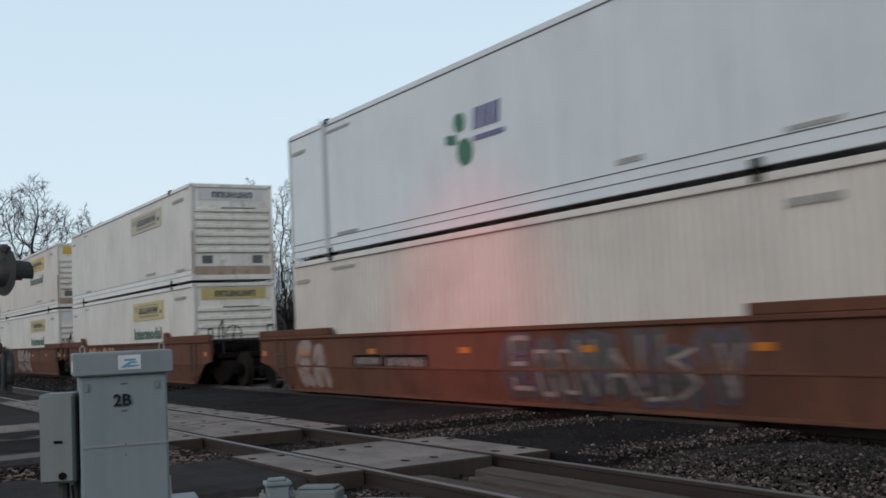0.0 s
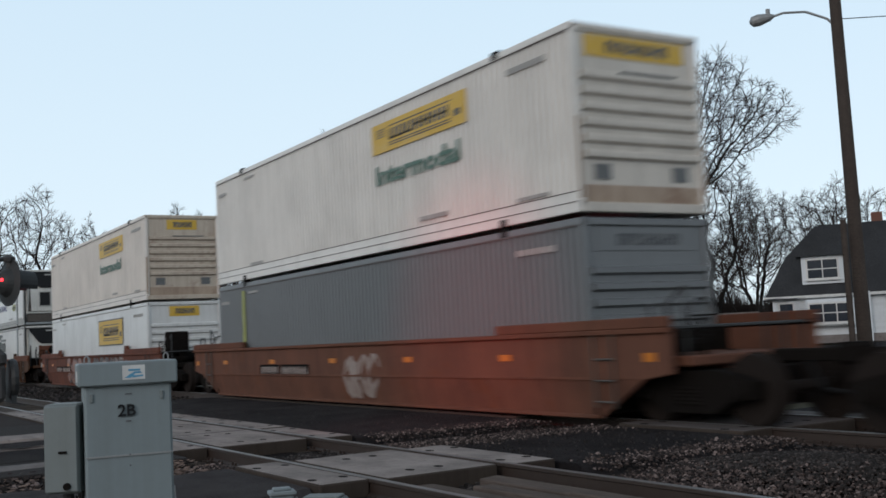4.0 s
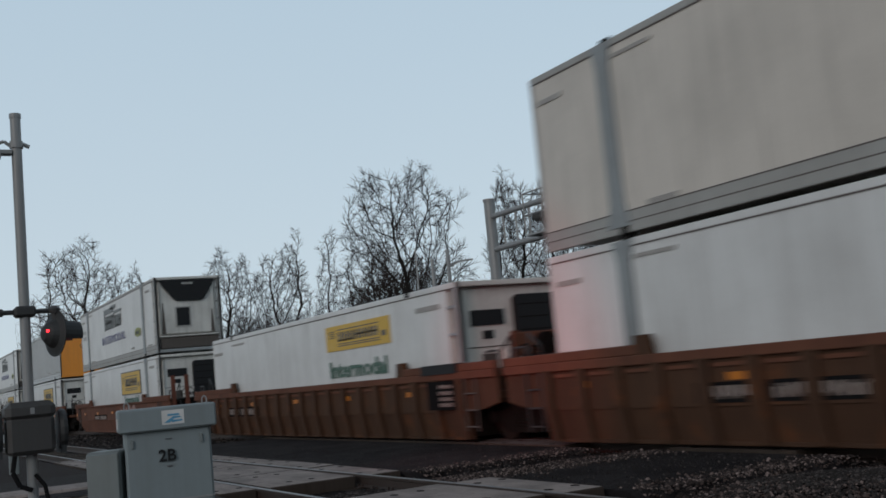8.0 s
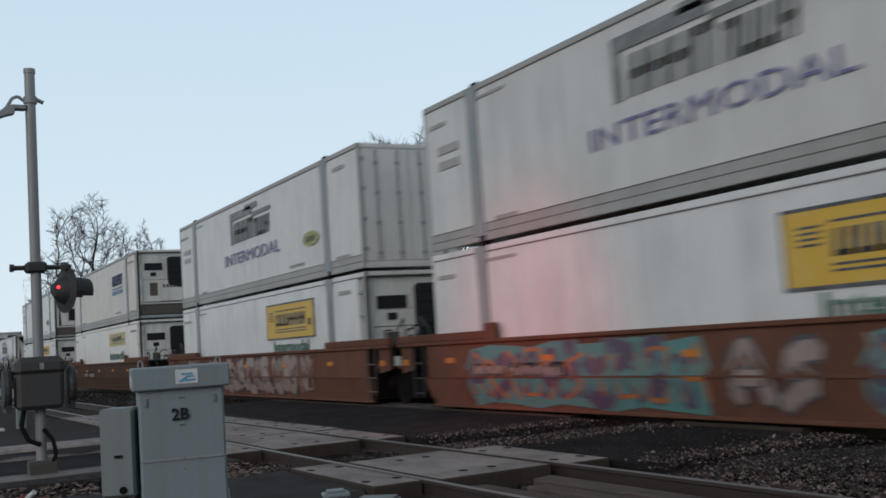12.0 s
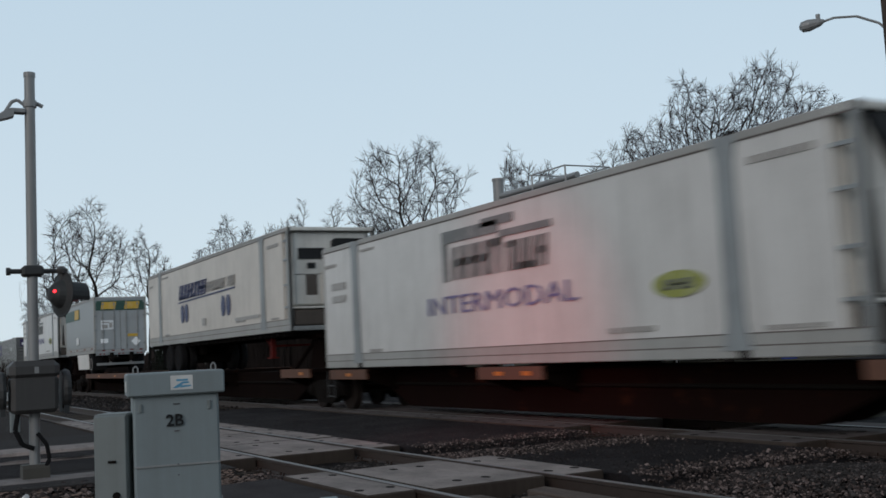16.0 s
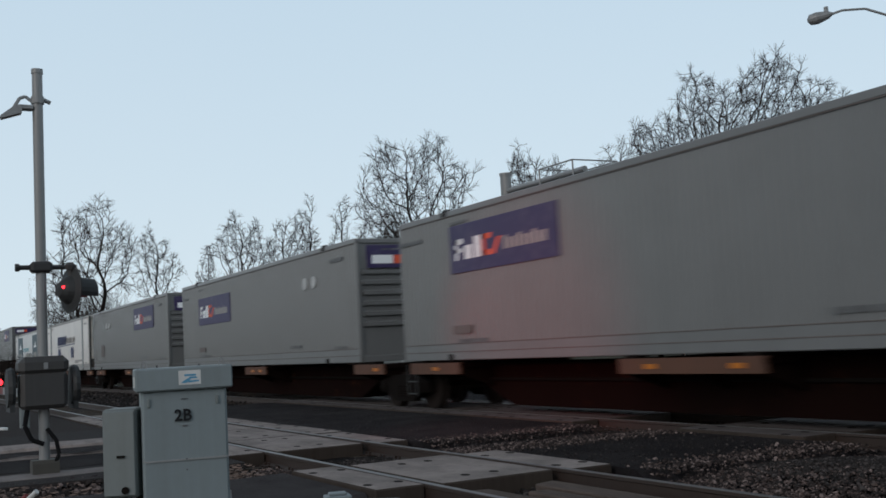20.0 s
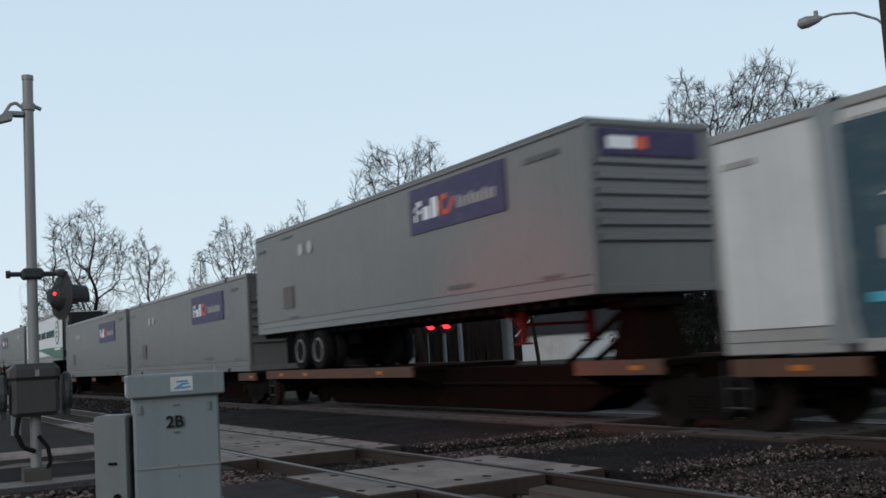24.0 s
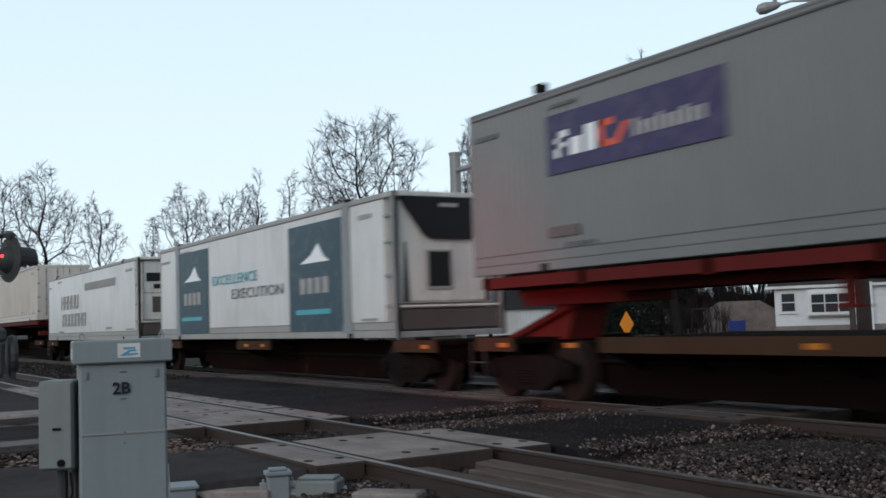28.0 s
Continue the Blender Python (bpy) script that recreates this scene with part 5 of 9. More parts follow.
def well_car(x, paint_name, ribs=False, rear=1.42, front=1.42, tags=(), seed=0):
    """The low car under the boxes whose front end is at x; rear and front are the reaches of its ends past the boxes."""
    t = thing("well_car", "ochre ribbed-side articulated well car" if ribs else "rust-brown smooth-sided well car with faded stencils and spray paint", "railcar", group="well cars of the train")
    r = random.Random(seed)
    a, b = -L53 - rear, front
    top, low, bend = 1.29, 0.05, 0.62
    # a coupled end carries its side on as one sheet over the bogie; a shared bogie leaves a gap
    lone = (rear > 1.6, front > 1.6)
    c0, c1 = (a if ribs or lone[0] else -L53 - 0.2), (b if ribs or lone[1] else 0.2)
    key = (rear, front, ribs)
    for s in (-1, 1):
        y0 = s * (WELL + 0.02)
        y1 = y0 + s * -0.07
        lo, hi = min(y0, y1), max(y0, y1)
        edge = "chord" if paint_name not in ("well_red", "well_grey") else paint_name
        prof = ([(c0, 0.7), (c0 + 0.55, bend)] if lone[0] else [(c0, bend)]) + ([(c1 - 0.55, bend), (c1, 0.7)] if lone[1] else [(c1, bend)]) + [(c1, top), (c0, top)]
        if ribs:
            prof = [(c0, 0.72), (c0 + 0.5, bend), (-L53 - 0.3, bend - 0.06), (0.3, bend - 0.06), (c1 - 0.5, bend), (c1, 0.72), (c1, top), (c0, top)]
        w = part("side_wall", shared(("wellside", s, key), "side_wall", paint_name, lambda bm: prism(bm, prof, "y", lo, hi)), paint_name, t)
        part("lower_wall", shared(("welllow", s, key), "lower_wall", paint_name, lambda bm: tuck(prism(bm, [(-L53 - (1.3 if lone[0] and not ribs else 0.34), bend), (-L53 - 0.2, low), (0.2, low), (1.3 if lone[1] and not ribs else 0.34, bend)], "y", lo + 0.012, hi - 0.012), bm, s)), paint_name, w, "inward leaning lower side")
        part("top_chord", shared(("chord", s, key), "top_chord", edge, lambda bm: box(bm, a, b, min(y0 + s * 0.06, y1), max(y0 + s * 0.06, y1), top - 0.05 - 0.07 * ribs, top + 0.02, 0.01)), edge, w)
        part("bottom_chord", shared(("bchord", s), "bottom_chord", paint_name, lambda bm: box(bm, -L53 - 0.1, 0.1, min(y0 - s * 0.09, y1 - s * 0.06), max(y0 - s * 0.09, y1 - s * 0.06), low - 0.01, low + 0.05, 0.01)), paint_name, w)
        for x0, x1 in ((a, -13.95), (-2.2, b)):
            part("raised_lip", shared(("lip", s, x0, x1), "raised_lip", edge, lambda bm: box(bm, x0, x1, min(y0 + s * 0.04, y1), max(y0 + s * 0.04, y1), top + 0.02, top + 0.17, 0.015)), edge, w)
        for gx in (-13.85, -2.35):
            part("guide_post", shared(("gpost", s, gx), "guide_post", paint_name, lambda bm: prism(bm, [(gx - 0.2, top), (gx + 0.2, top), (gx + 0.14, top + 0.3), (gx - 0.14, top + 0.3)], "y", lo - 0.02, hi + 0.02)), paint_name, w, "upright container guide") if seed % 2 or ribs else None
        if not ribs:
            for e, way, sheet in ((a, -1, lone[0]), (b, 1, lone[1])):
                q0, q1 = sorted((e - way * 0.62, e - way * 0.05))
                None if sheet else part("corner_plate", shared(("corner", s, e, way), "corner_plate", paint_name, lambda bm: [prism(bm, [(q0, 0.7), (q1, 0.78), (q1, top - 0.05), (q0, top - 0.05)], "y", lo + 0.02, hi - 0.01)]), paint_name, w, "corner plate over the bogie")
                if s < 0:
                    part("corner_reflector", shared(("crefl", e, way), "corner_reflector", "reflector", lambda bm: box(bm, q0 + 0.1, q0 + 0.32, -WELL - 0.026, -WELL + 0.03, 0.86, 0.98)), "reflector", w, "amber reflector strip")
                    part("data_plate", shared(("dplate", e, way), "data_plate", "tape_white", lambda bm: box(bm, q0 - 0.3, q0 - 0.08, -WELL - 0.026, -WELL + 0.03, 0.86, 1.06)), "tape_white", w, "small white plate") if seed % 3 == 2 else None
            part("bend_strip", shared(("bend", s), "bend_strip", paint_name, lambda bm: box(bm, -L53 - 0.2, 0.2, min(y0 + s * 0.008, y1), max(y0 + s * 0.008, y1), bend - 0.012, bend + 0.022)), paint_name, w)
        else:
            for i in range(19):
                rx = -L53 - 0.1 + i * (L53 + 0.2) / 18
                part("rib", shared(("wrib", s, i), "rib", paint_name, lambda bm: tuck([box(bm, rx - 0.1, rx + 0.1, min(y0 + s * 0.085, y0 - s * 0.02), max(y0 + s * 0.085, y0 - s * 0.02), c, d) for c, d in ((bend, top - 0.1), (low + 0.02, bend))], bm, s)), paint_name, w)
            for i in range(18):
                rx = -L53 - 0.1 + (i + 0.5) * (L53 + 0.2) / 18
                part("gusset", shared(("wgus", s, i), "gusset", "chord", lambda bm: box(bm, rx - 0.28, rx + 0.28, min(y0 + s * 0.03, y0), max(y0 + s * 0.03, y0), top - 0.22, top - 0.17)), "chord", w) if s < 0 else None
    part("floor", boxes((-L53 - 0.1, 0.1, -1.2, 1.2, 0.09, 0.16)), "iron", t)
    for e, way, q in ((a, -1, -L53), (b, 1, 0.0)):
        x0, x1 = sorted((q + way * 0.2, e + way * 0.1))
        p = part("end_platform", made(lambda bm: [box(bm, x0, x1, -1.2, 1.2, 0.78, 0.92, 0.02), box(bm, x0 + 0.1, x1 - 0.1, -0.4, 0.4, 0.45, 0.8)]), "iron" if seed % 2 else paint_name, t)
        part("bulkhead", boxes((q + way * 0.16 - 0.03, q + way * 0.16 + 0.03, -1.36, 1.36, 0.1, 1.27)), "iron", p)
        for yy in (-1.3, -1.0, 0.9, 1.3):
            part("hand_rail", made(tube, [(e - way * 0.15, yy, 0.9), (e - way * 0.15, yy, 1.86 if yy == -1.0 else 1.62), (e - way * 0.5, yy, 1.62), (e - way * 0.5, yy, 0.9)], 0.022, 5), "dark_paint", p)
        part("air_tank", made(lambda bm: lathe(bm, [(0.05, -0.34), (0.15, -0.3), (0.17, 0), (0.15, 0.3), (0.05, 0.34)], (e - way * 0.75, -0.35, 1.12), (0, 1, 0), 12)), "iron", p, "dark air reservoir")
        ring = [(e - way * 0.12, -0.7 + 0.24 * math.cos(g * math.pi / 7), 1.45 + 0.24 * math.sin(g * math.pi / 7)) for g in range(15)]
        part("brake_wheel", made(lambda bm: [tube(bm, ring, 0.016, 5), tube(bm, [ring[0], ring[7]], 0.014, 5), tube(bm, [ring[3], ring[10]], 0.014, 5), rod(bm, (e - way * 0.14, -0.7, 0.9), (e - way * 0.14, -0.7, 1.45), 0.025, 6)]), "iron", p)
        part("cross_rail", made(tube, [(e - way * 0.08, -1.3, 1.3), (e - way * 0.08, 1.3, 1.3)], 0.025, 5), "dark_paint", p)
        part("brake_gear", made(lambda bm: [box(bm, e - way * 0.9 - 0.14, e - way * 0.9 + 0.14, -1.15, -0.7, 0.92, 1.3, 0.03), rod(bm, (e - way * 0.45, -1.1, 1.05), (e - way * 0.45, -0.4, 1.05), 0.1, 10), box(bm, e - way * 0.35 - 0.1, e - way * 0.35 + 0.1, -1.25, -1.0, 0.9, 1.2, 0.02)]), "iron", p, "dark brake gear")
        part("ladder", made(lambda bm: [rod(bm, (q + way * k, -WELL - 0.06, 0.22), (q + way * k, -WELL - 0.06, 1.3), 0.018, 5) for k in (0.3, 0.72)] + [rod(bm, (q + way * 0.3, -WELL - 0.06, z), (q + way * 0.72, -WELL - 0.06, z), 0.016, 5) for z in (0.3, 0.6, 0.9)]), "tank" if seed % 2 == 0 else "dark_paint", p, "steel side ladder")
        if paint_name == "well_red" and way > 0:
            part("brake_stand", made(lambda bm: [box(bm, e - way * 0.55 - 0.2, e - way * 0.55 + 0.2, -1.05, -0.35, 1.25, 1.95, 0.04), box(bm, e - way * 0.5 - 0.08, e - way * 0.5 + 0.08, -0.95, -0.8, 0.9, 1.3), box(bm, e - way * 0.5 - 0.08, e - way * 0.5 + 0.08, -0.6, -0.45, 0.9, 1.3)]), "iron", p, "black brake stand")
            part("reservoir", made(lambda bm: [lathe(bm, [(0.05, -0.46), (0.24, -0.4), (0.26, 0), (0.24, 0.4), (0.05, 0.46)], (e - way * 1.15, -0.6, 1.55), (1, 0, 0), 14), box(bm, e - way * 1.15 - 0.05, e - way * 1.15 + 0.05, -0.8, -0.4, 0.9, 1.4)]), "iron", p, "black air reservoir")
        if seed in (6, 7, 8) and way > 0:
            stand = part("hand_brake_stand", made(lambda bm: [box(bm, e - 0.35, e - 0.25, yy - 0.06, yy + 0.06, 0.92, 1.95) for yy in (-0.8, 0.4)] + [box(bm, e - 0.36, e - 0.27, -0.74, 0.34, 1.5, 1.92, 0.02)]), "chord", p, "ochre hand brake stand")
            part("brake_housing", made(lambda bm: rod(bm, (e - 0.27, -0.2, 1.7), (e - 0.1, -0.2, 1.7), 0.2, 14)), "iron", stand, "round black brake housing")
        if seed in (7, 8) and way > 0:
            plate = part("consolidated_plate", boxes((q - 1.06, q + 0.04, -WELL - 0.115, -WELL - 0.02, 0.62, 1.16)), "panel_black", t, "black stencil panel with white lettering bars")
            part("plate_print", made(lambda bm: [strokes(bm, q - 0.6, q - 0.05, z, z + 0.07, 4, -WELL - 0.122, -WELL - 0.1, int(z * 50)) for z in (0.68, 0.79, 0.9, 1.02)]), "graf_pale", plate, "white illegible print", "stuff")
            part("lip_cover", boxes((q - 1.3, q + 0.1, -WELL - 0.1, -WELL + 0.05, top + 0.0, top + 0.185)), "unit_black", t, "black strip on the raised lip")
        if seed == 9 and way > 0:
            for yy in (-1.25, -0.75, 0.75, 1.25):
                part("end_post", boxes((e - way * 0.08 - 0.05, e - way * 0.08 + 0.05, yy - 0.07, yy + 0.07, 0.9, 2.15)), "well_red", p, "rust-red end post")
        part("train_hose", made(tube, [(e - way * 0.4, -0.6, 0.8), (e - way * 0.1, -0.75, 0.5), (e + way * 0.15, -0.72, 0.48)], 0.032, 6), "rubber", p)
    for rx in (-15.55, -12.2, -8.75, -5.4, -2.15):
        part("reflector", shared(("refl", rx), "reflector", "reflector", lambda bm: box(bm, rx, rx + 0.32, -WELL - 0.032, -WELL, 0.89, 0.99)), "reflector", t, "amber reflector strip")
    sx = -14.55 if seed % 3 == 2 else -12.85
    part("stencil_frame", shared(("stencil", sx), "stencil_frame", "panel_black", lambda bm: [box(bm, sx, sx + 1.25, -WELL - 0.026, -WELL, 0.6, 0.87), box(bm, sx + 1.33, sx + 3.0, -WELL - 0.026, -WELL, 0.6, 0.87)]), "panel_black", t, "dark stencil box")
    part("stencil_print", shared(("stencilp", sx), "stencil_print", "graf_pale", lambda bm: [strokes(bm, sx + 0.08, sx + 1.17, 0.65, 0.82, 4, -WELL - 0.032, -WELL, 4), strokes(bm, sx + 1.41, sx + 2.92, 0.65, 0.82, 6, -WELL - 0.032, -WELL, 6)]), "graf_pale", t, "pale stencil bars", "stuff")
    for x0, x1, mats, *field in tags:
        if field:
            edge = [(x0 + (x1 - x0) * i / 9, 1.16 + 0.05 * math.sin(2.3 * i + seed)) for i in range(10)]
            part("graffiti_field", made(lambda bm: tuck(prism(bm, edge + [(x1 + 0.15, 0.75), (x1, 0.62)] + [(x, 0.62) for x, _ in edge[-2::-1]], "y", -WELL - 0.0235, -WELL), bm, -1)), mats[0], t, "flat sprayed ground colour", "stuff")
            part("graffiti_field", made(lambda bm: tuck(prism(bm, [(x, 0.62) for x, _ in edge] + [(x, 0.14 + 0.05 * math.sin(3.1 * x)) for x, _ in edge[::-1]], "y", -WELL - 0.0235, -WELL), bm, -1)), mats[0], t, "flat sprayed ground colour", "stuff")
        for i, m in enumerate(mats if len(mats) > 1 or not field else ()):
            k = r.randint(0, 9999)
            part("graffiti", made(graffiti, x0, x1, low + 0.12, top - 0.12, random.Random(seed * 7 + (k if i > 1 else 0)), (0.19, 0.13, 0.03)[i], -WELL - 0.022 - 0.003 * i), m, t, "spray-painted graffiti", "stuff")
    rolling(t, x, 0)
    return t


def coupler(x, length):
    t = thing("coupler", "grimy steel knuckle couplers between two railcars", "coupler", group="couplers of the train")
    part("draw_bar", boxes((-length / 2, length / 2, -0.09, 0.09, 0.78, 0.95, 0.02)), "iron", t)
    part("knuckle", boxes((-0.22, 0.22, -0.16, 0.16, 0.74, 1.02, 0.05)), "iron", t)
    part("air_hose", made(tube, [(-0.5, -0.3, 0.8), (-0.25, -0.32, 0.45), (0.1, -0.32, 0.42), (0.5, -0.3, 0.8)], 0.03, 6), "rubber", t)
    rolling(t, x, 0)


def spine_car(x, x_rear, trailer=False, edge="deck_orange", low=0.0):
    """A skeleton car from its front joint x back to x_rear, with a deck at each end."""
    t = thing("spine_car", "rusty orange-brown skeleton spine car with deck plates", "railcar", group="spine cars of the train")
    n = x_rear - x
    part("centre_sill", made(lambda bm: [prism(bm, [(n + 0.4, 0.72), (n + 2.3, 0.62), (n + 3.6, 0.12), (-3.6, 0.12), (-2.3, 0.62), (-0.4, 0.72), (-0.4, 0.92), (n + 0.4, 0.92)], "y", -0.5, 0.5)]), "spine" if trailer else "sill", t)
    dz = -low if trailer else -0.04
    rear_end, front_end = n + 9.6, -2.6
    lone = trailer == "no hitch"
    spans = ((n + 0.5, rear_end), (front_end, -0.5))
    if lone:
        spans = ((n + 0.5, n + 1.9), (n + 7.0, -0.5))
    elif trailer == "chassis":
        spans = ((n + 0.9, n + 2.0), (n + 4.2, n + 12.0), (front_end, -0.5))
    elif not trailer:
        spans = ((n + 0.9, n + 3.0), (n + 8.0, -8.6), (-2.1, -0.5))
    for x0, x1 in spans:
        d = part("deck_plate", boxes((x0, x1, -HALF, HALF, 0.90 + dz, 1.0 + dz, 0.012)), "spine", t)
        rim = edge
        part("deck_edge", boxes((x0, x1, -HALF - 0.02, -HALF + 0.05, 0.79 + dz, 1.012 + dz)), rim, d, "worn deck edge")
        part("deck_edge", boxes((x0, x1, HALF - 0.05, HALF + 0.02, 0.79 + dz, 1.012 + dz)), rim, d)
        k = int((x1 - x0) / 1.2)
        for i in range(k + 1):
            q = x0 + 0.1 + i * (x1 - x0 - 0.2) / max(k, 1)
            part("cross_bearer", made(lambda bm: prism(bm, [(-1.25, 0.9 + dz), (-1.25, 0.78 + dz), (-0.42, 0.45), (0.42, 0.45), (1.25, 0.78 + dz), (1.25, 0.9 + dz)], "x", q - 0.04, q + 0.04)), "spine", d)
    for q in (n + 10.4, n + 14.2, -1.2) if lone else (n + 1.6, n + 3.4, n + 7.9, -1.2) if trailer else (n + 1.9, n + 8.6, -9.2, -1.0):
        part("reflector", boxes((q, q + 0.26, -HALF - 0.03, -HALF, 0.86 + dz, 0.93 + dz)), "reflector", t, "amber reflector strip")
    if lone:
        part("hitch", made(lambda bm: [prism(bm, [(n + 0.8, 0.95), (n + 2.0, 0.95), (n + 1.6, 1.8), (n + 1.2, 1.8)], "y", -0.35, 0.35), box(bm, n + 0.95, n + 1.8, -0.5, 0.5, 1.78, 1.92, 0.03)]), "spine", t, "rusty trailer hitch")
    elif trailer == "chassis":
        part("hitch", made(lambda bm: [prism(bm, [(n + 1.0, 0.95), (n + 2.2, 0.95), (n + 2.5, 1.6), (n + 2.1, 1.6)], "y", -0.35, 0.35), rod(bm, (n + 0.6, -0.4, 0.95), (n + 2.4, -0.4, 1.5), 0.07, 6), rod(bm, (n + 0.6, 0.4, 0.95), (n + 2.4, 0.4, 1.5), 0.07, 6)]), "chassis_red", t, "red trailer hitch")
    elif trailer:
        part("hitch", made(lambda bm: [prism(bm, [(-2.9, 0.95), (-1.7, 0.95), (-2.1, 1.85), (-2.5, 1.85)], "y", -0.35, 0.35), box(bm, -2.75, -1.9, -0.5, 0.5, 1.8, 1.95, 0.03), rod(bm, (-4.2, -0.3, 0.95), (-2.5, -0.3, 1.8), 0.06, 6), rod(bm, (-4.2, 0.3, 0.95), (-2.5, 0.3, 1.8), 0.06, 6)]), "spine", t, "rusty trailer hitch")
    elif not trailer:
        for q in (n + 1.3, n + 8.25, -8.85, -1.2):
            for yy in (-HALF, HALF - 0.25):
                part("pedestal", shared(("pedestal", round(q, 2), yy), "pedestal", "iron", lambda bm: box(bm, q - 0.15, q + 0.15, yy, yy + 0.25, 0.88, 1.03, 0.02)), "iron", t)
    part("air_pipe", made(rod, (n + 1, -0.55, 0.62), (-1, -0.55, 0.62), 0.03, 6), "iron", t)
    for yy in (-1.25,):
        part("side_ladder", made(lambda bm: [rod(bm, (n + q, yy - 0.06, 0.3), (n + q, yy - 0.06, 0.95), 0.014, 5) for q in (0.75, 1.15)] + [rod(bm, (n + 0.75, yy - 0.06, z), (n + 1.15, yy - 0.06, z), 0.014, 5) for z in (0.35, 0.6)]), "dark_paint", t)
    rolling(t, x, 0)


def running_gear(t, xs, floor, flip=1, frame="dark_gap", skirt=None, legs=None, flap=1.75, disc_mat="hub"):
    """Axles with tyres, legs and slider under a trailer. Heights are above the trailer's floor at 0, deck at floor."""
    z = floor + 0.50
    for q in xs:
        a = part("axle", made(rod, (q, -1.1, z), (q, 1.1, z), 0.065, 8), "iron", t)
        for s in (-1, 1):
            for k, yy in enumerate((1.12, 0.78)):
                w = part("tyre", shared("tyre", "tyre", "rubber", lambda bm: lathe(bm, [(0.29, -0.13), (0.46, -0.13), (0.50, -0.08), (0.50, 0.08), (0.46, 0.13), (0.29, 0.13)], (0, 0, 0), (0, 1, 0), 24)), "rubber", a)
                w.location = (q, s * yy, z)
            h = part("wheel_disc", shared(("hub", s), "wheel_disc", disc_mat, lambda bm: lathe(bm, [(0.31, 0.125), (0.285, 0.145), (0.265, 0.13), (0.22, 0.01), (0.12, -0.02), (0.105, 0.07), (0.03, 0.08)], (0, 0, 0), (0, s, 0), 20)), disc_mat, a)
            h.location = (q, s * 1.12, z)
        part("brake_drum", made(rod, (q, -0.98, z), (q, 0.98, z), 0.22, 12), "iron", a)
    m = sum(xs) / len(xs)
    part("suspension", boxes((m - 1.5, m + 1.5, -0.55, -0.42, z + 0.1, 0.0), (m - 1.5, m + 1.5, 0.42, 0.55, z + 0.1, 0.0), (m - 0.9, m + 0.9, -0.9, 0.9, z + 0.18, z + 0.3)), "iron", t)
    for y0 in (-1.2, 0.6):
        part("mud_flap", boxes((m - flip * flap - 0.01, m - flip * flap + 0.01, y0, y0 + 0.6, floor + 0.2, 0.0)), "rubber", t)
    if legs is not None:
        g = part("landing_gear", made(lambda bm: [box(bm, legs - 0.07, legs + 0.07, s * 0.75 - 0.06, s * 0.75 + 0.06, floor + 0.35, 0.0) for s in (-1, 1)] + [box(bm, legs - 0.15, legs + 0.15, s * 0.75 - 0.12, s * 0.75 + 0.12, floor + 0.32, floor + 0.36) for s in (-1, 1)] + [rod(bm, (legs, -0.75, -0.35), (legs, 0.75, -0.35), 0.03, 6), rod(bm, (legs, -0.75, floor + 0.6), (legs - 0.7, -0.75, -0.05), 0.025, 6)]), frame, t)
    if skirt:
        part("side_skirt", made(lambda bm: prism(bm, [(skirt[0], -0.02), (skirt[1], -0.02), (skirt[1] - 0.15 * flip, floor + 0.24), (skirt[0] + 0.35, floor + 0.24)], "y", -HALF + 0.02, -HALF + 0.05)), "white", t, "white side skirt")


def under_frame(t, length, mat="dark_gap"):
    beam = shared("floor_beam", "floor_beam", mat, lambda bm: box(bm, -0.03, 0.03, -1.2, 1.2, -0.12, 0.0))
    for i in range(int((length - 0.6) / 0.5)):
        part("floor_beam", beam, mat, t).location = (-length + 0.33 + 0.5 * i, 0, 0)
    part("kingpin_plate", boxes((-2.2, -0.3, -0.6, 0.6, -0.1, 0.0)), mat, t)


def trailer(x, kind, **o):
    """A road trailer on the spine car: floor 2.03 m over the rails."""
    t = container(x, 2.03, kind, name=o.pop("name", "semi_trailer"), category="trailer", group="trailers on the train", high=o.pop("high", 2.79), cast=False, **o)
    length = o.get("length", L53)
    under_frame(t, length)
    return t


def chassis(x, rear_wheels):
    """A red skeleton road chassis under a box."""
    t = thing("container_chassis", "red skeleton road chassis carrying a container", "chassis", group="trailers on the train")
    for s in (-1, 1):
        part("main_beam", boxes((-L53 + 0.2, -0.1, s * 0.45 - 0.08, s * 0.45 + 0.08, -0.34, -0.03)), "chassis_red", t)
        part("side_beam", boxes((-L53 + 0.2, -0.1, s * 1.2 - 0.05, s * 1.2 + 0.05, -0.2, -0.02)), "chassis_red", t)
    for i in range(7):
        q = -0.3 - i * 2.58
        part("cross_beam", boxes((q - 0.12, q + 0.02, -1.25, 1.25, -0.22, -0.02)), "chassis_red", t)
    part("bumper", boxes((-0.3, -0.15, -1.2, 1.2, -0.75, -0.55), (-0.28, -0.18, -0.6, -0.5, -0.6, -0.1), (-0.28, -0.18, 0.5, 0.6, -0.6, -0.1)), "chassis_red", t)
    running_gear(t, rear_wheels, -1.03, -1, "chassis_red", None, -8.9 if rear_wheels[0] > -8 else None)
    part("goose_neck", boxes((-L53 + 0.3, -L53 + 3.0, -0.5, 0.5, -0.5, -0.1)), "chassis_red", t)
    rolling(t, x, 2.03)


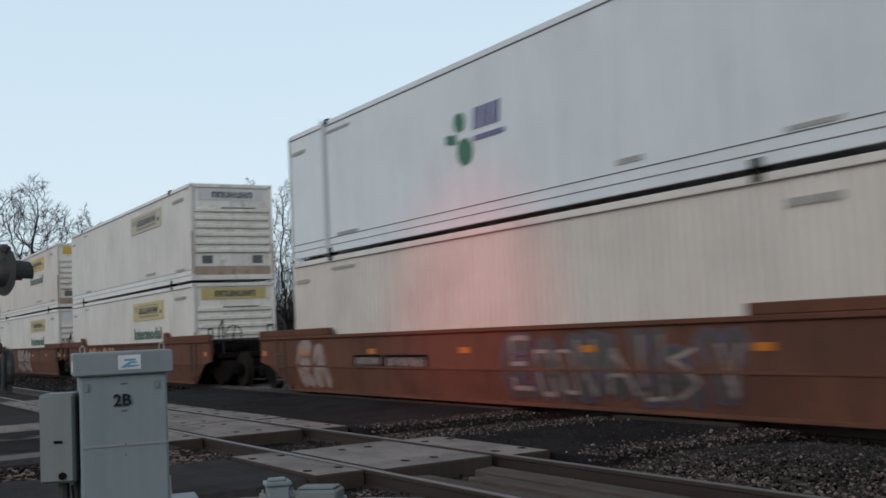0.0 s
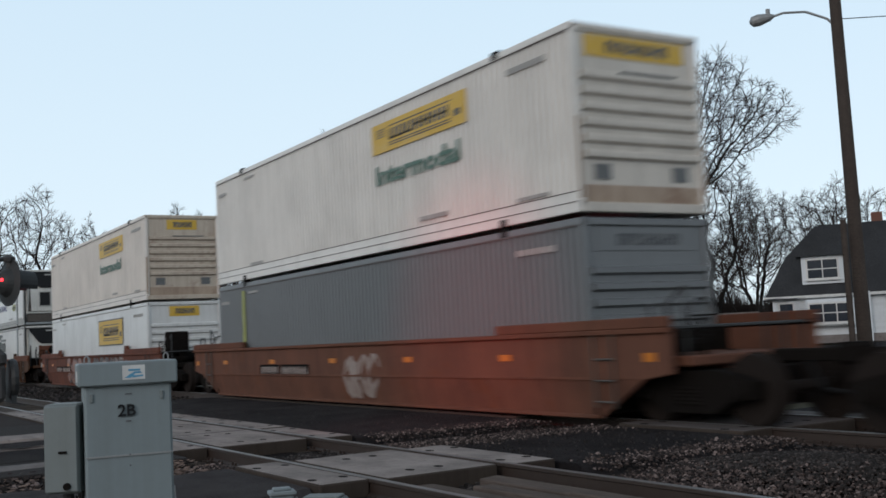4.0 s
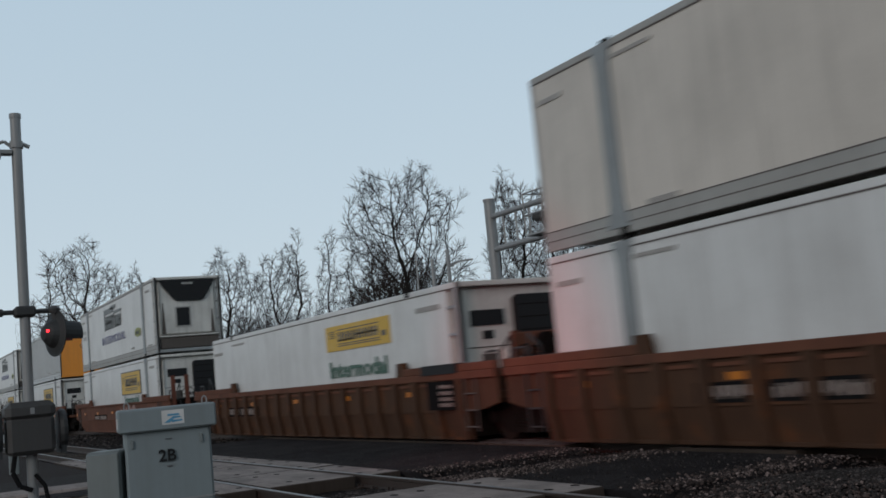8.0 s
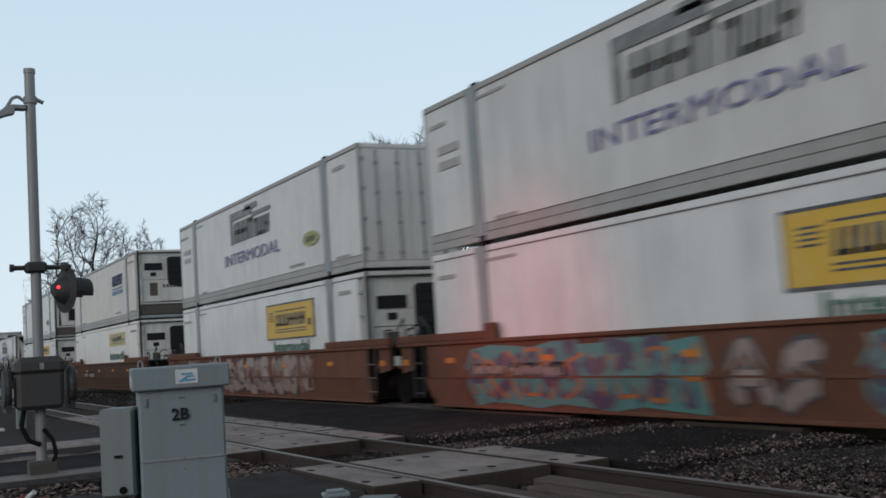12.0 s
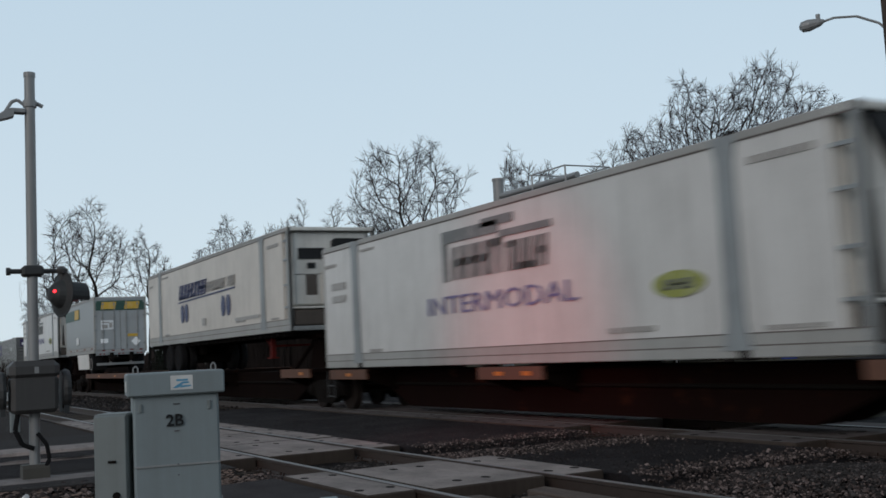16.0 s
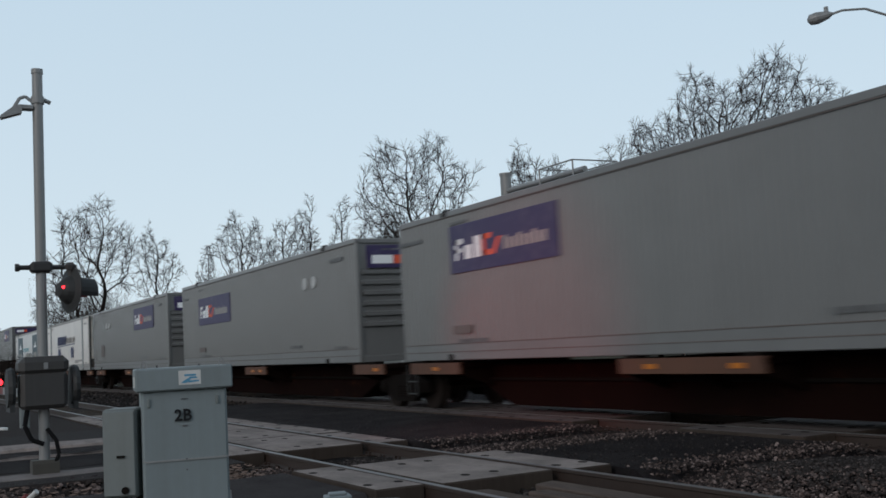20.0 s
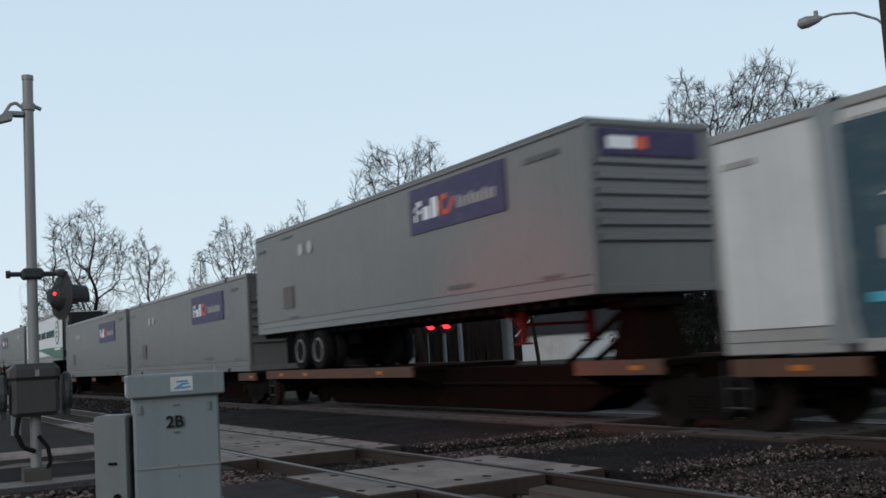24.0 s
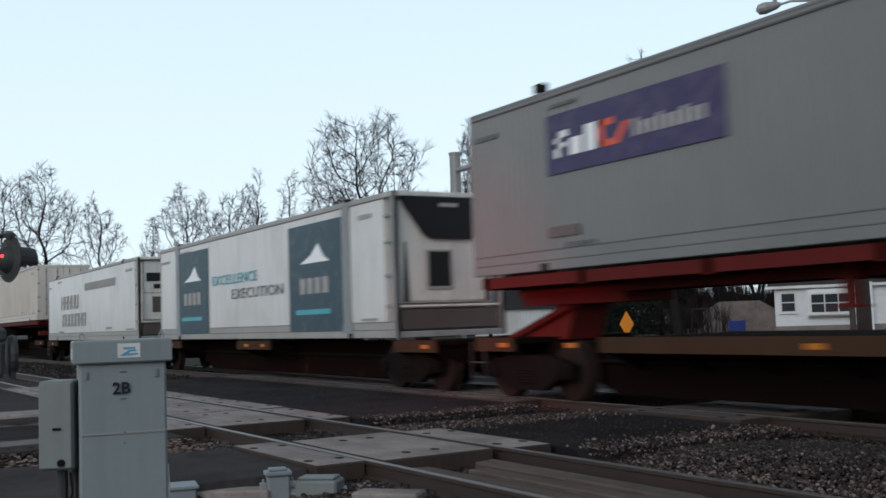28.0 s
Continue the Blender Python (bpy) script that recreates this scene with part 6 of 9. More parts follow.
# front end of each stack or load at the start of the clip
JB = dict(panel="yellow_faded", inter="green_ink", label=BOX_LABEL["jb"])
JBY = dict(panel="yellow", inter="green_ink", label=BOX_LABEL["jb"])
JBC = dict(mat="white_clean", side="smooth", big_panel="yellow", small_inter=True, label=BOX_LABEL["jb_clean"], end="carrier", posts="post_white")
PRIME = dict(mat="reefer_white", side="smooth", posts=True, emblem=True, end="bowl", trim="rail_trim", label=BOX_LABEL["reefer"])
MARTEN = dict(mat="cream", side="smooth", posts=True, blue=True, end="carrier", trim="rail_trim", label=BOX_LABEL["marten"])
UP, LOW = 3.085, 0.10


def build_stacks():
    x = -6.73
    container(x, UP, "plain", mat="pale_grey", side="smooth", posts=False, label="pale grey smooth-sided container with a green and blue emblem", end="ribbed", trim="pale_grey")
    t = bpy.context.scene.objects["container"]
    part("emblem", made(lambda bm: [disc(bm, -8.65, 1.82, 0.17, -HALF - 0.014, -HALF, 14), disc(bm, -8.5, 1.28, 0.24, -HALF - 0.014, -HALF, 14), prism(bm, [(-9.1, 1.5), (-8.75, 1.45), (-8.8, 1.62), (-9.1, 1.66)], "y", -HALF - 0.014, -HALF)]), "green", t, "green dotted emblem")
    part("emblem_mark", made(lambda bm: [prism(bm, [(-8.2 + 0.28 * k, 1.62), (-8.0 + 0.28 * k, 1.62), (-7.95 + 0.28 * k, 1.98), (-8.15 + 0.28 * k, 1.98)], "y", -HALF - 0.014, -HALF) for k in range(3)] + [box(bm, -8.2, -7.3, -HALF - 0.014, -HALF, 1.42, 1.5)]), "purple_ink", t, "bluish bars", "stuff")
    part("edge_strip", boxes((-L53 - 0.006, -L53 + 0.05, -HALF - 0.008, -HALF + 0.1, 0.05, HIGH - 0.05)), "green", t, "green edge strip")
    part("side_post", boxes((-14.32, -14.12, -HALF - 0.012, -HALF, 0.1, HIGH - 0.05)), "mid_grey", t)
    container(x, LOW, "jb", mat="cream_light", label="cream ribbed container low in the well")
    container(-30.39, UP, "jb", panel="tan_faded", label="weathered white ribbed container with a faded tan panel and rusty end", end_sign="white_clean")
    container(-30.39, LOW, "jb", **{**JB, "panel": "yellow_faded"}, end_sign="yellow_faded")
    container(-49.67, UP, "jb", **{**JBY, "mat": "cream_light"}, end_sign="yellow")
    container(-49.67, LOW, "jb", **JB, end_sign="pale_grey", end_mat="white")
    container(-69.04, UP, "jb", **{**JB, "mat": "rusty_white", "label": "white ribbed container with rust patches and faded panel"}, end_sign="pale_grey")
    container(-69.04, LOW, "jb", **{**JB, "mat": "rusty_white", "panel": "tan_faded"}, end_sign="pale_grey")
    container(-92.4, UP, "jb", **JBY, end_sign="yellow", end_mat="cream")
    g = container(-92.4, LOW, "grey", mat="dark_grey", end_mat="dark_grey", label="dark grey ribbed container with a lime stripe", end_sign="dark_grey")
    part("lime_stripe", boxes((-14.35, -14.15, -HALF - 0.012, -HALF, 0.2, 2.7)), "lime", g, "lime upright stripe")
    container(-115.88, UP, "jb", **{**JBY, "mat": "cream_light"}, end_sign="yellow", end_mat="end_brown", end_wide=0.52)
    container(-115.88, LOW, "jbc", **{**JBC, "end": "ribbed", "small_inter": False, "posts": False}, end_sign="yellow", end_mat="white_clean", end_wide=0.52)
    container(-139.49, UP, "prime", **PRIME)
    container(-139.49, LOW, "prime", **PRIME)
    container(-159.02, UP, "marten", **MARTEN)
    container(-159.02, LOW, "jbc", **JBC)
    container(-178.31, LOW, "jb", **{**JBY, "mat": "white_clean", "side": "smooth", "end": "carrier", "label": "white container with a yellow panel and cooling unit, carried alone"})
    container(-201.77, UP, "prime", **PRIME)
    container(-201.77, LOW, "jbc", **JBC)
    e = container(-225.3, UP, "orange", mat="mid_grey", end="plain", end_mat="orange_box", label="grey ribbed container with orange ends and a round emblem", trim="mid_grey")
    part("orange_corner", boxes((-L53 - 0.004, -13.9, -HALF - 0.008, -HALF + 0.05, 0.005, HIGH - 0.003)), "orange_box", e, "orange end section of the side")
    part("disc_rim", made(disc, -12.65, 1.56, 0.96, -HALF - 0.014, -HALF, 30, 0.98), "ink", e, "round black emblem rim")
    part("disc_face", made(disc, -12.65, 1.56, 0.84, -HALF - 0.019, -HALF, 30, 0.98), "red_disc", e, "deep red emblem disc")
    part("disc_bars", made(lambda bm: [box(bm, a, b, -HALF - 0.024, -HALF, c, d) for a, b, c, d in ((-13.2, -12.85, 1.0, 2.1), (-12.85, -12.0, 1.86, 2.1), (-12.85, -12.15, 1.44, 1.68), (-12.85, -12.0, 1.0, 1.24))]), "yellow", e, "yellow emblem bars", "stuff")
    for k in (0, 1):
        o = part("lettering", words("53", 0.3, "ink"), "ink", e, "dark number on the orange end")
        o.matrix_local = pose(0.018, -0.15, 1.65, 0, 0, 90) if k == 0 else pose(-1.6, -HALF - 0.012, 1.9)
    container(-225.3, LOW, "jbc", **JBC)
    container(-244.97, UP, "prime", **PRIME)
    container(-244.97, LOW, "jbc", **JBC)
    container(-264.45, UP, "prime", **{**PRIME, "end": "door", "label": "white refrigerated container with rear doors turned forward"})
    container(-264.45, LOW, "jbc", **JBC)
    container(-287.89, UP, "marten", **MARTEN)
    container(-287.89, LOW, "jb", **{**JB, "mat": "white", "side": "smooth", "end": "carrier"})
    container(-311.43, UP, "prime", **PRIME)
    container(-311.43, LOW, "jb", **{**JBY, "mat": "white_clean", "side": "smooth", "end": "carrier"})
    # wells under them
    wells = [(-6.73, "well", False, [(-7.2, -2.0, ("graf_violet", "graf_olive", "graf_pale")), (-15.5, -13.8, ("graf_pink", "graf_pale"))]),
             (-30.39, "well", False, [(-13.0, -9.0, ("graf_red", "graf_yellow", "graf_dark"))]), (-49.67, "well", False, [(-9.5, -6.0, ("graf_dark", "graf_pale"))]),
             (-69.04, "well", False, [(-6.5, -4.6, ("graf_teal",))]), (-92.4, "well", False, [(-7.8, -6.2, ("graf_pale",))]),
             (-115.88, "well_red", False, [(-12.2, -9.2, ("graf_dark", "graf_pink")), (-8.4, -2.0, ("graf_dark", "graf_olive", "graf_pale"))]),
             (-139.49, "well_ochre", True, []), (-159.02, "well_ochre", True, []), (-178.31, "well_ochre", True, []),
             (-201.77, "well", False, [(-7, -3.5, ("graf_pink",))]),
             (-225.3, "well", False, [(-10.2, -1.3, ("graf_olive",), True), (-14.4, -10.0, ("graf_lilac", "graf_violet", "graf_pale"), True), (-5.2, -2.6, ("graf_dark", "graf_teal"))]),
             (-244.97, "well", False, [(-14.6, -8.4, ("graf_teal", "graf_violet", "graf_orange"), True), (-7.8, -6.0, ("graf_dark", "graf_pale")), (-5.6, -1.8, ("graf_teal", "graf_violet", "graf_pale"), True)]),
             (-264.45, "well", False, [(-14.8, -3.2, ("graf_dark", "graf_pale", "graf_pink"))]),
             (-287.89, "well_ochre", False, []), (-311.43, "well", False, [(-12.0, -9.0, ("graf_dark",))])]
    xs = [w[0] for w in wells]
    for i, (x, p, rib, tg) in enumerate(wells):
        ahead = i > 0 and xs[i - 1] - L53 - x < 4
        behind = i + 1 < len(xs) and x - L53 - xs[i + 1] < 4
        well_car(x, p, rib, 1.42 if behind else 1.85, 1.42 if ahead else 1.85, tg, i)
    truck(xs[0] + 1.75)
    for f, b in zip(xs, xs[1:]):
        gap = (f - L53) - b
        if gap < 4:
            truck(b + gap / 2)
        else:
            truck(f - L53 - 1.75)
            truck(b + 1.75)
            coupler(b + gap / 2, 2.6)
    truck(xs[-1] - L53 - 1.75)


FX = dict(ink="ink_fade", mat="fx_grey", side="ribbed_shallow", end="ribbed", end_mat="fx_grey", end_sign="purple", trim="fx_grey", label="light grey ribbed container with a purple name panel")


def blue_script(t, base):
    """Illegible navy line of script with paired ovals under it."""
    part("script_line", shared(("script", base), "script_line", "navy", lambda bm: [prism(bm, [(-11.5, base + 1.42), (-4.75, base + 1.50), (-4.75, base + 1.55), (-11.5, base + 1.47)], "y", -HALF - 0.014, -HALF)]), "navy", t)

    def caps(bm):
        strokes(bm, -11.45, -7.95, base + 1.54, base + 2.05, 8, -HALF - 0.014, -HALF, 21, 0.35, (), "y", 0.27)
    part("script_bars", shared(("caps", base), "script_bars", "navy", caps), "navy", t, "navy slanted bars", "stuff")
    part("script_small", shared(("small", base), "script_small", "ink_soft", lambda bm: strokes(bm, -7.85, -4.75, base + 1.6, base + 1.92, 12, -HALF - 0.014, -HALF, 23, 0.2, (8,), "y", 0.22)), "ink_soft", t, "grey illegible bars", "stuff")
    for q in (-10.95, -10.4, -6.0, -5.45):
        oval(t, q, base + 1.03, 0.21, 0.33, "navy", "navy oval mark")
    part("printed_line", shared(("allb", base), "printed_line", "ink_soft", lambda bm: [box(bm, -4.8, -2.5, -HALF - 0.012, -HALF, base + 0.48, base + 0.58), box(bm, -8.45, -8.0, -HALF - 0.012, -HALF, base + 0.5, base + 0.75)]), "ink_soft", t, "", "stuff")


def teal_panels(t):
    for q in (-14.2, -5.3):
        p = part("side_panel", shared(("teal", q), "side_panel", "teal", lambda bm: box(bm, q, q + 2.9, -HALF - 0.012, -HALF + 0.02, 0.16, 2.62)), "teal", t, "dark teal panel with a pale peak")
        part("peak_mark", shared(("peak", q), "peak_mark", "white_ink", lambda bm: [prism(bm, [(q + 0.7, 1.72), (q + 1.3, 1.9), (q + 1.7, 2.15), (q + 2.0, 1.85), (q + 2.3, 1.72)], "y", -HALF - 0.018, -HALF)]), "white_ink", p, "pale mountain mark")
        part("mark_bars", shared(("kbars", q), "mark_bars", "ink_soft", lambda bm: [box(bm, q + 0.65 + 0.42 * k, q + 0.95 + 0.42 * k, -HALF - 0.018, -HALF, 1.02, 1.38) for k in range(4)]), "ink_soft", p)
        part("cyan_bar", shared(("cy", q), "cyan_bar", "cyan_ink", lambda bm: box(bm, q + 0.4, q + 2.3, -HALF - 0.018, -HALF, 0.55, 0.66)), "cyan_ink", p)
    letter(t, "EXCELLENCE", -10.9, 1.5, 3.5, 0.38, "cyan_ink", label="cyan capital lettering")
    letter(t, "EXECUTION", -9.3, 1.08, 3.6, 0.38, "logo_grey", label="grey capital lettering")


def build_spine():
    S = {"s1": -332.58, "s2": -351.15, "s3": -379.14, "s4": -390.5, "s5": -411.1, "s6": -429.62, "s7": -448.1, "s8": -465.6, "s9": -484.16, "s10": -503.0, "s11": -520.1,
         "s12": -537.1, "s13": -554.51, "s14": -572.2, "s15": -591.21, "s16": -610.11, "s17": -629.28, "s18": -647.6, "s19": -666.0, "s20": -684.3, "s21": -702.6}
    D = 1.02
    container(S["s1"], D, "prime", **PRIME)
    t = trailer(S["s2"], "alliance", mat="cream", side="smooth", posts=True, end="carrier", trim="rail_trim", label="cream refrigerated trailer with navy script and ovals")
    running_gear(t, (-13.2, -11.95), -1.03, 1, "chassis_red", legs=-3.0, disc_mat="wheel")
    blue_script(t, 0.0)
    t = trailer(S["s3"], "pup", name="pup_trailer", length=8.53, mat="fx_grey", side="smooth", end="door", end_mat="pup_door", trim="rail_trim", label="short grey trailer with rear doors and a green and yellow band")
    part("green_band", boxes((-8.45, -4.1, -HALF - 0.012, -HALF + 0.02, 1.86, 2.42)), "dark_green", t, "dark green band")
    part("yellow_block", made(lambda bm: prism(bm, [(-5.5, 1.9), (-4.3, 1.9), (-4.2, 2.4), (-5.4, 2.4)], "y", -HALF - 0.018, -HALF)), "yellow", t, "yellow block mark")
    part("end_band", boxes((-0.05, 0.008, -1.19, 1.19, 2.12, 2.6)), "dark_green", t, "dark green band on the doors")
    for yy in (-0.95, 0.2):
        part("yellow_block", made(lambda bm: prism(bm, [(yy, 2.18), (yy + 0.7, 2.18), (yy + 0.76, 2.54), (yy + 0.06, 2.54)], "x", -0.04, 0.014)), "yellow", t)
    part("door_label", boxes((-0.04, 0.012, 0.35, 0.85, 0.78, 0.92)), "yellow", t)
    part("door_sticker", boxes((-0.04, 0.011, -0.95, -0.35, 1.15, 1.62)), "pale_grey", t, "pale notice with dark print")
    part("sticker_print", boxes((-0.03, 0.015, -0.9, -0.55, 1.48, 1.54), (-0.03, 0.015, -0.9, -0.62, 1.22, 1.4), (-0.03, 0.015, -0.55, -0.4, 1.25, 1.5)), "ink_soft", t, "", "stuff")
    part("placard", made(lambda bm: prism(bm, [(0.75, 0.3), (0.98, 0.53), (0.75, 0.76), (0.52, 0.53)], "x", -0.03, 0.013)), "white_ink", t, "white diamond placard")
    part("placard", boxes((-0.03, 0.012, -0.98, -0.62, 0.48, 0.7)), "white_ink", t, "small white notice")
    for i in range(8):
        part("tape_strip", boxes((-8.2 + 1.05 * i, -7.75 + 1.05 * i, -HALF - 0.012, -HALF, 0.2, 0.26)), "tape_red" if i % 2 else "tape_white", t)
    for i in range(10):
        part("tape_strip", boxes((-0.05, 0.016, -1.15 + 0.23 * i, -1.0 + 0.23 * i, 0.08, 0.14)), "tape_red" if i % 2 else "tape_white", t)
    part("light_bar", boxes((-0.1, 0.01, -1.2, 1.2, -0.12, 0.0)), "post", t, "grey rear light bar")
    for yy in (-1.0, -0.82, -0.1, 0.1, 0.82, 1.0):
        part("rear_light", boxes((0.005, 0.022, yy - 0.05, yy + 0.05, -0.09, -0.03)), "tape_red", t)
    for k in (-3.4, -3.0):
        oval(t, k - 1.5, 0.72, 0.17, 0.22, "white_ink", "white round mark")
    running_gear(t, (-1.15,), -1.03, -1, skirt=(-5.0, -1.75), legs=-7.2, flap=0.72)
    part("bumper", boxes((-0.2, -0.08, -1.15, 1.15, -0.62, -0.5), (-0.18, -0.1, -0.55, -0.45, -0.55, 0.0), (-0.18, -0.1, 0.45, 0.55, -0.55, 0.0)), "galv", t)
    t = trailer(S["s4"], "prime", **PRIME)
    running_gear(t, (-12.8, -11.55), -1.03, 1, legs=-3.2, disc_mat="wheel")
    for k, side in (("s5", "rear"), ("s6", "rear"), ("s7", "front"), ("s11", "front"), ("s12", "front")):
        container(S[k], D, "fx", **FX, purple=side, panel_drop={"s6": -0.24, "s12": -0.07}.get(k, 0.0))
    t = container(S["s8"], D, "alliance", mat="white", side="smooth", posts=True, end="carrier", trim="rail_trim", label="cream refrigerated container with navy script and ovals")
    blue_script(t, 0.0)
    t = container(S["s9"], D, "teal", mat="white_clean", side="smooth", posts=True, end="door", end_mat="teal", trim="rail_trim", label="white container with dark teal panels and teal doors")
    teal_panels(t)
    t = trailer(S["s10"], "fx", **{**FX, "label": "light grey trailer with a purple name panel"}, purple="front")
    running_gear(t, (-13.0, -11.75), -1.03, 1, "chassis_red", legs=-3.0)
    t = trailer(S["s13"], "green", mat="white_bright", side="slatted", end="carrier", trim="rail_trim", label="white slatted refrigerated trailer with a green sweep and round emblem")
    running_gear(t, (-12.6, -11.4), -1.10, 1, skirt=(-10.8, -4.2), legs=-3.0)
    # added dark sheet that stands in for shade below the trailer floor
    part("tank_cover", boxes((-10.2, -4.4, -0.95, -0.90, -1.06, -0.1)), "dark_gap", t, "dark sheet added behind the skirt for the shade under the floor")
    for i in range(14):
        part("tape_strip", boxes((-13.6 + 0.98 * i, -13.3 + 0.98 * i, -HALF - 0.03, -HALF, 0.20, 0.24)), "tape_red", t, "red reflective tape")
    part("nose_unit", made(lambda bm: box(bm, -0.02, 0.5, -0.95, 0.95, 1.5, 2.74, 0.08)), "unit_black", t, "black cooling unit on the nose")
    part("green_sweep", made(lambda bm: prism(bm, [(-11.65, 0.79), (-10.2, 0.75), (-8.7, 0.68), (-6.7, 0.49), (-5.4, 0.39), (-3.0, 0.17), (-0.2, 0.03), (-0.2, 0.74), (-3.0, 0.79), (-5.4, 0.82), (-8.7, 0.83), (-10.2, 0.81)], "y", -HALF - 0.012, -HALF + 0.02)), "green", t, "dark green sweep")
    part("sweep_print", boxes((-3.0, -0.9, -HALF - 0.016, -HALF, 0.62, 0.74)), "white_ink", t)
    part("name_print", made(lambda bm: strokes(bm, -11.65, -3.2, 1.45, 1.86, 19, -HALF - 0.026, -HALF, 31, 0.3, (6, 11), "y", 0.25)), "dark_green", t, "dark green illegible name bars", "stuff")

    def ring(bm):
        lathe(bm, [(0.60, 0), (0.72, 0), (0.72, 0.012), (0.60, 0.012)], (-2.05, -HALF, 1.66), (0, -1, 0), 30)
    part("ring_mark", made(ring), "green", t, "green ring emblem")
    part("ring_face", made(disc, -2.05, 1.66, 0.6, -HALF - 0.018, -HALF, 28), "white_clean", t, "white emblem face")
    part("ring_bars", made(lambda bm: [prism(bm, [(-2.45 + a, 1.66 + c), (-1.85 + a, 1.7 + c), (-1.8 + a, 1.82 + c), (-2.4 + a, 1.78 + c)], "y", -HALF - 0.024, -HALF) for a, c in ((0.05, 0.2), (0.0, -0.06), (0.1, -0.32))]), "green", t)
    chassis(S["s14"], (-4.25, -2.95))
    container(S["s14"], 2.05, "fx", **{**FX, "high": 2.79}, purple="rear", panel_drop=-0.2)
    t = container(S["s15"], D, "teal", mat="white_clean", side="smooth", posts=True, end="bowl", trim="rail_trim", label="white refrigerated container with dark teal panels")
    teal_panels(t)
    t = container(S["s16"], D, "plain", mat="white_clean", side="smooth", end="carrier", trim="rail_trim", label="white container with faint grey lettering bars")
    part("name_print", made(lambda bm: [strokes(bm, -13.2, -9.6, 1.35, 1.95, 5, -HALF - 0.012, -HALF, 41, 0.1, (), "y", 0.2), strokes(bm, -12.9, -8.2, 0.6, 1.15, 7, -HALF - 0.012, -HALF, 42, 0.1, (), "y", 0.2), strokes(bm, -8.4, -3.2, 2.05, 2.35, 14, -HALF - 0.012, -HALF, 43, 0.1)]), "ink_soft", t, "faint grey illegible bars", "stuff")
    chassis(S["s17"], (-13.0, -11.7))
    container(S["s17"], 2.05, "jb", high=2.79, mat="cream", end="door", end_mat="cream", label="cream ribbed container with lock bars on its end")
    for k in ("s18", "s20"):
        container(S[k], D, "fx", **FX, purple="rear")
    container(S["s19"], D, "prime", **PRIME)
    container(S["s21"], D, "prime", **PRIME)
    order = ["s1", "s2", "s3", "s4", "s5", "s6", "s7", "s8", "s9", "s10", "s11", "s12", "s13", "s14", "s15", "s16", "s17", "s18", "s19", "s20", "s21"]
    front = {k: S[k] + 1.1 for k in order}
    front["s3"] = S["s2"] - L53 - 1.2
    front["s4"] = S["s4"] + 1.2
    joints = [S["s1"] + 1.9] + [(front[b] + (S[a] - L53 if a != "s3" else S["s3"] - 8.53)) / 2 + (0.0 if a != "s2" else 0.0) for a, b in zip(order, order[1:])] + [S["s21"] - L53 - 1.2]
    on_wheels = {"s2", "s4", "s10", "s13", "s14", "s17"}
    for k, f, b in zip(order, joints, joints[1:]):
        spine_car(f, b, "no hitch" if k == "s3" else "chassis" if k == "s14" else k in on_wheels, "deck_orange" if int(k[1:]) < 13 else "deck_dark", 0.07 if k == "s13" else 0.0)
    for j in joints:
        pair = {-388: (-389.3, -385.0), -589: (-591.2, -587.2), -519: (-520.3,), -367: (-369.3,), -464: (-463.8,), -553: (-553.9,)}.get(int(j), (j,))
        for q in pair:
            truck(q)
        if len(pair) > 1:
            coupler(sum(pair) / 2, 2.2)
    coupler((joints[0] + -311.43 - L53 - 2.4) / 2, 2.0)


build_stacks()
build_spine()


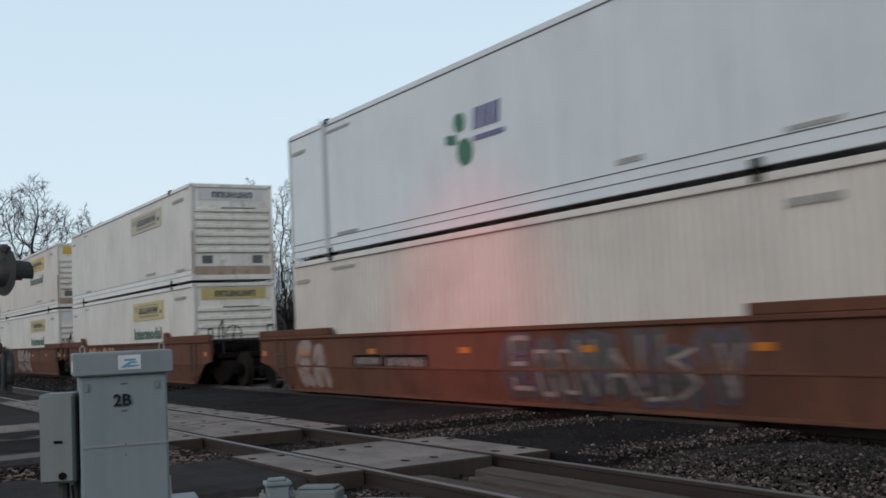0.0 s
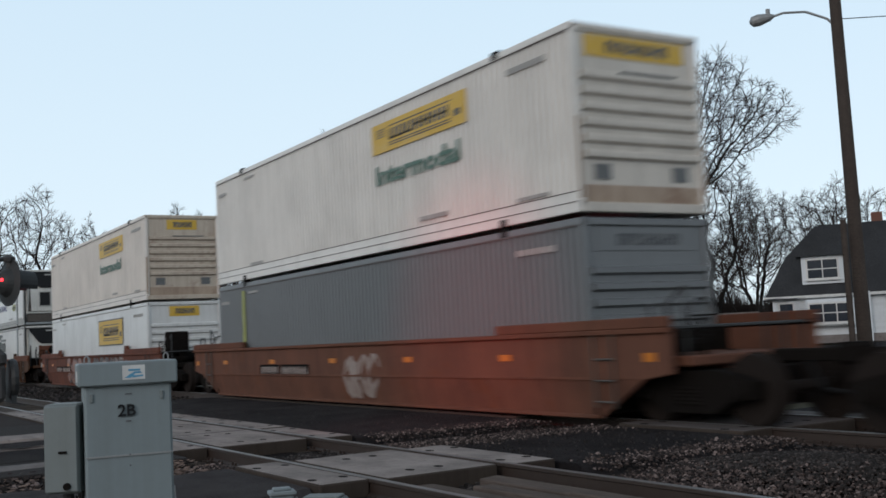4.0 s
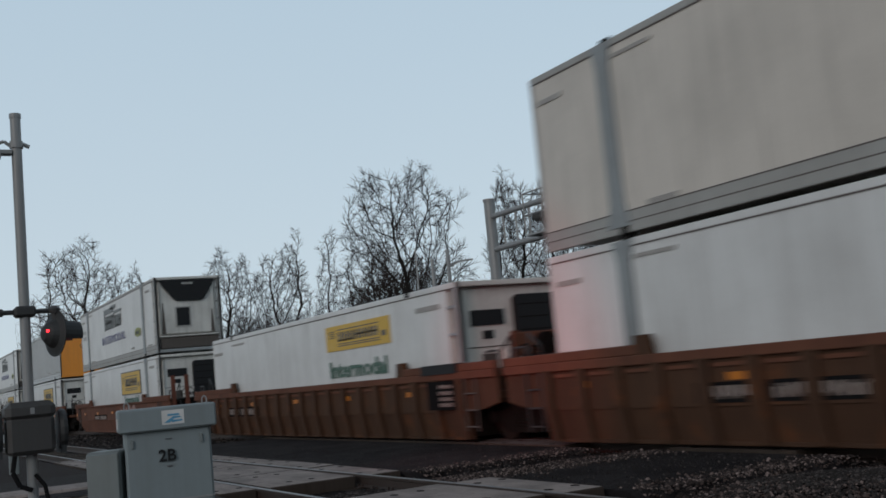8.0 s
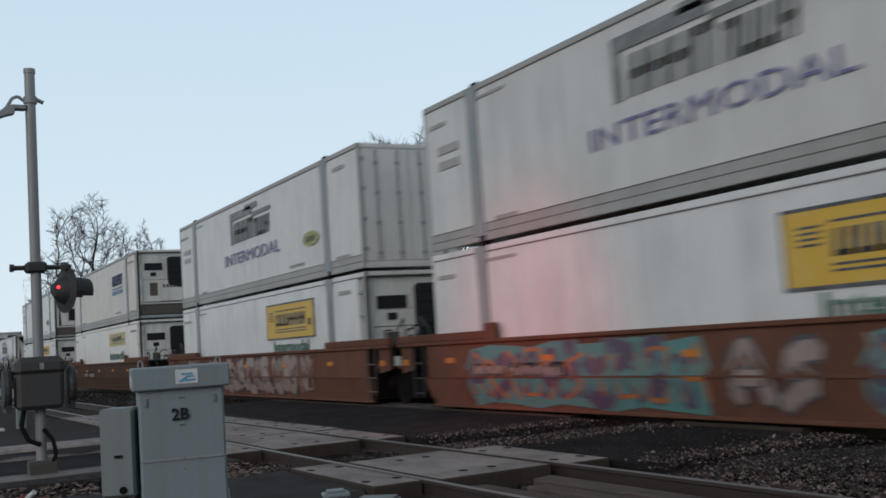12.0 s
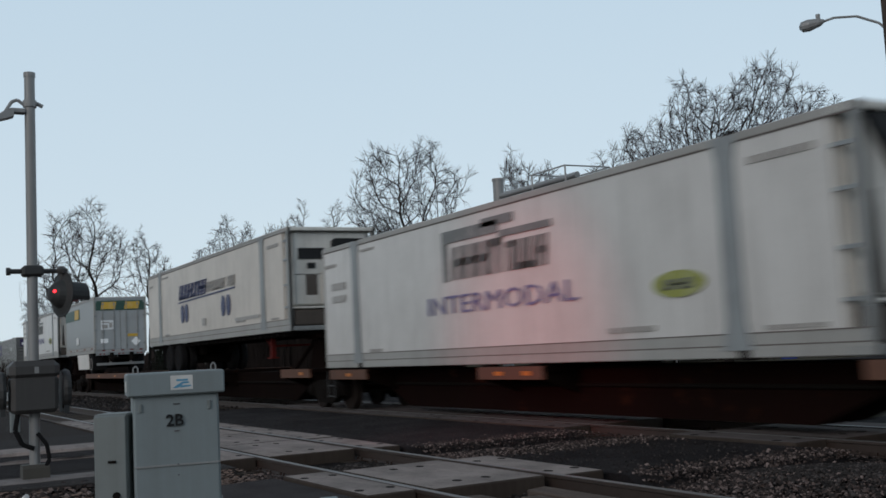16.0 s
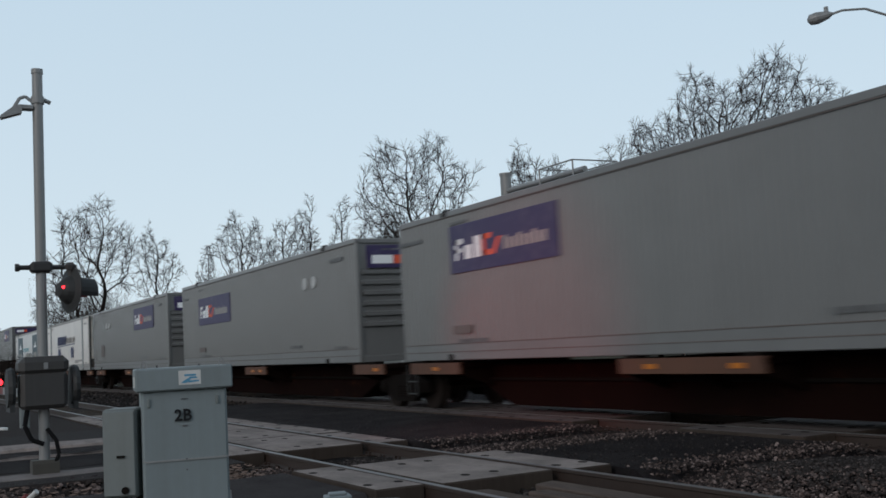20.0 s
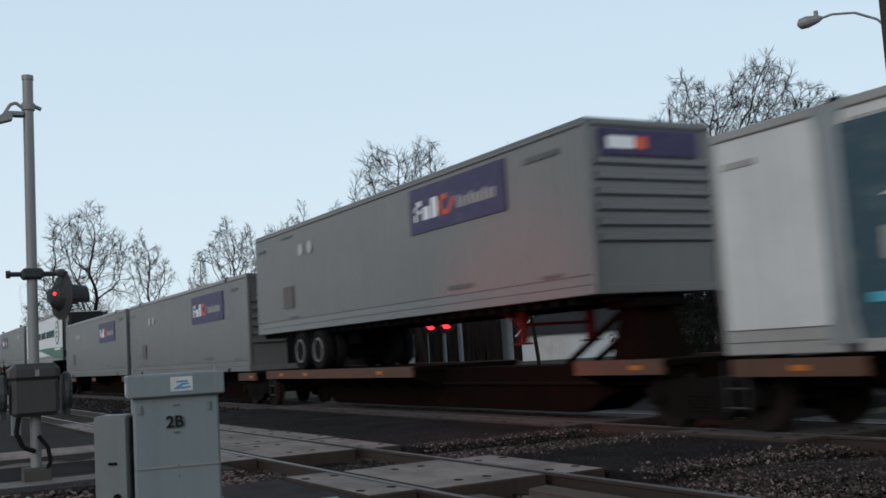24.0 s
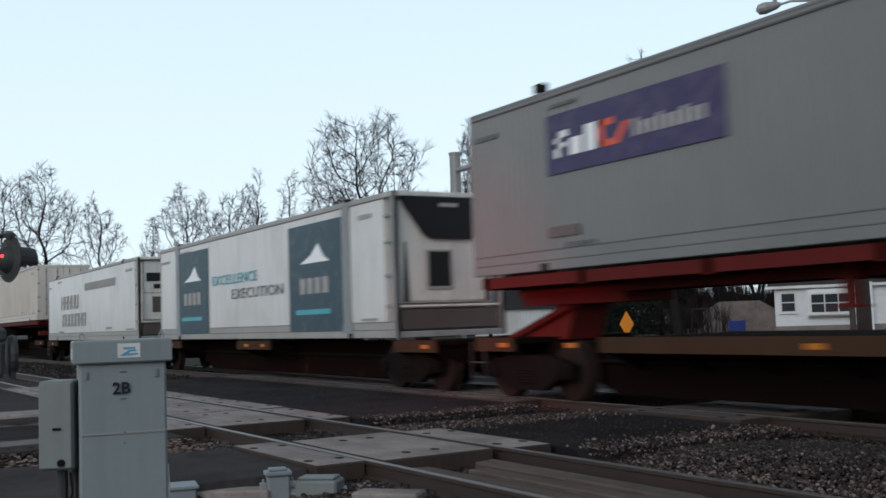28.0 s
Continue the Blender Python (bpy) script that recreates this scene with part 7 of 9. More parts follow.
# ---- trackside things ----
def cabinet():
    c = thing("signal_cabinet", "grey steel signal cabinet with a lid and stencilled code", "cabinet", pose(-5.80, 1.455, 0, 0, 0, 80))
    # local x runs to the right as seen from the camera, -y faces it
    part("body", made(lambda bm: box(bm, -0.222, 0.222, -0.14, 0.2, -0.45, 1.175, 0.012)), "box_grey", c)
    part("door_seam", made(lambda bm: [box(bm, -0.222, 0.222, -0.144, -0.13, 0.80, 0.806), box(bm, -0.21, 0.21, -0.147, -0.13, 0.797, 0.801)]), "galv", c, "bright seam line")
    lid = part("lid", made(lambda bm: [box(bm, -0.252, 0.252, -0.175, 0.235, 1.168, 1.29, 0.008)]), "box_grey", c)
    part("sticker", boxes((-0.03, 0.085, -0.178, -0.17, 1.195, 1.27)), "white_clean", lid, "white and blue sticker")
    part("sticker_print", made(lambda bm: [prism(bm, [(-0.02, 1.205), (0.01, 1.205), (0.035, 1.225), (0.01, 1.225)], "y", -0.181, -0.17), prism(bm, [(0.02, 1.205), (0.075, 1.21), (0.075, 1.218), (0.02, 1.216)], "y", -0.181, -0.17), box(bm, 0.0, 0.06, -0.181, -0.17, 1.24, 1.25), prism(bm, [(0.012, 1.225), (0.07, 1.228), (0.06, 1.236), (0.03, 1.236)], "y", -0.181, -0.17)]), "lens_label", lid)
    for x in (-0.215, 0.19):
        part("lifting_eye", made(lambda bm: tube(bm, [(x, -0.1, 1.29), (x, -0.1, 1.315), (x + 0.012, -0.1, 1.33), (x + 0.024, -0.1, 1.315), (x + 0.024, -0.1, 1.29)], 0.004, 5)), "galv", lid, "wire lifting eye")
    part("tag", boxes((-0.258, -0.25, -0.13, -0.09, 1.195, 1.25)), "white_clean", lid)
    o = part("lettering", words("2B", 0.086, "unit_black", bold=0.0018), "unit_black", c, "black stencilled code")
    o.location = (-0.055, -0.147, 1.005)
    part("stencil_mark", boxes((-0.015, 0.012, -0.145, -0.13, 0.975, 0.983), (-0.018, 0.018, -0.145, -0.13, 1.118, 1.123), (-0.002, 0.006, -0.145, -0.13, 0.80, 0.808), (-0.002, 0.006, -0.145, -0.13, 0.745, 0.752)), "ink", c, "", "stuff")
    for x in (-0.185, 0.17):
        part("hasp", made(lambda bm: [box(bm, x - 0.008, x + 0.008, -0.152, -0.13, 1.085, 1.13, 0.003)]), "box_dark", c)
    part("ground_wire", made(tube, [(0.226, -0.12, 0.62), (0.232, -0.13, 0.4), (0.228, -0.13, 0.1), (0.236, -0.13, -0.4)], 0.005, 5), "galv", c)
    s = thing("side_box", "small weathered grey box on a post beside the cabinet", "box", pose(-5.90, 1.165, 0, 0, 0, 62))
    part("body", made(lambda bm: box(bm, -0.09, 0.09, -0.1, 0.1, 0.62, 1.085, 0.01)), "box_dark", s)
    part("door", made(lambda bm: box(bm, -0.085, 0.085, -0.118, -0.1, 0.63, 1.075, 0.006)), "box_dark", s)
    part("latch", boxes((-0.01, 0.03, -0.13, -0.11, 0.83, 0.842)), "iron", s)
    part("plug", made(lambda bm: lathe(bm, [(0.02, 0), (0.02, 0.012)], (0.03, -0.118, 0.66), (0, -1, 0), 8)), "iron", s)
    part("post", made(lambda bm: [rod(bm, (0.0, 0, -0.45), (0.0, 0, 0.62), 0.03, 8), rod(bm, (0.06, 0.03, -0.45), (0.06, 0.03, 0.62), 0.02, 6)]), "dark_paint", s)
    part("loose_wire", made(tube, [(0.05, -0.03, 0.6), (0.07, -0.06, 0.5), (0.03, -0.06, 0.35), (0.06, -0.04, 0.1), (0.06, -0.04, -0.4)], 0.006, 5), "rubber", s)


def flasher(parent, at, way, lit, mat_lens="red_glow", back=((0.02, -0.26), (0.10, -0.24), (0.16, -0.12), (0.17, 0.0))):
    """One round signal light with its black target and hood."""
    at, way = Vector(at), Vector(way).normalized()
    f = part("signal_light", made(lambda bm: lathe(bm, list(back), at, way, 20)), "dark_paint", parent)
    part("target", made(lambda bm: lathe(bm, [(0.05, -0.004), (0.30, -0.004), (0.30, 0.008), (0.05, 0.008)], at, way, 24)), "dark_paint", f, "round black target")
    part("lens", made(lambda bm: lathe(bm, [(0.14, 0.01), (0.15, 0.025), (0.10, 0.045), (0.02, 0.05)], at, way, 18)), mat_lens if lit else "clear_lens", f, "red lens")

    def hood(bm):
        up = Vector((0, 0, 1))
        s = way.cross(up)
        n = 12
        rings = [[bm.verts.new(at + way * a + r * (math.cos(q) * s + math.sin(q) * up)) for q in [math.pi * (-0.15 + 1.3 * i / n) for i in range(n + 1)]] for a, r in ((0.01, 0.165), (0.3, 0.15), (0.3, 0.165), (0.01, 0.18))]
        for A, Bq in zip(rings, rings[1:]):
            for i in range(n):
                bm.faces.new((A[i], A[i + 1], Bq[i + 1], Bq[i]))
    part("hood", made(hood), "dark_paint", f)


MAST = (-14.35, 1.83)


def crossing_mast():
    t = thing("crossing_signal", "galvanised crossing signal mast with red lights and gate mechanism", "signal", pose(*MAST, 0))
    part("pole", made(lambda bm: [rod(bm, (0, 0, 0.0), (0, 0, 5.14), 0.066, 16), rod(bm, (0, 0, 5.14), (0, 0, 5.2), 0.074, 16)]), "galv", t)
    part("base", made(lambda bm: [prism(bm, [(-0.17, -0.35), (0.17, -0.35), (0.14, 0.12), (0.1, 0.16), (-0.1, 0.16), (-0.14, 0.12)], "y", -0.16, 0.16)]), "cast_base", t, "cast pole base")
    part("footing", made(lambda bm: box(bm, -0.3, 0.3, -0.3, 0.3, -0.6, -0.33, 0.02)), "concrete_old", t)
    part("band", made(lambda bm: [rod(bm, (0, 0, z), (0, 0, z + 0.09), 0.085, 14) for z in (4.74, 2.54)] + [rod(bm, (0, 0.07, 4.8), (0, 0.16, 4.76), 0.03, 6)]), "galv", t)
    arm = part("lamp_arm", made(lambda bm: [tube(bm, [(0, -0.05, 4.75), (0, -0.15, 4.83), (0, -0.22, 4.80), (0, -0.30, 4.66)], 0.022, 7), box(bm, -0.07, 0.07, -0.25, -0.06, 4.65, 4.71, 0.01)]), "galv", t)
    part("lamp_head", made(lambda bm: prism(bm, [(-0.46, 4.55), (-0.44, 4.52), (-0.2, 4.6), (-0.2, 4.7), (-0.3, 4.68)], "x", -0.08, 0.08)), "galv", arm, "small flat lamp head")
    c = part("cross_arm", made(lambda bm: [rod(bm, (0, -0.30, 2.6), (0, 0.40, 2.6), 0.032, 8), box(bm, -0.11, 0.11, -0.13, 0.13, 2.53, 2.67, 0.03), rod(bm, (0, -0.31, 2.6), (0, -0.26, 2.6), 0.05, 8)]), "dark_paint", t)
    flasher(c, (0.0, 0.36, 2.30), (-0.3, 0.95, -0.05), True, "red_glow", ((0.02, -0.17), (0.09, -0.16), (0.15, -0.1), (0.19, -0.03), (0.29, 0.0)))
    part("side_glow", made(lambda bm: lathe(bm, [(0.02, 0.0), (0.018, 0.012), (0.008, 0.016)], (0.14, 0.25, 2.33), (0.95, -0.25, 0.1), 10)), "red_glow", c, "tiny red indicator light")
    part("hanger", made(lambda bm: [rod(bm, (0, 0.36, 2.3), (0, 0.36, 2.62), 0.04, 8), lathe(bm, [(0.07, 0), (0.08, 0.05), (0.03, 0.09)], (0, 0.36, 2.57), (0, 0, 1), 10)]), "mech", c)
    g = part("gate_mechanism", made(lambda bm: [box(bm, -0.22, 0.22, -0.29, 0.27, 0.80, 1.28, 0.05), box(bm, -0.24, 0.24, -0.31, 0.29, 1.22, 1.46, 0.07)]), "mech", t, "weathered gate mechanism housing")
    part("badge", boxes((0.235, 0.25, -0.02, 0.03, 1.3, 1.38)), "galv", g, "bright maker's plate")
    for s in (-1, 1):
        part("counterweight", made(lambda bm: [lathe(bm, [(0.05, 0), (0.24, 0.0), (0.26, 0.04), (0.24, 0.09), (0.05, 0.09)], (-0.05, s * 0.34, 1.08), (0, s, 0), 18), box(bm, -0.35, 0.1, s * 0.38 - 0.03, s * 0.38 + 0.03, 0.78, 0.98)]), "dark_paint", g)
    part("cable", made(tube, [(0.1, -0.2, 0.84), (0.1, -0.24, 0.6), (0.1, -0.16, 0.42), (0.1, -0.02, 0.36)], 0.03, 7), "rubber", t, "black cable loop")
    part("cable", made(tube, [(0.1, 0.02, 0.55), (0.1, 0.13, 0.40), (0.1, 0.16, 0.22), (0.1, 0.08, 0.05), (0.1, 0.06, -0.2)], 0.026, 7), "rubber", t)
    a = thing("gate_arm", "lowered crossing gate arm with red lights across the road", "gate arm", pose(MAST[0] - 0.3, MAST[1] - 0.1, 0.98))
    for i in range(12):
        part("stripe", boxes((-0.7 * (i + 1), -0.7 * i, -0.02, 0.02, -0.06 + 0.002 * i, 0.06 - 0.002 * i)), "tape_red" if i % 2 else "post", a)
    part("arm_support", made(lambda bm: [rod(bm, (0.4, 0, 0.05), (-0.1, 0, 0.0), 0.04, 6)]), "galv", a)
    for q in (-4.2, -7.0):
        part("arm_light", made(lambda bm: lathe(bm, [(0.04, -0.05), (0.05, 0.0), (0.045, 0.03)], (q, 0, 0.13), (1, 0.1, 0), 12)), "red_glow", a, "small lit red light")
    red = bpy.data.lights.new("flasher_light", "SPOT")
    red.energy, red.color, red.spot_size, red.spot_blend, red.shadow_soft_size = 620, (1.0, 0.035, 0.045), radians(52), 1.0, 0.12
    o = new("flasher_light", red)
    o.matrix_world = look((MAST[0] + 0.12, MAST[1] + 0.75, 2.32), (-15.3, 9.8, 1.35))
    f = thing("fallen_gate_tip", "red and white striped stick lying by the mast", "barrier stick", pose(-13.1, 0.95, -0.30, 0, -14, 36))
    for i in range(6):
        part("stripe", made(rod, (0.16 * i, 0, 0), (0.16 * (i + 1), 0, 0.012 * i), 0.03, 8), "tape_red" if i % 2 == 0 else "white_clean", f)


def kerbs():
    for x, w, z, mat, lb in ((-14.3, 0.75, -0.005, "concrete_old", "worn pale concrete gutter along the road"), (-16.9, 0.14, 0.015, "concrete_old", "narrow concrete edge in the dark lane"), (-19.1, 1.2, 0.03, "concrete", "pale concrete strip between the lanes")):
        bm = bmesh.new()
        rows = []
        for i in range(46):
            y = -14 + 17.9 * i / 45
            d, e, f = 0.09 * noise.noise((y * 0.8, x, 0)), 0.03 * noise.noise((y * 1.7, x, 4)), 0.06 * noise.noise((y * 2.1, x, 9))
            rows.append([bm.verts.new(p) for p in ((x - w / 2 + d, y, -0.1), (x - w / 2 + d + 0.06, y, z + e - 0.012), (x - w / 6 + d, y, z + e), (x + w / 6 + d, y, z + e * 0.6), (x + w / 2 + d + f - 0.06, y, z + e - 0.015), (x + w / 2 + d + f, y, -0.1))])
        for A, Bq in zip(rows, rows[1:]):
            for i in range(5):
                bm.faces.new((A[i], A[i + 1], Bq[i + 1], Bq[i]))
        solid("kerb", bm, mat, lb, "kerb", "structure")


def shoulder():
    """The rubble slope between the road and the footpath, with dead leaves."""
    bm = bmesh.new()
    xs = [-13.7 + 0.2 * i for i in range(18)]
    ys = [-6 + 0.45 * i for i in range(22)]
    grid = [[bm.verts.new((x, y, slope(x) + 0.03 * noise.noise((x * 2.3, y * 2.3, 5.0)))) for y in ys] for x in xs]
    for i in range(len(xs) - 1):
        for j in range(len(ys) - 1):
            bm.faces.new((grid[i][j], grid[i + 1][j], grid[i + 1][j + 1], grid[i][j + 1]))
    solid("road_shoulder", bm, "verge", "dark rubble shoulder sloping from the road", "ground", "structure")
    stone_field("shoulder_rubble", "stone", "rubble and stones on the road shoulder", 2600, lambda r: (lambda x, y: (x, y, slope(x) + 0.02))(r.uniform(-13.6, -10.6), r.uniform(-1.5, 3.4)), 0.04, 21)
    r = random.Random(31)
    v, f = [], []
    for _ in range(1500):
        x, y = (r.uniform(-13.5, -10.8), r.uniform(0.2, 3.5)) if r.random() < 0.55 else (r.uniform(-13.4, -11.5), r.gauss(3.75, 0.2))
        z, a, n, w = max(slope(x), ground_height(y)) + 0.035, r.uniform(0, 6.3), r.uniform(0.02, 0.07), r.uniform(0.006, 0.025)
        c, s, k = math.cos(a), math.sin(a), len(v)
        v += [(x - n * c, y - n * s, z + r.uniform(0, 0.02)), (x - w * s, y + w * c, z), (x + n * c, y + n * s, z + r.uniform(0, 0.02)), (x + w * s, y - w * c, z + 0.012)]
        f += [(k, k + 1, k + 2), (k, k + 2, k + 3)]
    me = bpy.data.meshes.new("leaf_litter")
    me.from_pydata(v, [], f)
    me.materials.append(M["litter"])
    tagged(new("leaf_litter", me), "dead leaves and twigs on the rubble", "leaves", kind="stuff")


def slope(x):
    return float(np.interp(x, (-13.7, -13.3, -10.3), (-0.07, -0.09, -0.43)))


def guard_posts():
    for x, y in ((-30.5, 2.0), (-27.0, 2.05), (-26.0, 2.9)):
        t = thing("guard_post", "short grey steel post box beside the track", "post", pose(x, y, -0.2))
        part("body", made(lambda bm: box(bm, -0.13, 0.13, -0.1, 0.1, 0.0, 1.1, 0.02)), "box_dark", t)
        part("cap", made(lambda bm: box(bm, -0.15, 0.15, -0.12, 0.12, 1.1, 1.15, 0.01)), "box_dark", t)
    r = random.Random(9)
    for i in range(7):
        bm = bmesh.new()
        k = r.randint(5, 8)
        prism(bm, [(r.uniform(0.08, 0.2) * math.cos(2 * math.pi * j / k), r.uniform(0.06, 0.14) * math.sin(2 * math.pi * j / k)) for j in range(k)], "z", 0, 0.05)
        solid("litter", bm, "white_clean", "scrap of pale litter on the verge", "litter", group="litter on the verge", m=pose(-24 + r.uniform(-6, 6), 1.5 + r.uniform(-1, 1.2), -0.02, r.uniform(-9, 9), r.uniform(-9, 9), r.uniform(0, 180)))


def stake_thing():
    bm = bmesh.new()
    prism(bm, [(-0.035, -0.012), (0.035, -0.012), (0.035, 0.012), (-0.035, 0.012)], "z", -0.5, 1.75)
    solid("wooden_stake", bm, "stake", "pale yellow leaning wooden stake", "stake", m=pose(-10.2, 0.62, 0.0, 0, 0, 0) @ pose(0, 0, 0, 13, 0, 0))


def switch_gear():
    """Low switch fittings by the nearer rail: a cast box on a slab, a low lid, a motor case and a pale cover."""
    t = thing("track_box", "small grey cast junction box on a pipe by the track", "junction box", pose(-9.0, 3.62, -0.2, 0, 0, 75))
    part("body", made(lambda bm: [box(bm, -0.1, 0.1, -0.08, 0.08, -0.06, 0.2, 0.015), box(bm, -0.12, 0.12, -0.1, 0.1, 0.2, 0.24, 0.01)]), "box_grey", t)
    part("cap", made(lambda bm: box(bm, -0.08, 0.08, -0.06, 0.06, 0.24, 0.265, 0.008)), "box_grey", t)
    for q in (-0.13, 0.13):
        part("lug", made(lambda bm: [box(bm, q - 0.03, q + 0.03, -0.03, 0.03, 0.08, 0.14, 0.006), rod(bm, (q, 0, 0.14), (q, 0, 0.17), 0.012, 6)]), "galv", t)
    part("pipe", made(rod, (0.1, 0.0, 0.03), (0.62, 0.0, 0.01), 0.05, 10), "galv", t)
    part("flange", made(lambda bm: [rod(bm, (0.24, 0, 0.03), (0.32, 0, 0.03), 0.085, 12)]), "galv", t)
    m = thing("switch_motor", "dark grey cast switch motor case beside the rail", "switch motor", pose(-8.9, 3.98, -0.26, 0, 0, 48))
    part("case", made(lambda bm: box(bm, -0.2, 0.2, -0.14, 0.14, 0.0, 0.2, 0.02)), "box_dark", m)
    part("lid", made(lambda bm: box(bm, -0.17, 0.17, -0.11, 0.11, 0.2, 0.225, 0.01)), "box_dark", m)
    part("rod_arm", made(rod, (0.2, 0, 0.08), (0.55, 0, 0.06), 0.025, 8), "iron", m)
    b = thing("low_box", "low grey steel box with a flat lid", "box", pose(-9.36, 2.83, -0.42, 0, 0, 78))
    part("case", made(lambda bm: box(bm, -0.16, 0.14, -0.16, 0.16, 0.0, 0.35, 0.015)), "box_grey", b)
    part("lid", made(lambda bm: box(bm, -0.18, 0.16, -0.18, 0.18, 0.35, 0.38, 0.008)), "box_grey", b)
    for x, y, z, rz, w in ((-9.2, 3.28, -0.22, 58, 0.34), (-8.12, 4.28, -0.22, 40, 0.3)):
        bm = bmesh.new()
        box(bm, -w, w, -0.13, 0.13, -0.1, 0.11, 0.018)
        solid("concrete_block", bm, "concrete", "pale concrete cover block beside the track", "block", m=pose(x, y, z, 0, 0, rz))


def planks():
    r = random.Random(4)
    for i, (x0, x1, y) in enumerate(((-8.9, -3.4, 5.02), (-8.35, -3.6, 5.33), (-8.75, -5.9, 5.68), (-7.3, -3.0, 5.63))):
        bm = bmesh.new()
        n = 6
        box(bm, x0, x1, y - 0.11, y + 0.11, -0.16, -0.05 + 0.012 * (i % 2), 0.012)
        solid("plank", bm, "plank", "long weathered timber plank lying between the rails", "plank", group="planks between the rails", m=pose(0.5 * (x0 + x1), y, 0, r.uniform(-4, 4), r.uniform(-0.3, 0.3), r.uniform(-1.2, 1.2)) @ pose(-0.5 * (x0 + x1), -y, 0))


def cantilever():
    mx, my = -25.5, 15.85
    t = thing("cantilever_signal", "galvanised cantilever signal gantry with red lights in a basket", "signal gantry", pose(mx, my, 0))
    part("mast", made(lambda bm: [rod(bm, (0, 0, -0.3), (0, 0, 6.05), 0.16, 14), rod(bm, (0, 0, 6.05), (0, 0, 6.12), 0.18, 14), rod(bm, (0, 0, -0.3), (0, 0, -0.05), 0.3, 12)]), "galv", t)
    ax, ay = 4.05, -0.15
    part("arm_tube", made(lambda bm: [rod(bm, (0, 0, 5.6), (ax, ay, 5.55), 0.08, 10)]), "galv", t)
    part("arm_tube", made(lambda bm: [rod(bm, (0, 0, 4.65), (ax - 0.4, ay, 4.62), 0.085, 10)]), "galv", t)
    for k in range(4):
        q = 0.7 + k * 0.7
        part("arm_brace", made(rod, (q, ay * q / ax, 4.65), (q, ay * q / ax, 5.58), 0.03, 6), "galv", t)
    b0, b1, yb0, yb1 = ax - 1.25, ax + 0.25, -0.7, 0.68
    part("walkway", boxes((b0, b1, yb0, yb1, 4.6, 4.66, 0.01)), "galv", t, "grated service basket floor")
    z0, z1 = 4.66, 5.72
    for x in (b0, b1):
        for y in (yb0, yb1):
            part("basket_post", made(rod, (x, y, z0), (x, y, z1), 0.022, 6), "galv", t)
    for z in (z1, 5.15):
        part("basket_rail", made(tube, [(b0, yb0, z), (b1, yb0, z), (b1, yb1, z), (b0, yb1, z), (b0, yb0, z)], 0.02, 6), "galv", t)
    h = part("light_bar", made(tube, [(b0 + 0.1, -0.1, 5.12), (b0 + 0.95, -0.1, 5.12), (b1 - 0.15, 0.35, 5.1)], 0.035, 8), "dark_paint", t)
    for q, w, lit in ((b0 + 0.12, (-0.75, -0.65, 0), False), (b0 + 0.92, (0.8, -0.6, -0.05), True), (b1 - 0.12, (0.75, 0.9, 0), False)):
        flasher(h, (q, (-0.05 if q < b1 - 0.3 else 0.36) + 0.15 * w[1], 5.1), w, lit, "red_glow")
    ld = part("ladder", made(lambda bm: [rod(bm, (x, 0.22, 0.4), (x, 0.22, 5.7), 0.02, 6) for x in (-0.52, -0.24)]), "galv", t)
    for i in range(17):
        part("rung", made(rod, (-0.52, 0.22, 0.6 + 0.3 * i), (-0.24, 0.22, 0.6 + 0.3 * i), 0.012, 5), "galv", ld)
    part("side_pipe", made(lambda bm: [rod(bm, (-0.35, 0.2, -0.2), (-0.35, 0.2, 5.7), 0.045, 8), rod(bm, (-0.62, 0.3, -0.2), (-0.62, 0.3, 4.6), 0.03, 6)]), "galv", t)
    k = part("low_arm", made(rod, (0.0, 0.0, 2.35), (0.6, 0.5, 2.35), 0.035, 8), "dark_paint", t)
    flasher(k, (0.55, 0.62, 2.35), (0.3, 1, 0), False)
    g = thing("far_crossing_signal", "crossing signal mast with paired lit red lights", "signal", pose(-29.9, 16.2, 0))
    part("pole", made(lambda bm: [rod(bm, (0, 0, -0.3), (0, 0, 5.0), 0.06, 10), rod(bm, (-0.55, -0.3, 0.5), (-0.55, -0.3, 5.4), 0.02, 6)]), "galv", g)
    w = thing("wire_pole", "slim grey metal pole with a short top arm", "pole", pose(-28.85, 16.2, 0))
    part("pole", made(rod, (0, 0, -0.3), (0, 0, 5.15), 0.085, 12, 0.06), "galv", w)
    part("arm", made(tube, [(0, 0, 4.6), (0.35, 0.2, 4.72), (0.75, 0.45, 4.72)], 0.03, 6), "galv", w)
    c = part("cross_arm", made(rod, (-0.35, -0.2, 2.12), (0.3, 0.17, 2.12), 0.03, 8), "dark_paint", g)
    for q in (-0.30, 0.22):
        flasher(c, (q, q * 0.57 - 0.12, 2.12), (0.75, -0.75, 0), True)


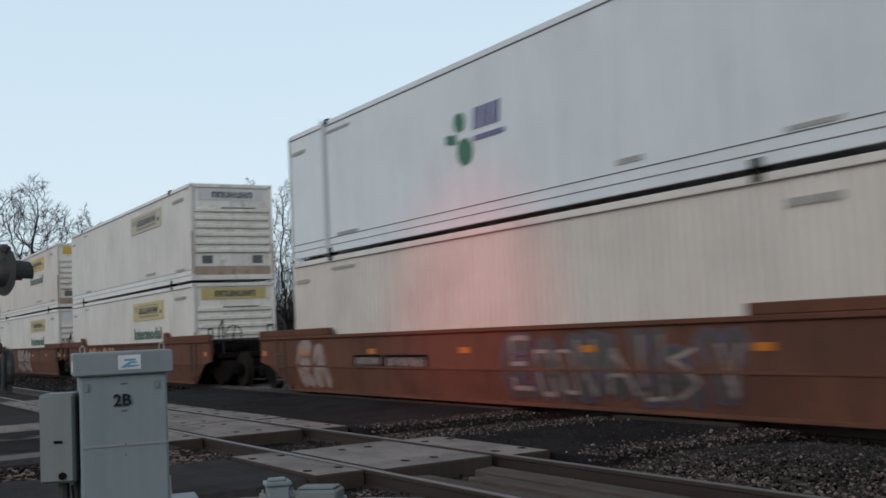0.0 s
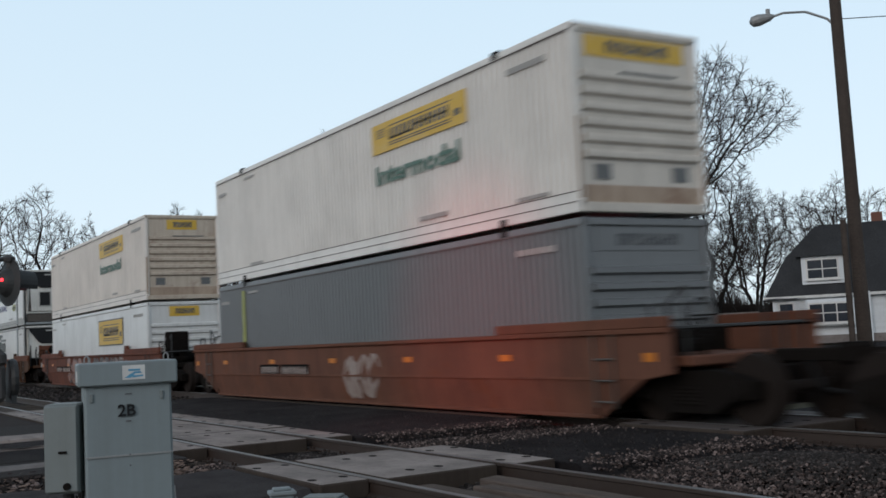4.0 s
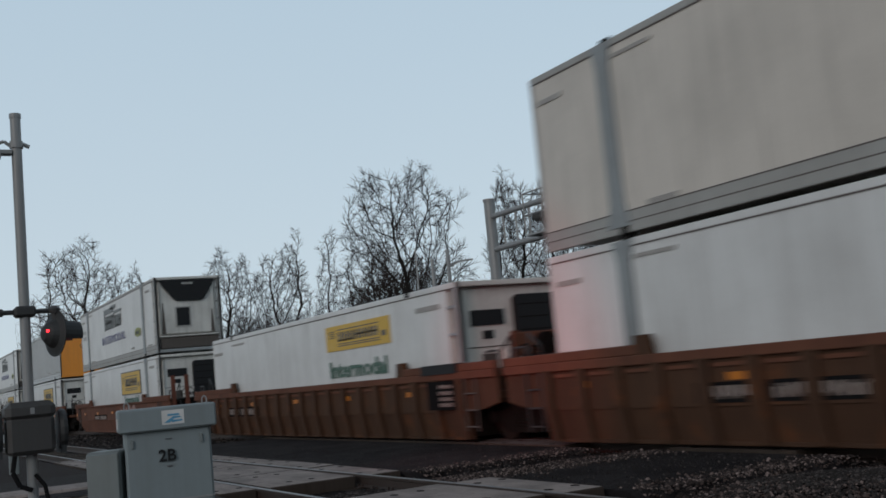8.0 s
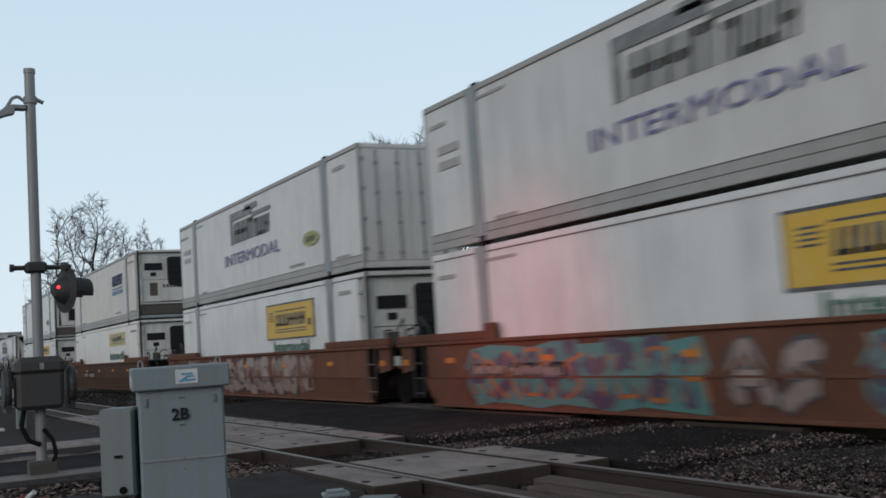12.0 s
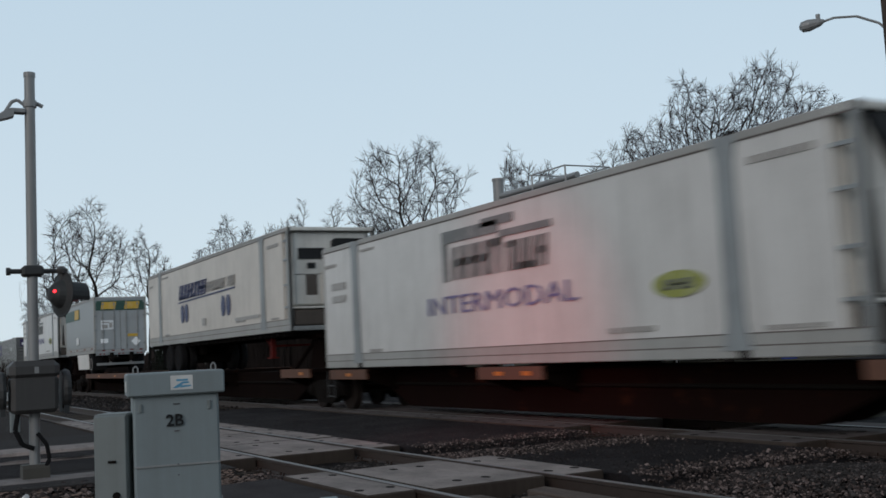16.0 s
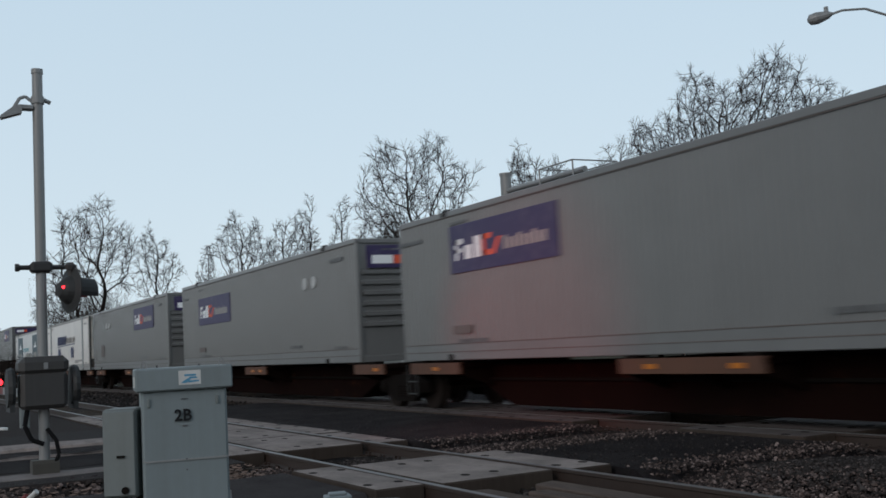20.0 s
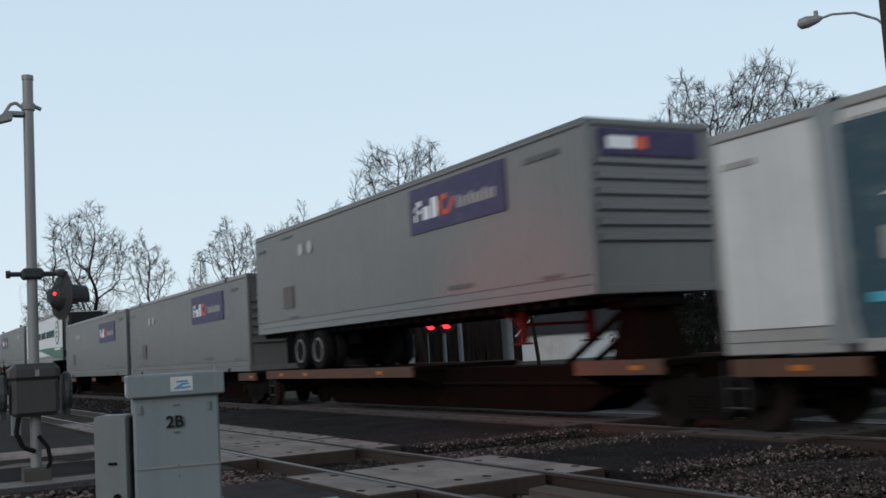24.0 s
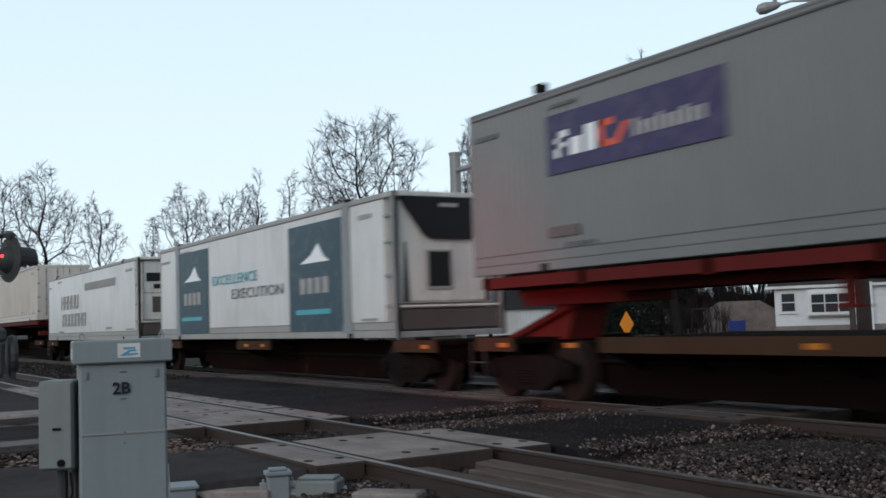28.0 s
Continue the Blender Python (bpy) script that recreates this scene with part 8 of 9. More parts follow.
def street_lamp():
    t = thing("street_lamp", "wooden utility pole with a cobra-head street lamp", "street lamp", pose(-15.2, 19.85, 0))
    part("pole", made(lambda bm: [rod(bm, (0.06, 0, -0.4), (0, 0, 8.75), 0.165, 14, 0.125)]), "pole_wood", t)
    part("arm", made(tube, [(0.05, 0, 7.75), (-0.15, -0.12, 8.05), (-0.5, -0.40, 8.28), (-0.85, -0.72, 8.32), (-1.05, -0.9, 8.26)], 0.028, 8), "galv", t)
    part("lamp_head", made(lambda bm: [lathe(bm, [(0.03, 0), (0.09, 0.1), (0.14, 0.35), (0.12, 0.5), (0.03, 0.56)], (-1.0, -0.86, 8.28), (-0.72, -0.65, -0.16), 12), rod(bm, (-1.1, -0.95, 8.3), (-1.1, -0.95, 8.45), 0.05, 8)]), "galv", t, "grey cobra lamp head")
    part("wire", made(tube, [(0.05, 0, 8.0), (4.0, 1.5, 7.3), (9.0, 3.5, 7.0)], 0.012, 4), "rubber", t)


# ---- houses and vehicles beyond the train ----
def window(parent, x, z, w, h, y, panes=2):
    f = part("window", boxes((x - 0.07, x + w + 0.07, y - 0.05, y + 0.05, z - 0.07, z + h + 0.07)), "white_clean", parent)
    for i in range(panes):
        for j in range(2):
            a = x + i * w / panes
            part("pane", boxes((a + 0.03, a + w / panes - 0.03, y - 0.06, y, z + j * h / 2 + 0.03, z + (j + 1) * h / 2 - 0.03)), "window_glass", f)
    part("sill", boxes((x - 0.12, x + w + 0.12, y - 0.12, y, z - 0.12, z - 0.06)), "white_clean", f)


def house():
    m = pose(-41.65, 46.85, -0.1, 0, 0, 38)
    t = thing("house", "white house with a steep dark gambrel roof and dormer", "house", m)
    # local x to the right in the view, -y faces the tracks
    W, Dp, E = 9.0, 8.5, 2.75
    part("foundation", boxes((-0.1, W + 0.1, -0.1, Dp, 0, 0.45)), "concrete_old", t)
    w = part("wall", boxes((0, W, 0, Dp, 0.45, E)), "siding", t)
    for i in range(14):
        part("siding_board", boxes((0.0, W, -0.02, 0.0, 0.5 + 0.16 * i, 0.5 + 0.16 * i + 0.145)), "siding", w)
    part("roof", made(lambda bm: [prism(bm, [(-0.4, E - 0.1), (0.9, 4.9), (2.6, 6.55), (W - 2.6, 6.55), (W - 0.9, 4.9), (W + 0.4, E - 0.1)], "y", -0.35, Dp + 0.3)]), "shingle", t, "dark steep shingle roof")
    part("eave_trim", boxes((-0.45, W + 0.45, -0.4, -0.3, E - 0.2, E - 0.05)), "white_clean", t)
    d = part("dormer", boxes((1.7, 4.0, -0.42, 1.0, 3.3, 4.9)), "siding", t)
    part("dormer_roof", made(lambda bm: prism(bm, [(1.45, 4.85), (4.25, 4.85), (3.9, 5.2), (1.8, 5.2)], "y", -0.7, 1.5)), "shingle", d)
    window(d, 2.0, 3.6, 1.6, 1.05, -0.45)
    window(t, 0.35, 1.25, 0.75, 1.05, -0.03, 1)
    bay = part("bay", boxes((1.75, 4.3, -0.45, 0.0, 0.95, 2.45)), "siding", t)
    window(bay, 1.95, 1.15, 2.15, 1.05, -0.47, 3)
    window(t, 6.0, 1.2, 0.9, 1.15, -0.03, 1)
    window(t, 7.5, 1.2, 0.9, 1.15, -0.03, 1)
    part("porch_post", boxes((4.9, 5.15, -0.6, -0.35, 0, E)), "siding", t)
    part("chimney", boxes((5.6, 6.2, 2.5, 3.1, 5.5, 7.3)), "brick", t)
    g = thing("utility_pole", "dark wooden utility pole near the house", "pole", pose(-37.0, 47.5, 0))
    part("pole", made(rod, (0, 0, -0.3), (0, 0, 6.5), 0.16, 10), "pole_wood", g)


def garage():
    t = thing("garage", "low white garage with a wide dark grey roof", "garage", pose(-80.5, 51.5, 0.2, 0, 0, 55))
    part("wall", boxes((0, 9.2, 0, 7, -0.5, 2.0)), "siding", t)
    part("roof", made(lambda bm: prism(bm, [(-0.4, 1.9), (4.6 - 2.2, 4.75), (4.6 + 4.0, 4.75), (9.6, 1.9)], "y", -0.4, 7.4)), "shingle", t, "dark grey roof")
    part("gable_trim", made(tube, [(-0.5, -0.45, 1.85), (2.4, -0.45, 4.75)], 0.08, 5), "white_clean", t)
    part("door", boxes((1.2, 4.2, -0.05, 0.0, -0.4, 1.7)), "white_clean", t)
    part("wall_wing", boxes((9.2, 16.5, 1.0, 6.5, -0.5, 1.75)), "siding", t)
    part("wing_roof", made(lambda bm: prism(bm, [(9.2, 1.7), (9.2, 2.6), (16.3, 2.6), (16.9, 1.7)], "y", 0.7, 6.8)), "shingle", t)
    part("downpipe", made(rod, (9.25, -0.1, -0.3), (9.25, -0.1, 1.9), 0.07, 6), "dark_paint", t)


def pickup(x, y, rz, label):
    t = thing("pickup_truck", label, "vehicle", pose(x, y, -0.05, 0, 0, rz))
    part("body", made(lambda bm: [prism(bm, [(-2.6, 0.5), (2.6, 0.5), (2.6, 0.95), (2.4, 1.1), (1.1, 1.15), (0.35, 1.75), (-1.0, 1.78), (-1.25, 1.15), (-2.6, 1.12)], "y", -0.9, 0.9)]), "car_white", t)
    part("side_window", made(lambda bm: [prism(bm, [(0.95, 1.18), (0.32, 1.68), (-0.9, 1.7), (-1.1, 1.18)], "y", -0.91, 0.91)]), "window_glass", t)
    part("windscreen", made(lambda bm: prism(bm, [(1.12, 1.16), (0.4, 1.74), (0.36, 1.74), (1.02, 1.16)], "y", -0.78, 0.78)), "window_glass", t)
    for wx in (-1.6, 1.65):
        for s in (-1, 1):
            w = part("wheel", made(lambda bm: lathe(bm, [(0.1, -0.1), (0.36, -0.1), (0.38, 0), (0.36, 0.1), (0.1, 0.1)], (wx, s * 0.82, 0.38), (0, 1, 0), 16)), "rubber", t)
            part("rim", made(lambda bm: lathe(bm, [(0.05, 0.0), (0.2, 0.0), (0.2, 0.03)], (wx, s * 0.91, 0.38), (0, s, 0), 12)), "hub", w)
    part("bumper", boxes((2.55, 2.72, -0.88, 0.88, 0.5, 0.72), (-2.72, -2.55, -0.88, 0.88, 0.5, 0.72)), "galv", t)
    for s in (-1, 1):
        part("headlight", made(lambda bm: lathe(bm, [(0.12, 0), (0.11, 0.04), (0.04, 0.06)], (2.58, s * 0.68, 0.92), (1, 0, 0), 12)), "hub", t)


def lamp_shed():
    t = thing("lamp_shed", "small grey shed with a lit white lamp on its wall", "shed", pose(-67.6, 32.6, -0.2, 0, 0, 62))
    part("wall", boxes((-1.35, 1.35, 0.0, 2.2, -0.2, 2.62)), "box_dark", t)
    part("roof", made(lambda bm: prism(bm, [(-1.5, 2.6), (1.5, 2.6), (1.5, 2.68), (-1.5, 2.74)], "y", -0.15, 2.4)), "shingle", t)
    part("band", boxes((-1.4, 1.4, -0.03, 0.0, 1.02, 1.3)), "dark_paint", t, "dark level rail across the wall")
    part("post", boxes((-0.12, 0.1, -0.05, 0.0, -0.2, 2.6)), "post", t)
    f = part("lamp", made(lambda bm: rod(bm, (0.0, -0.05, 2.13), (0.0, -0.3, 2.13), 0.06, 8)), "dark_paint", t)
    part("lens", made(lambda bm: lathe(bm, [(0.13, 0.0), (0.15, 0.05), (0.06, 0.12)], (0.0, -0.3, 2.13), (0.1, -1, 0), 12)), "white_glow", f, "lit white lens")


def sign():
    t = thing("warning_sign", "orange diamond road-work sign on a low stand", "road sign", pose(-31.8, 27.4, 0, 0, 0, -8))
    part("face", made(lambda bm: prism(bm, [(0, 0.45), (0.5, 0.95), (0, 1.45), (-0.5, 0.95)], "y", -0.01, 0.01)), "sign_orange", t)
    part("stand", made(lambda bm: [rod(bm, (0, 0.02, -0.1), (0, 0.02, 1.3), 0.025, 6), rod(bm, (-0.6, 0, -0.15), (0.6, 0, -0.05), 0.02, 6), rod(bm, (0, -0.6, -0.12), (0, 0.6, -0.1), 0.02, 6)]), "galv", t)


def yard():
    t = thing("bin", "blue plastic bin in the yard", "bin", pose(-43.0, 45.2, -0.2))
    part("tub", made(lambda bm: prism(bm, [(-0.3, 0), (0.3, 0), (0.36, 0.9), (-0.36, 0.9)], "y", -0.3, 0.3)), "blue_bin", t)
    part("lid", boxes((-0.38, 0.38, -0.33, 0.33, 0.9, 0.96)), "blue_bin", t)
    s = thing("yard_swing", "dark metal frame standing in the yard", "frame", pose(-45.6, 45.0, -0.2))
    part("frame", made(lambda bm: [rod(bm, (-0.9, 0, 0), (-0.7, 0, 1.7), 0.04, 6), rod(bm, (0.9, 0, 0), (0.7, 0, 1.7), 0.04, 6), rod(bm, (-0.7, 0, 1.7), (0.7, 0, 1.7), 0.04, 6)]), "dark_paint", s)
    bm = bmesh.new()
    prism(bm, [(-2.2, 0), (2.2, 0), (2.2, 1.5), (1.2, 2.1), (-1.2, 2.1), (-2.2, 1.5)], "y", -1.5, 1.5)
    solid("shed", bm, "concrete_old", "low weathered yard shed", "shed", m=pose(-47.5, 50.2, -0.2, 0, 0, 44))


# ---- trees ----
def bare_tree(x, y, height, width, seed, stems=1, lean=0.0, fork=0.3, skew=0.0, fine=1.0):
    """A leafless tree: limbs grow from the trunk towards points spread through an uneven crown, thicken as they join, and end in fine twigs."""
    r = np.random.default_rng(seed)
    rx = width * 0.5
    low = height * (fork if width > 0.35 * height else fork * 1.2)
    mid, rz = (height + low) / 2, (height - low) / 2
    lump = r.uniform(0, 6.3, 4)
    count = int(np.clip(28 * width * height * fine, 700, 5200))
    q = r.normal(size=(count * 3, 3))
    q /= np.linalg.norm(q, axis=1)[:, None]
    q *= (r.uniform(0, 1, len(q)) ** 0.3)[:, None]
    a = np.arctan2(q[:, 2], q[:, 0])
    k = 0.86 + 0.16 * np.sin(2 * a + lump[0]) + 0.13 * np.sin(3 * a + lump[1]) + 0.12 * np.sin(7 * a + lump[2])
    goal = np.stack([q[:, 0] * rx * k + lean * height * 0.5, q[:, 1] * rx * k * 0.65, mid + q[:, 2] * rz * k + skew * q[:, 0] * rx], 1)
    goal = goal[goal[:, 2] > low * 0.9][:count]
    step = 0.0195 * (height + width) / fine ** 0.4
    pos, par = [], []
    for s in range(stems):
        p = np.array((r.uniform(-0.5, 0.5) * (stems > 1), r.uniform(-0.4, 0.4) * (stems > 1), -0.3))
        d = np.array((lean + r.uniform(-0.25, 0.25) * (stems > 1), 0.0, 1.0))
        last = -1
        while p[2] < low * r.uniform(0.85, 1.0):
            pos.append(p)
            par.append(last)
            last = len(pos) - 1
            d = d + np.array((r.uniform(-0.09, 0.09), r.uniform(-0.09, 0.09), 0.05))
            p = p + d / np.linalg.norm(d) * step
    near = np.full(len(goal), 1e9)
    who = np.zeros(len(goal), int)
    fresh = 0
    born = {}
    for _ in range(130):
        P = np.array(pos)
        for i in range(fresh, len(P)):
            dist = np.linalg.norm(goal - P[i], axis=1)
            m = dist < near
            near[m], who[m] = dist[m], i
        fresh = len(P)
        keep = near > step * 1.5
        goal, near, who = goal[keep], near[keep], who[keep]
        if not len(goal):
            break
        for i in np.unique(who):
            d = ((goal[who == i] - P[i]) / near[who == i][:, None]).sum(0)
            d = d / (np.linalg.norm(d) + 1e-6) + r.uniform(-0.42, 0.42, 3) + np.array((0, 0, 0.02))
            if par[i] >= 0:
                back = P[i] - P[par[i]]
                d = d + 0.5 * back / (np.linalg.norm(back) + 1e-6)
            q = P[i] + d / np.linalg.norm(d) * step
            if any(np.linalg.norm(q - c) < 0.55 * step for c in born.get(i, ())):
                near[who == i] = 0
                continue
            born.setdefault(i, []).append(q)
            pos.append(q)
            par.append(int(i))
    n = len(pos)
    kids = [0] * n
    load = [0.0] * n
    tip = (0.0125 if fine > 1 else 0.0165) + 0.00025 * height
    for i in range(n - 1, -1, -1):
        if not kids[i]:
            load[i] = tip ** 2.15
        if par[i] >= 0:
            kids[par[i]] += 1
            load[par[i]] += load[i]
    rad = [v ** (1 / 2.15) for v in load]
    limit = height * (0.042 if fine > 1 else 0.032) / math.sqrt(stems) / max(rad)
    rad = [max(tip, v * limit) if limit < 1 else v for v in rad]
    limbs, twigs = ([], []), ([], [])

    def seg(store, p, q, a, b, sides):
        v, f = store
        p, q = Vector(p), Vector(q)
        d = q - p
        s = d.orthogonal().normalized()
        u = d.cross(s).normalized()
        k = len(v)
        for c, w in ((p, a), (q, b)):
            for i in range(sides):
                g = 2 * math.pi * i / sides
                e = c + w * (math.cos(g) * s + math.sin(g) * u)
                v.append((e.x, e.y, e.z))
        for i in range(sides):
            f.append((k + i, k + (i + 1) % sides, k + sides + (i + 1) % sides, k + sides + i))

    for i in range(n):
        if par[i] < 0:
            continue
        w = rad[i]
        thick = w > 0.04
        seg(limbs if thick else twigs, pos[par[i]], pos[i], min(rad[par[i]], w * 1.25), w, 7 if w > 0.1 else 5 if thick else 3)
        if w < 0.036:
            way = pos[i] - pos[par[i]]
            way = way / (np.linalg.norm(way) + 1e-6)
            for _ in range(3 if not kids[i] else 2):
                d = way * 0.8 + r.normal(size=3) * 0.55 + np.array((0, 0, 0.05))
                d = d / np.linalg.norm(d)
                a1 = pos[i] + d * step * r.uniform(0.6, 1.2)
                seg(twigs, pos[i], a1, tip * 0.7, tip * 0.5, 3)
                for _ in range(4):
                    e = d + r.normal(size=3) * 0.42
                    seg(twigs, pos[i] + (a1 - pos[i]) * r.uniform(0.4, 1.0), a1 + e / np.linalg.norm(e) * step * r.uniform(0.6, 1.2), tip * 0.5, tip * 0.3, 3)
    reach = sorted(v[2] for v in twigs[0])[int(len(twigs[0]) * 0.996)]
    wide = max(0.3, sorted(abs(v[0]) for v in twigs[0])[int(len(twigs[0]) * 0.985)])
    sx, sz = width / 2 / wide, height / reach
    for store in (limbs, twigs):
        store[0][:] = [(a * (1 + (sx - 1) * min(1.0, max(0.0, c / height * 3))), b * sx, c * sz) for a, b, c in store[0]]
    t = thing("tree", "bare winter tree with dark trunk and fine twigs", "tree", pose(x, y, -0.2, 0, 0, math.degrees(math.atan2(-x, y))), group="bare trees beyond the tracks")
    for name, (v, f), mat in (("trunk", limbs, "bark"), ("crown", twigs, "twig")):
        if not v:
            continue
        me = bpy.data.meshes.new(name)
        me.from_pydata(v, [], f)
        me.materials.append(M[mat])
        part(name, me, mat, t)


def thicket(x0, y0, x1, y1, height, count, seed):
    """Dense upright brush as one mass."""
    r = random.Random(seed)
    v, f = [], []
    for _ in range(count):
        k = r.random()
        p = Vector((x0 + (x1 - x0) * k + r.uniform(-2, 2), y0 + (y1 - y0) * k + r.uniform(-2, 2), -0.3))
        h = height * r.uniform(0.45, 1.0)
        d = Vector((r.uniform(-0.2, 0.2), r.uniform(-0.2, 0.2), 1)).normalized()
        stack = [(p, d, h * 0.4, 0.04, 0)]
        while stack:
            p, d, ln, rad, lev = stack.pop()
            q = p + d * ln
            s = d.orthogonal().normalized()
            u = d.cross(s)
            b = len(v)
            for c, w in ((p, rad), (q, rad * 0.6)):
                for g in (0, 2.1, 4.2):
                    e = c + w * (math.cos(g) * s + math.sin(g) * u)
                    v.append((e.x, e.y, e.z))
            f += [(b, b + 1, b + 4, b + 3), (b + 1, b + 2, b + 5, b + 4), (b + 2, b, b + 3, b + 5)]
            if lev < 4:
                for _ in range(2 if lev else 3):
                    nd = (d + Vector((r.uniform(-1, 1), r.uniform(-1, 1), r.uniform(-0.1, 0.8))) * 0.55).normalized()
                    stack.append((q, nd, ln * r.uniform(0.55, 0.8), rad * 0.62, lev + 1))
    me = bpy.data.meshes.new("thicket")
    me.from_pydata(v, [], f)
    me.materials.append(M["twig"])
    tagged(new("thicket", me), "dense bare brush and saplings", "brush", kind="stuff")


def evergreen(x, y, height, width, seed):
    r = random.Random(seed)
    t = thing("evergreen_tree", "dark dense evergreen tree", "tree", pose(x, y, -0.2))
    part("trunk", made(rod, (0, 0, 0), (0, 0, height * 0.9), 0.18, 8, 0.04), "bark", t)
    v, f = [], []
    for _ in range(15000):
        k = r.random() ** 0.75
        z = height * (0.04 + 0.96 * (1 - k))
        a = r.uniform(0, 2 * math.pi)
        rad = width / 2 * min(1.0, 0.25 + k * 1.4) * (0.8 + 0.16 * math.sin(2.3 * z + seed) + 0.2 * math.sin(3 * a + 1.3 * z)) * r.uniform(0.3, 1.05)
        c = Vector((rad * math.cos(a), rad * math.sin(a), z))
        s = r.uniform(0.06, 0.16)
        b = len(v)
        for _ in range(3):
            e = c + Vector((r.uniform(-s, s), r.uniform(-s, s), r.uniform(-s, s * 0.5)))
            v.append((e.x, e.y, e.z))
        f.append((b, b + 1, b + 2))
    me = bpy.data.meshes.new("crown")
    me.from_pydata(v, [], f)
    me.materials.append(M["needle"])
    part("crown", me, "needle", t)


def at(px60, d):
    """A place d metres away in the direction of a plan point."""
    k = d / math.hypot(*px60)
    return px60[0] * k, px60[1] * k


# banks of brush: bearings from the y axis in degrees, distance, height, stems
BRUSH = [(-74.0, -63.0, 108, 7.2, 5200), (-63.0, -56.0, 104, 8.0, 4200), (-57.0, -48.5, 128, 7.5, 4200), (-50.0, -45.5, 104, 7.0, 2600), (-45.5, -39.0, 106, 6.0, 2600)]


def build_trees():
    rows = [(-86.8, 14.6, 14.6, 8.0, 1, 3, 0.0), (-89.7, 20.6, 13.0, 4.0, 3, 1, 0), (-77.2, 21.0, 9.8, 2.3, 4, 1, 0.1),
            (-87.7, 27.7, 13.8, 5.4, 5, 2, 0), (-86.6, 31.2, 13.7, 4.8, 6, 1, 0), (-84.0, 32.4, 14.9, 2.2, 7, 1, 0), (-83.2, 34.4, 14.6, 2.8, 8, 1, 0.05),
            (-86.4, 39.5, 13.5, 5.6, 20, 2, 0), (-85.4, 41.6, 13.7, 4.6, 21, 1, 0), (-63.8, 33.4, 15.9, 9.4, 9, 2, -0.05), (-64.5, 40.2, 15.8, 4.2, 10, 1, 0.1),
            (-61.7, 40.8, 14.6, 4.4, 11, 1, 0), (-85.1, 59.3, 17.8, 6.7, 12, 1, 0.0), (-82.2, 63.7, 20.0, 5.7, 22, 1, 0), (-79.8, 66.1, 22.3, 5.9, 14, 1, -0.05),
            (-45.0, 42.6, 16.8, 12.8, 13, 1, 0.03), (-51.4, 52.5, 13.0, 7.4, 23, 2, 0), (-84.0, 60.6, 15.9, 9.1, 25, 3, 0),
            (-53.0, 79.0, 14.0, 9.0, 15, 1, 0), (-68.0, 86.5, 15.0, 8.0, 17, 1, 0), (-76.0, 38.0, 11.0, 8.0, 16, 2, 0), (-92.0, 45.0, 12.0, 9.0, 18, 2, 0), (-73.5, 60.5, 11.5, 7.0, 31, 2, 0), (-68.8, 63.8, 12.5, 9.5, 32, 2, 0), (-66.2, 72.0, 13.5, 9.0, 33, 2, 0), (-62.8, 67.5, 10.5, 8.0, 34, 3, 0), (-61.0, 75.5, 12.0, 9.0, 35, 2, 0), (-149.6, 10.5, 7.0, 9.0, 19, 2, 0)]
    for x, y, h, w, s, st, ln in rows:
        bare_tree(x, y, h, w, 100 + s, st, ln, skew=0.12 if w > 10.5 else 0.0, fine=2.8 if w > 12 else 1.0)
    for a, b, h, n, s in (((-57.8, 16.5), (-55.0, 23.8), 8.2, 300, 1), ((-54.5, 25.0), (-51.0, 31.5), 10.0, 420, 2), ((-50.5, 32.5), (-46.5, 38.0), 11.5, 420, 3), ((-43.4, 41.4), (-42.6, 42.2), 2.4, 60, 4), ((-59.8, 4.5), (-58.5, 13.3), 2.6, 160, 5), ((-59.35, 8.6), (-58.95, 11.0), 7.5, 130, 6)):
        thicket(*at(a, 108 if s in (2, 3) else 66 if s == 4 else 90), *at(b, 108 if s in (2, 3) else 64 if s == 4 else 86), h, n, s)
    v, f = [], []
    r = random.Random(55)
    for a0, a1, d, h, count in BRUSH:
        for _ in range(count):
            a = radians(r.uniform(a0, a1))
            k = d + r.uniform(-3, 6)
            x, y = k * math.sin(a), k * math.cos(a)
            g = h * (0.55 + 0.3 * noise.noise((math.degrees(a) * 0.6, 0, d)) + 0.35 * r.random() ** 2)
            w, lean = r.uniform(0.02, 0.05), r.uniform(-0.14, 0.14) * g
            z = -0.4 if r.random() < 0.6 else r.uniform(0, g * 0.6)
            b = len(v)
            v += [(x - w * math.cos(a), y + w * math.sin(a), z), (x + w * math.cos(a), y - w * math.sin(a), z), (x + lean, y + r.uniform(-0.4, 0.4), g)]
            f.append((b, b + 1, b + 2))
    me = bpy.data.meshes.new("brush_bank")
    me.from_pydata(v, [], f)
    me.materials.append(M["twig"])
    tagged(new("brush_bank", me), "dense dark bank of winter brush behind the tracks", "brush", kind="stuff")
    v, f = [], []
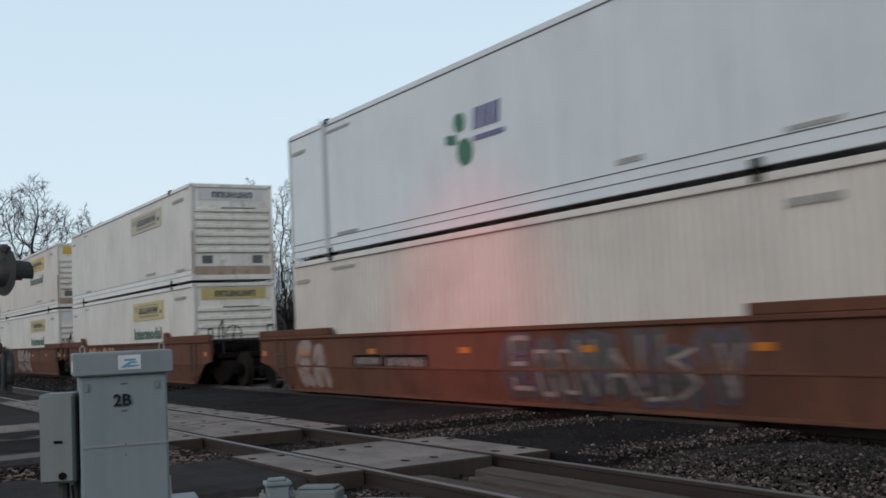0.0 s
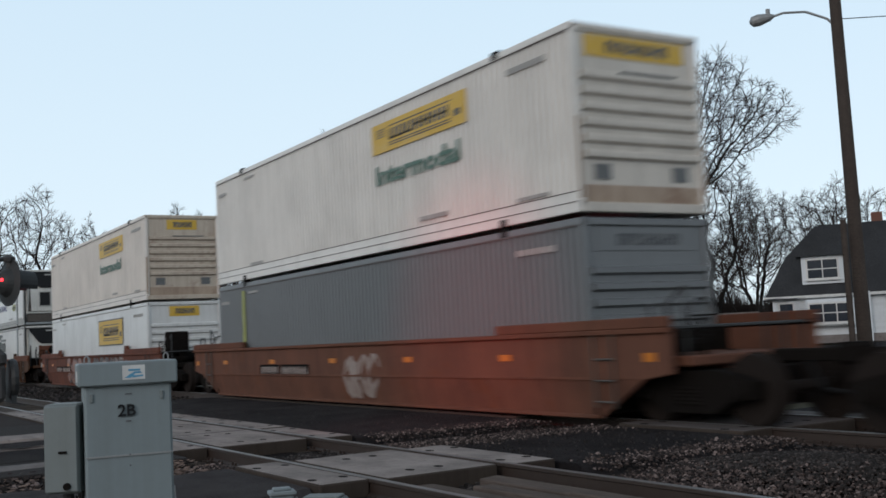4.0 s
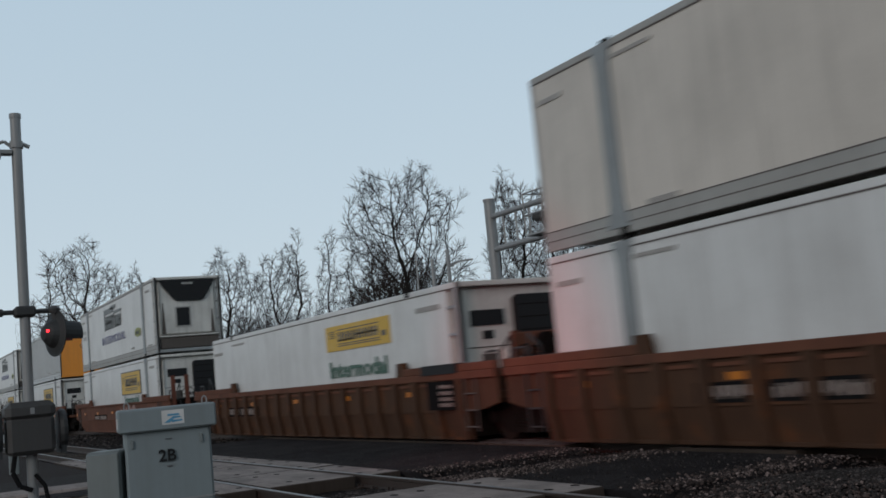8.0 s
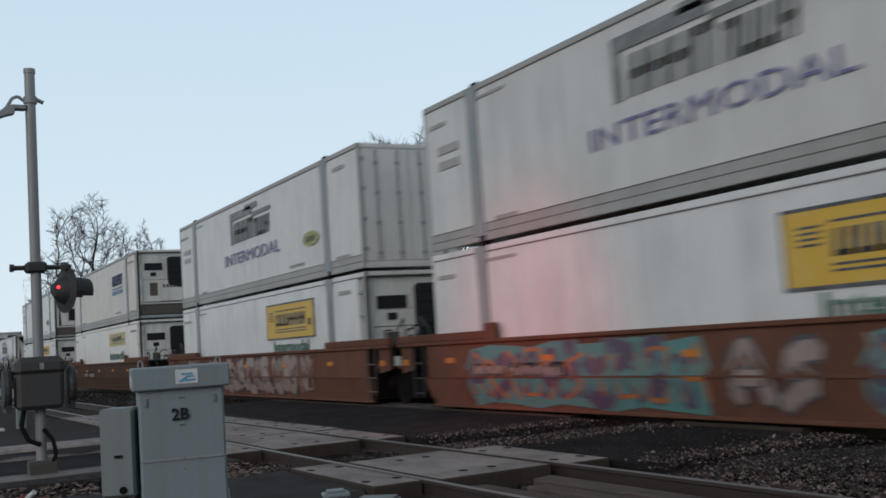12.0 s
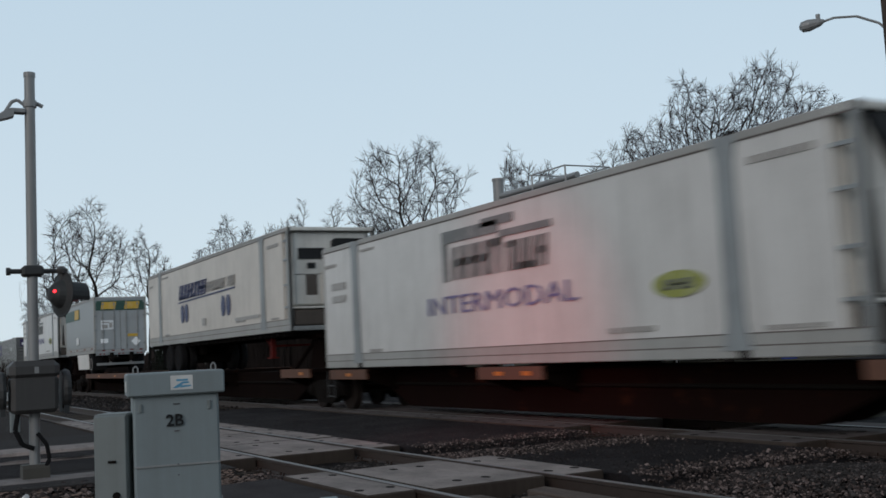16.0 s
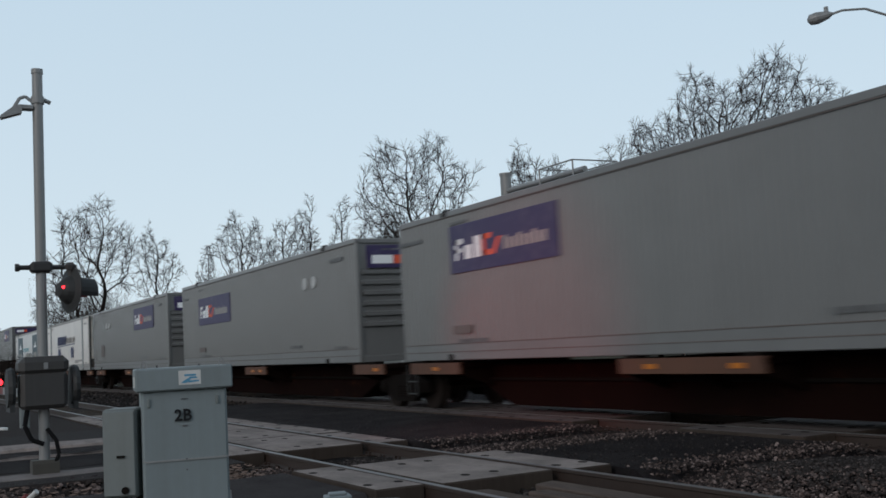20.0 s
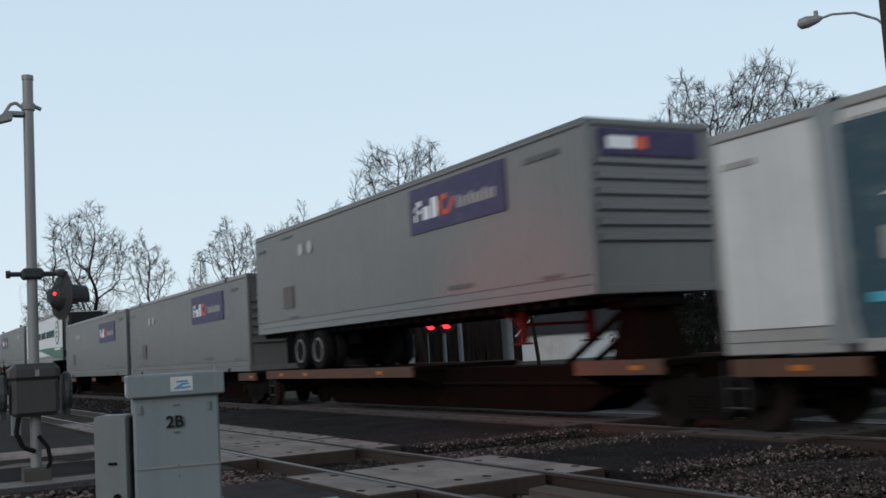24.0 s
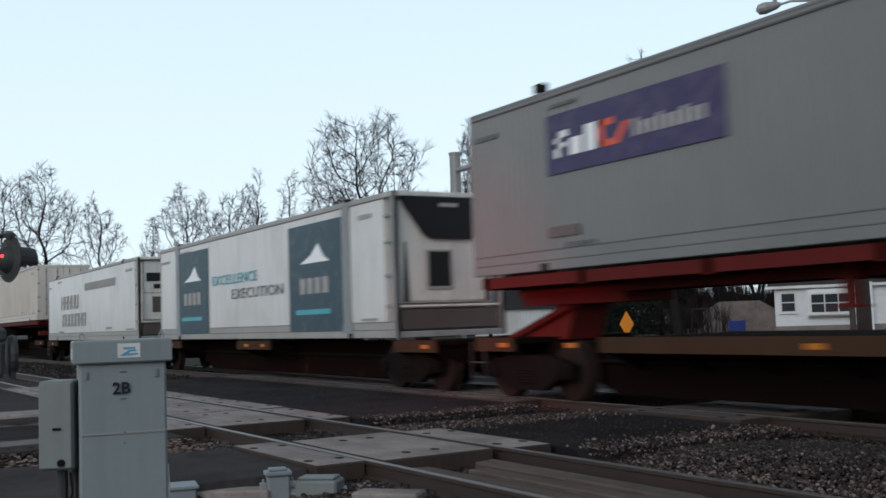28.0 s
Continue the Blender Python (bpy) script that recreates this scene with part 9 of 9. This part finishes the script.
    r = random.Random(77)
    for i in range(5200):
        a, d = r.uniform(0.35, 3.35), r.uniform(165, 200)
        x, y, h = -d * math.sin(a), d * math.cos(a) * -1, 3.2 + 1.6 * noise.noise((a * 9, 0, 0)) + 0.9 * noise.noise((a * 31, 2, 0))
        z, w, g = h * r.random() ** 0.6, r.uniform(0.5, 1.5), r.uniform(0, 6.3)
        k = len(v)
        v += [(x - w * math.cos(g), y - w * math.sin(g), z - 1.2), (x + w * math.cos(g), y + w * math.sin(g), z - 1.3), (x + r.uniform(-w, w) * 0.6, y, z + r.uniform(0.2, 1.2))]
        f.append((k, k + 1, k + 2))
    me = bpy.data.meshes.new("far_woods")
    me.from_pydata(v, [], f)
    me.materials.append(M["twig"])
    tagged(new("far_woods", me), "low dark line of distant winter woods", "woods", kind="stuff")
    evergreen(*at((-45.4, 39.1), 66), 7.0, 5.6, 3)
    evergreen(*at((-46.3, 38.2), 69), 5.0, 4.6, 4)
    evergreen(*at((-58.3, 14.2), 120), 7.4, 3.4, 5)
    evergreen(*at((-44.2, 40.6), 70), 5.4, 5.2, 6)


cabinet()
crossing_mast()
kerbs()
shoulder()
guard_posts()
stake_thing()
switch_gear()
planks()
cantilever()
street_lamp()
house()
garage()
pickup(-62.5, 57.5, 150, "white pickup truck parked by the houses")
lamp_shed()
sign()
yard()
build_trees()


def motions():
    for ob, x, y, z in ROLLING:
        walk(ob, [(t, pose(x + run(t), y, z)) for t in (0, 4, 8, 12, 16, 20, 24, 28)])
    # the wheels roll without slipping; each row turns them by less than a quarter
    turns = [(k / 30, math.degrees(run(k / 30) / 0.457) % 360) for k in range(841)]
    first = {}
    for ob, a in AXLES:
        if a not in first:
            walk(ob, [(t, pose(a, 0, 0.457, 0, g, 0)) for t, g in turns])
            first[a] = ob.animation_data
        else:
            # alike axles in alike bogies turn together: they share the keyed roll
            ob.rotation_mode = "QUATERNION"
            keys = ob.animation_data_create()
            keys.action = first[a].action
            keys.action_slot = first[a].action_slot


motions()
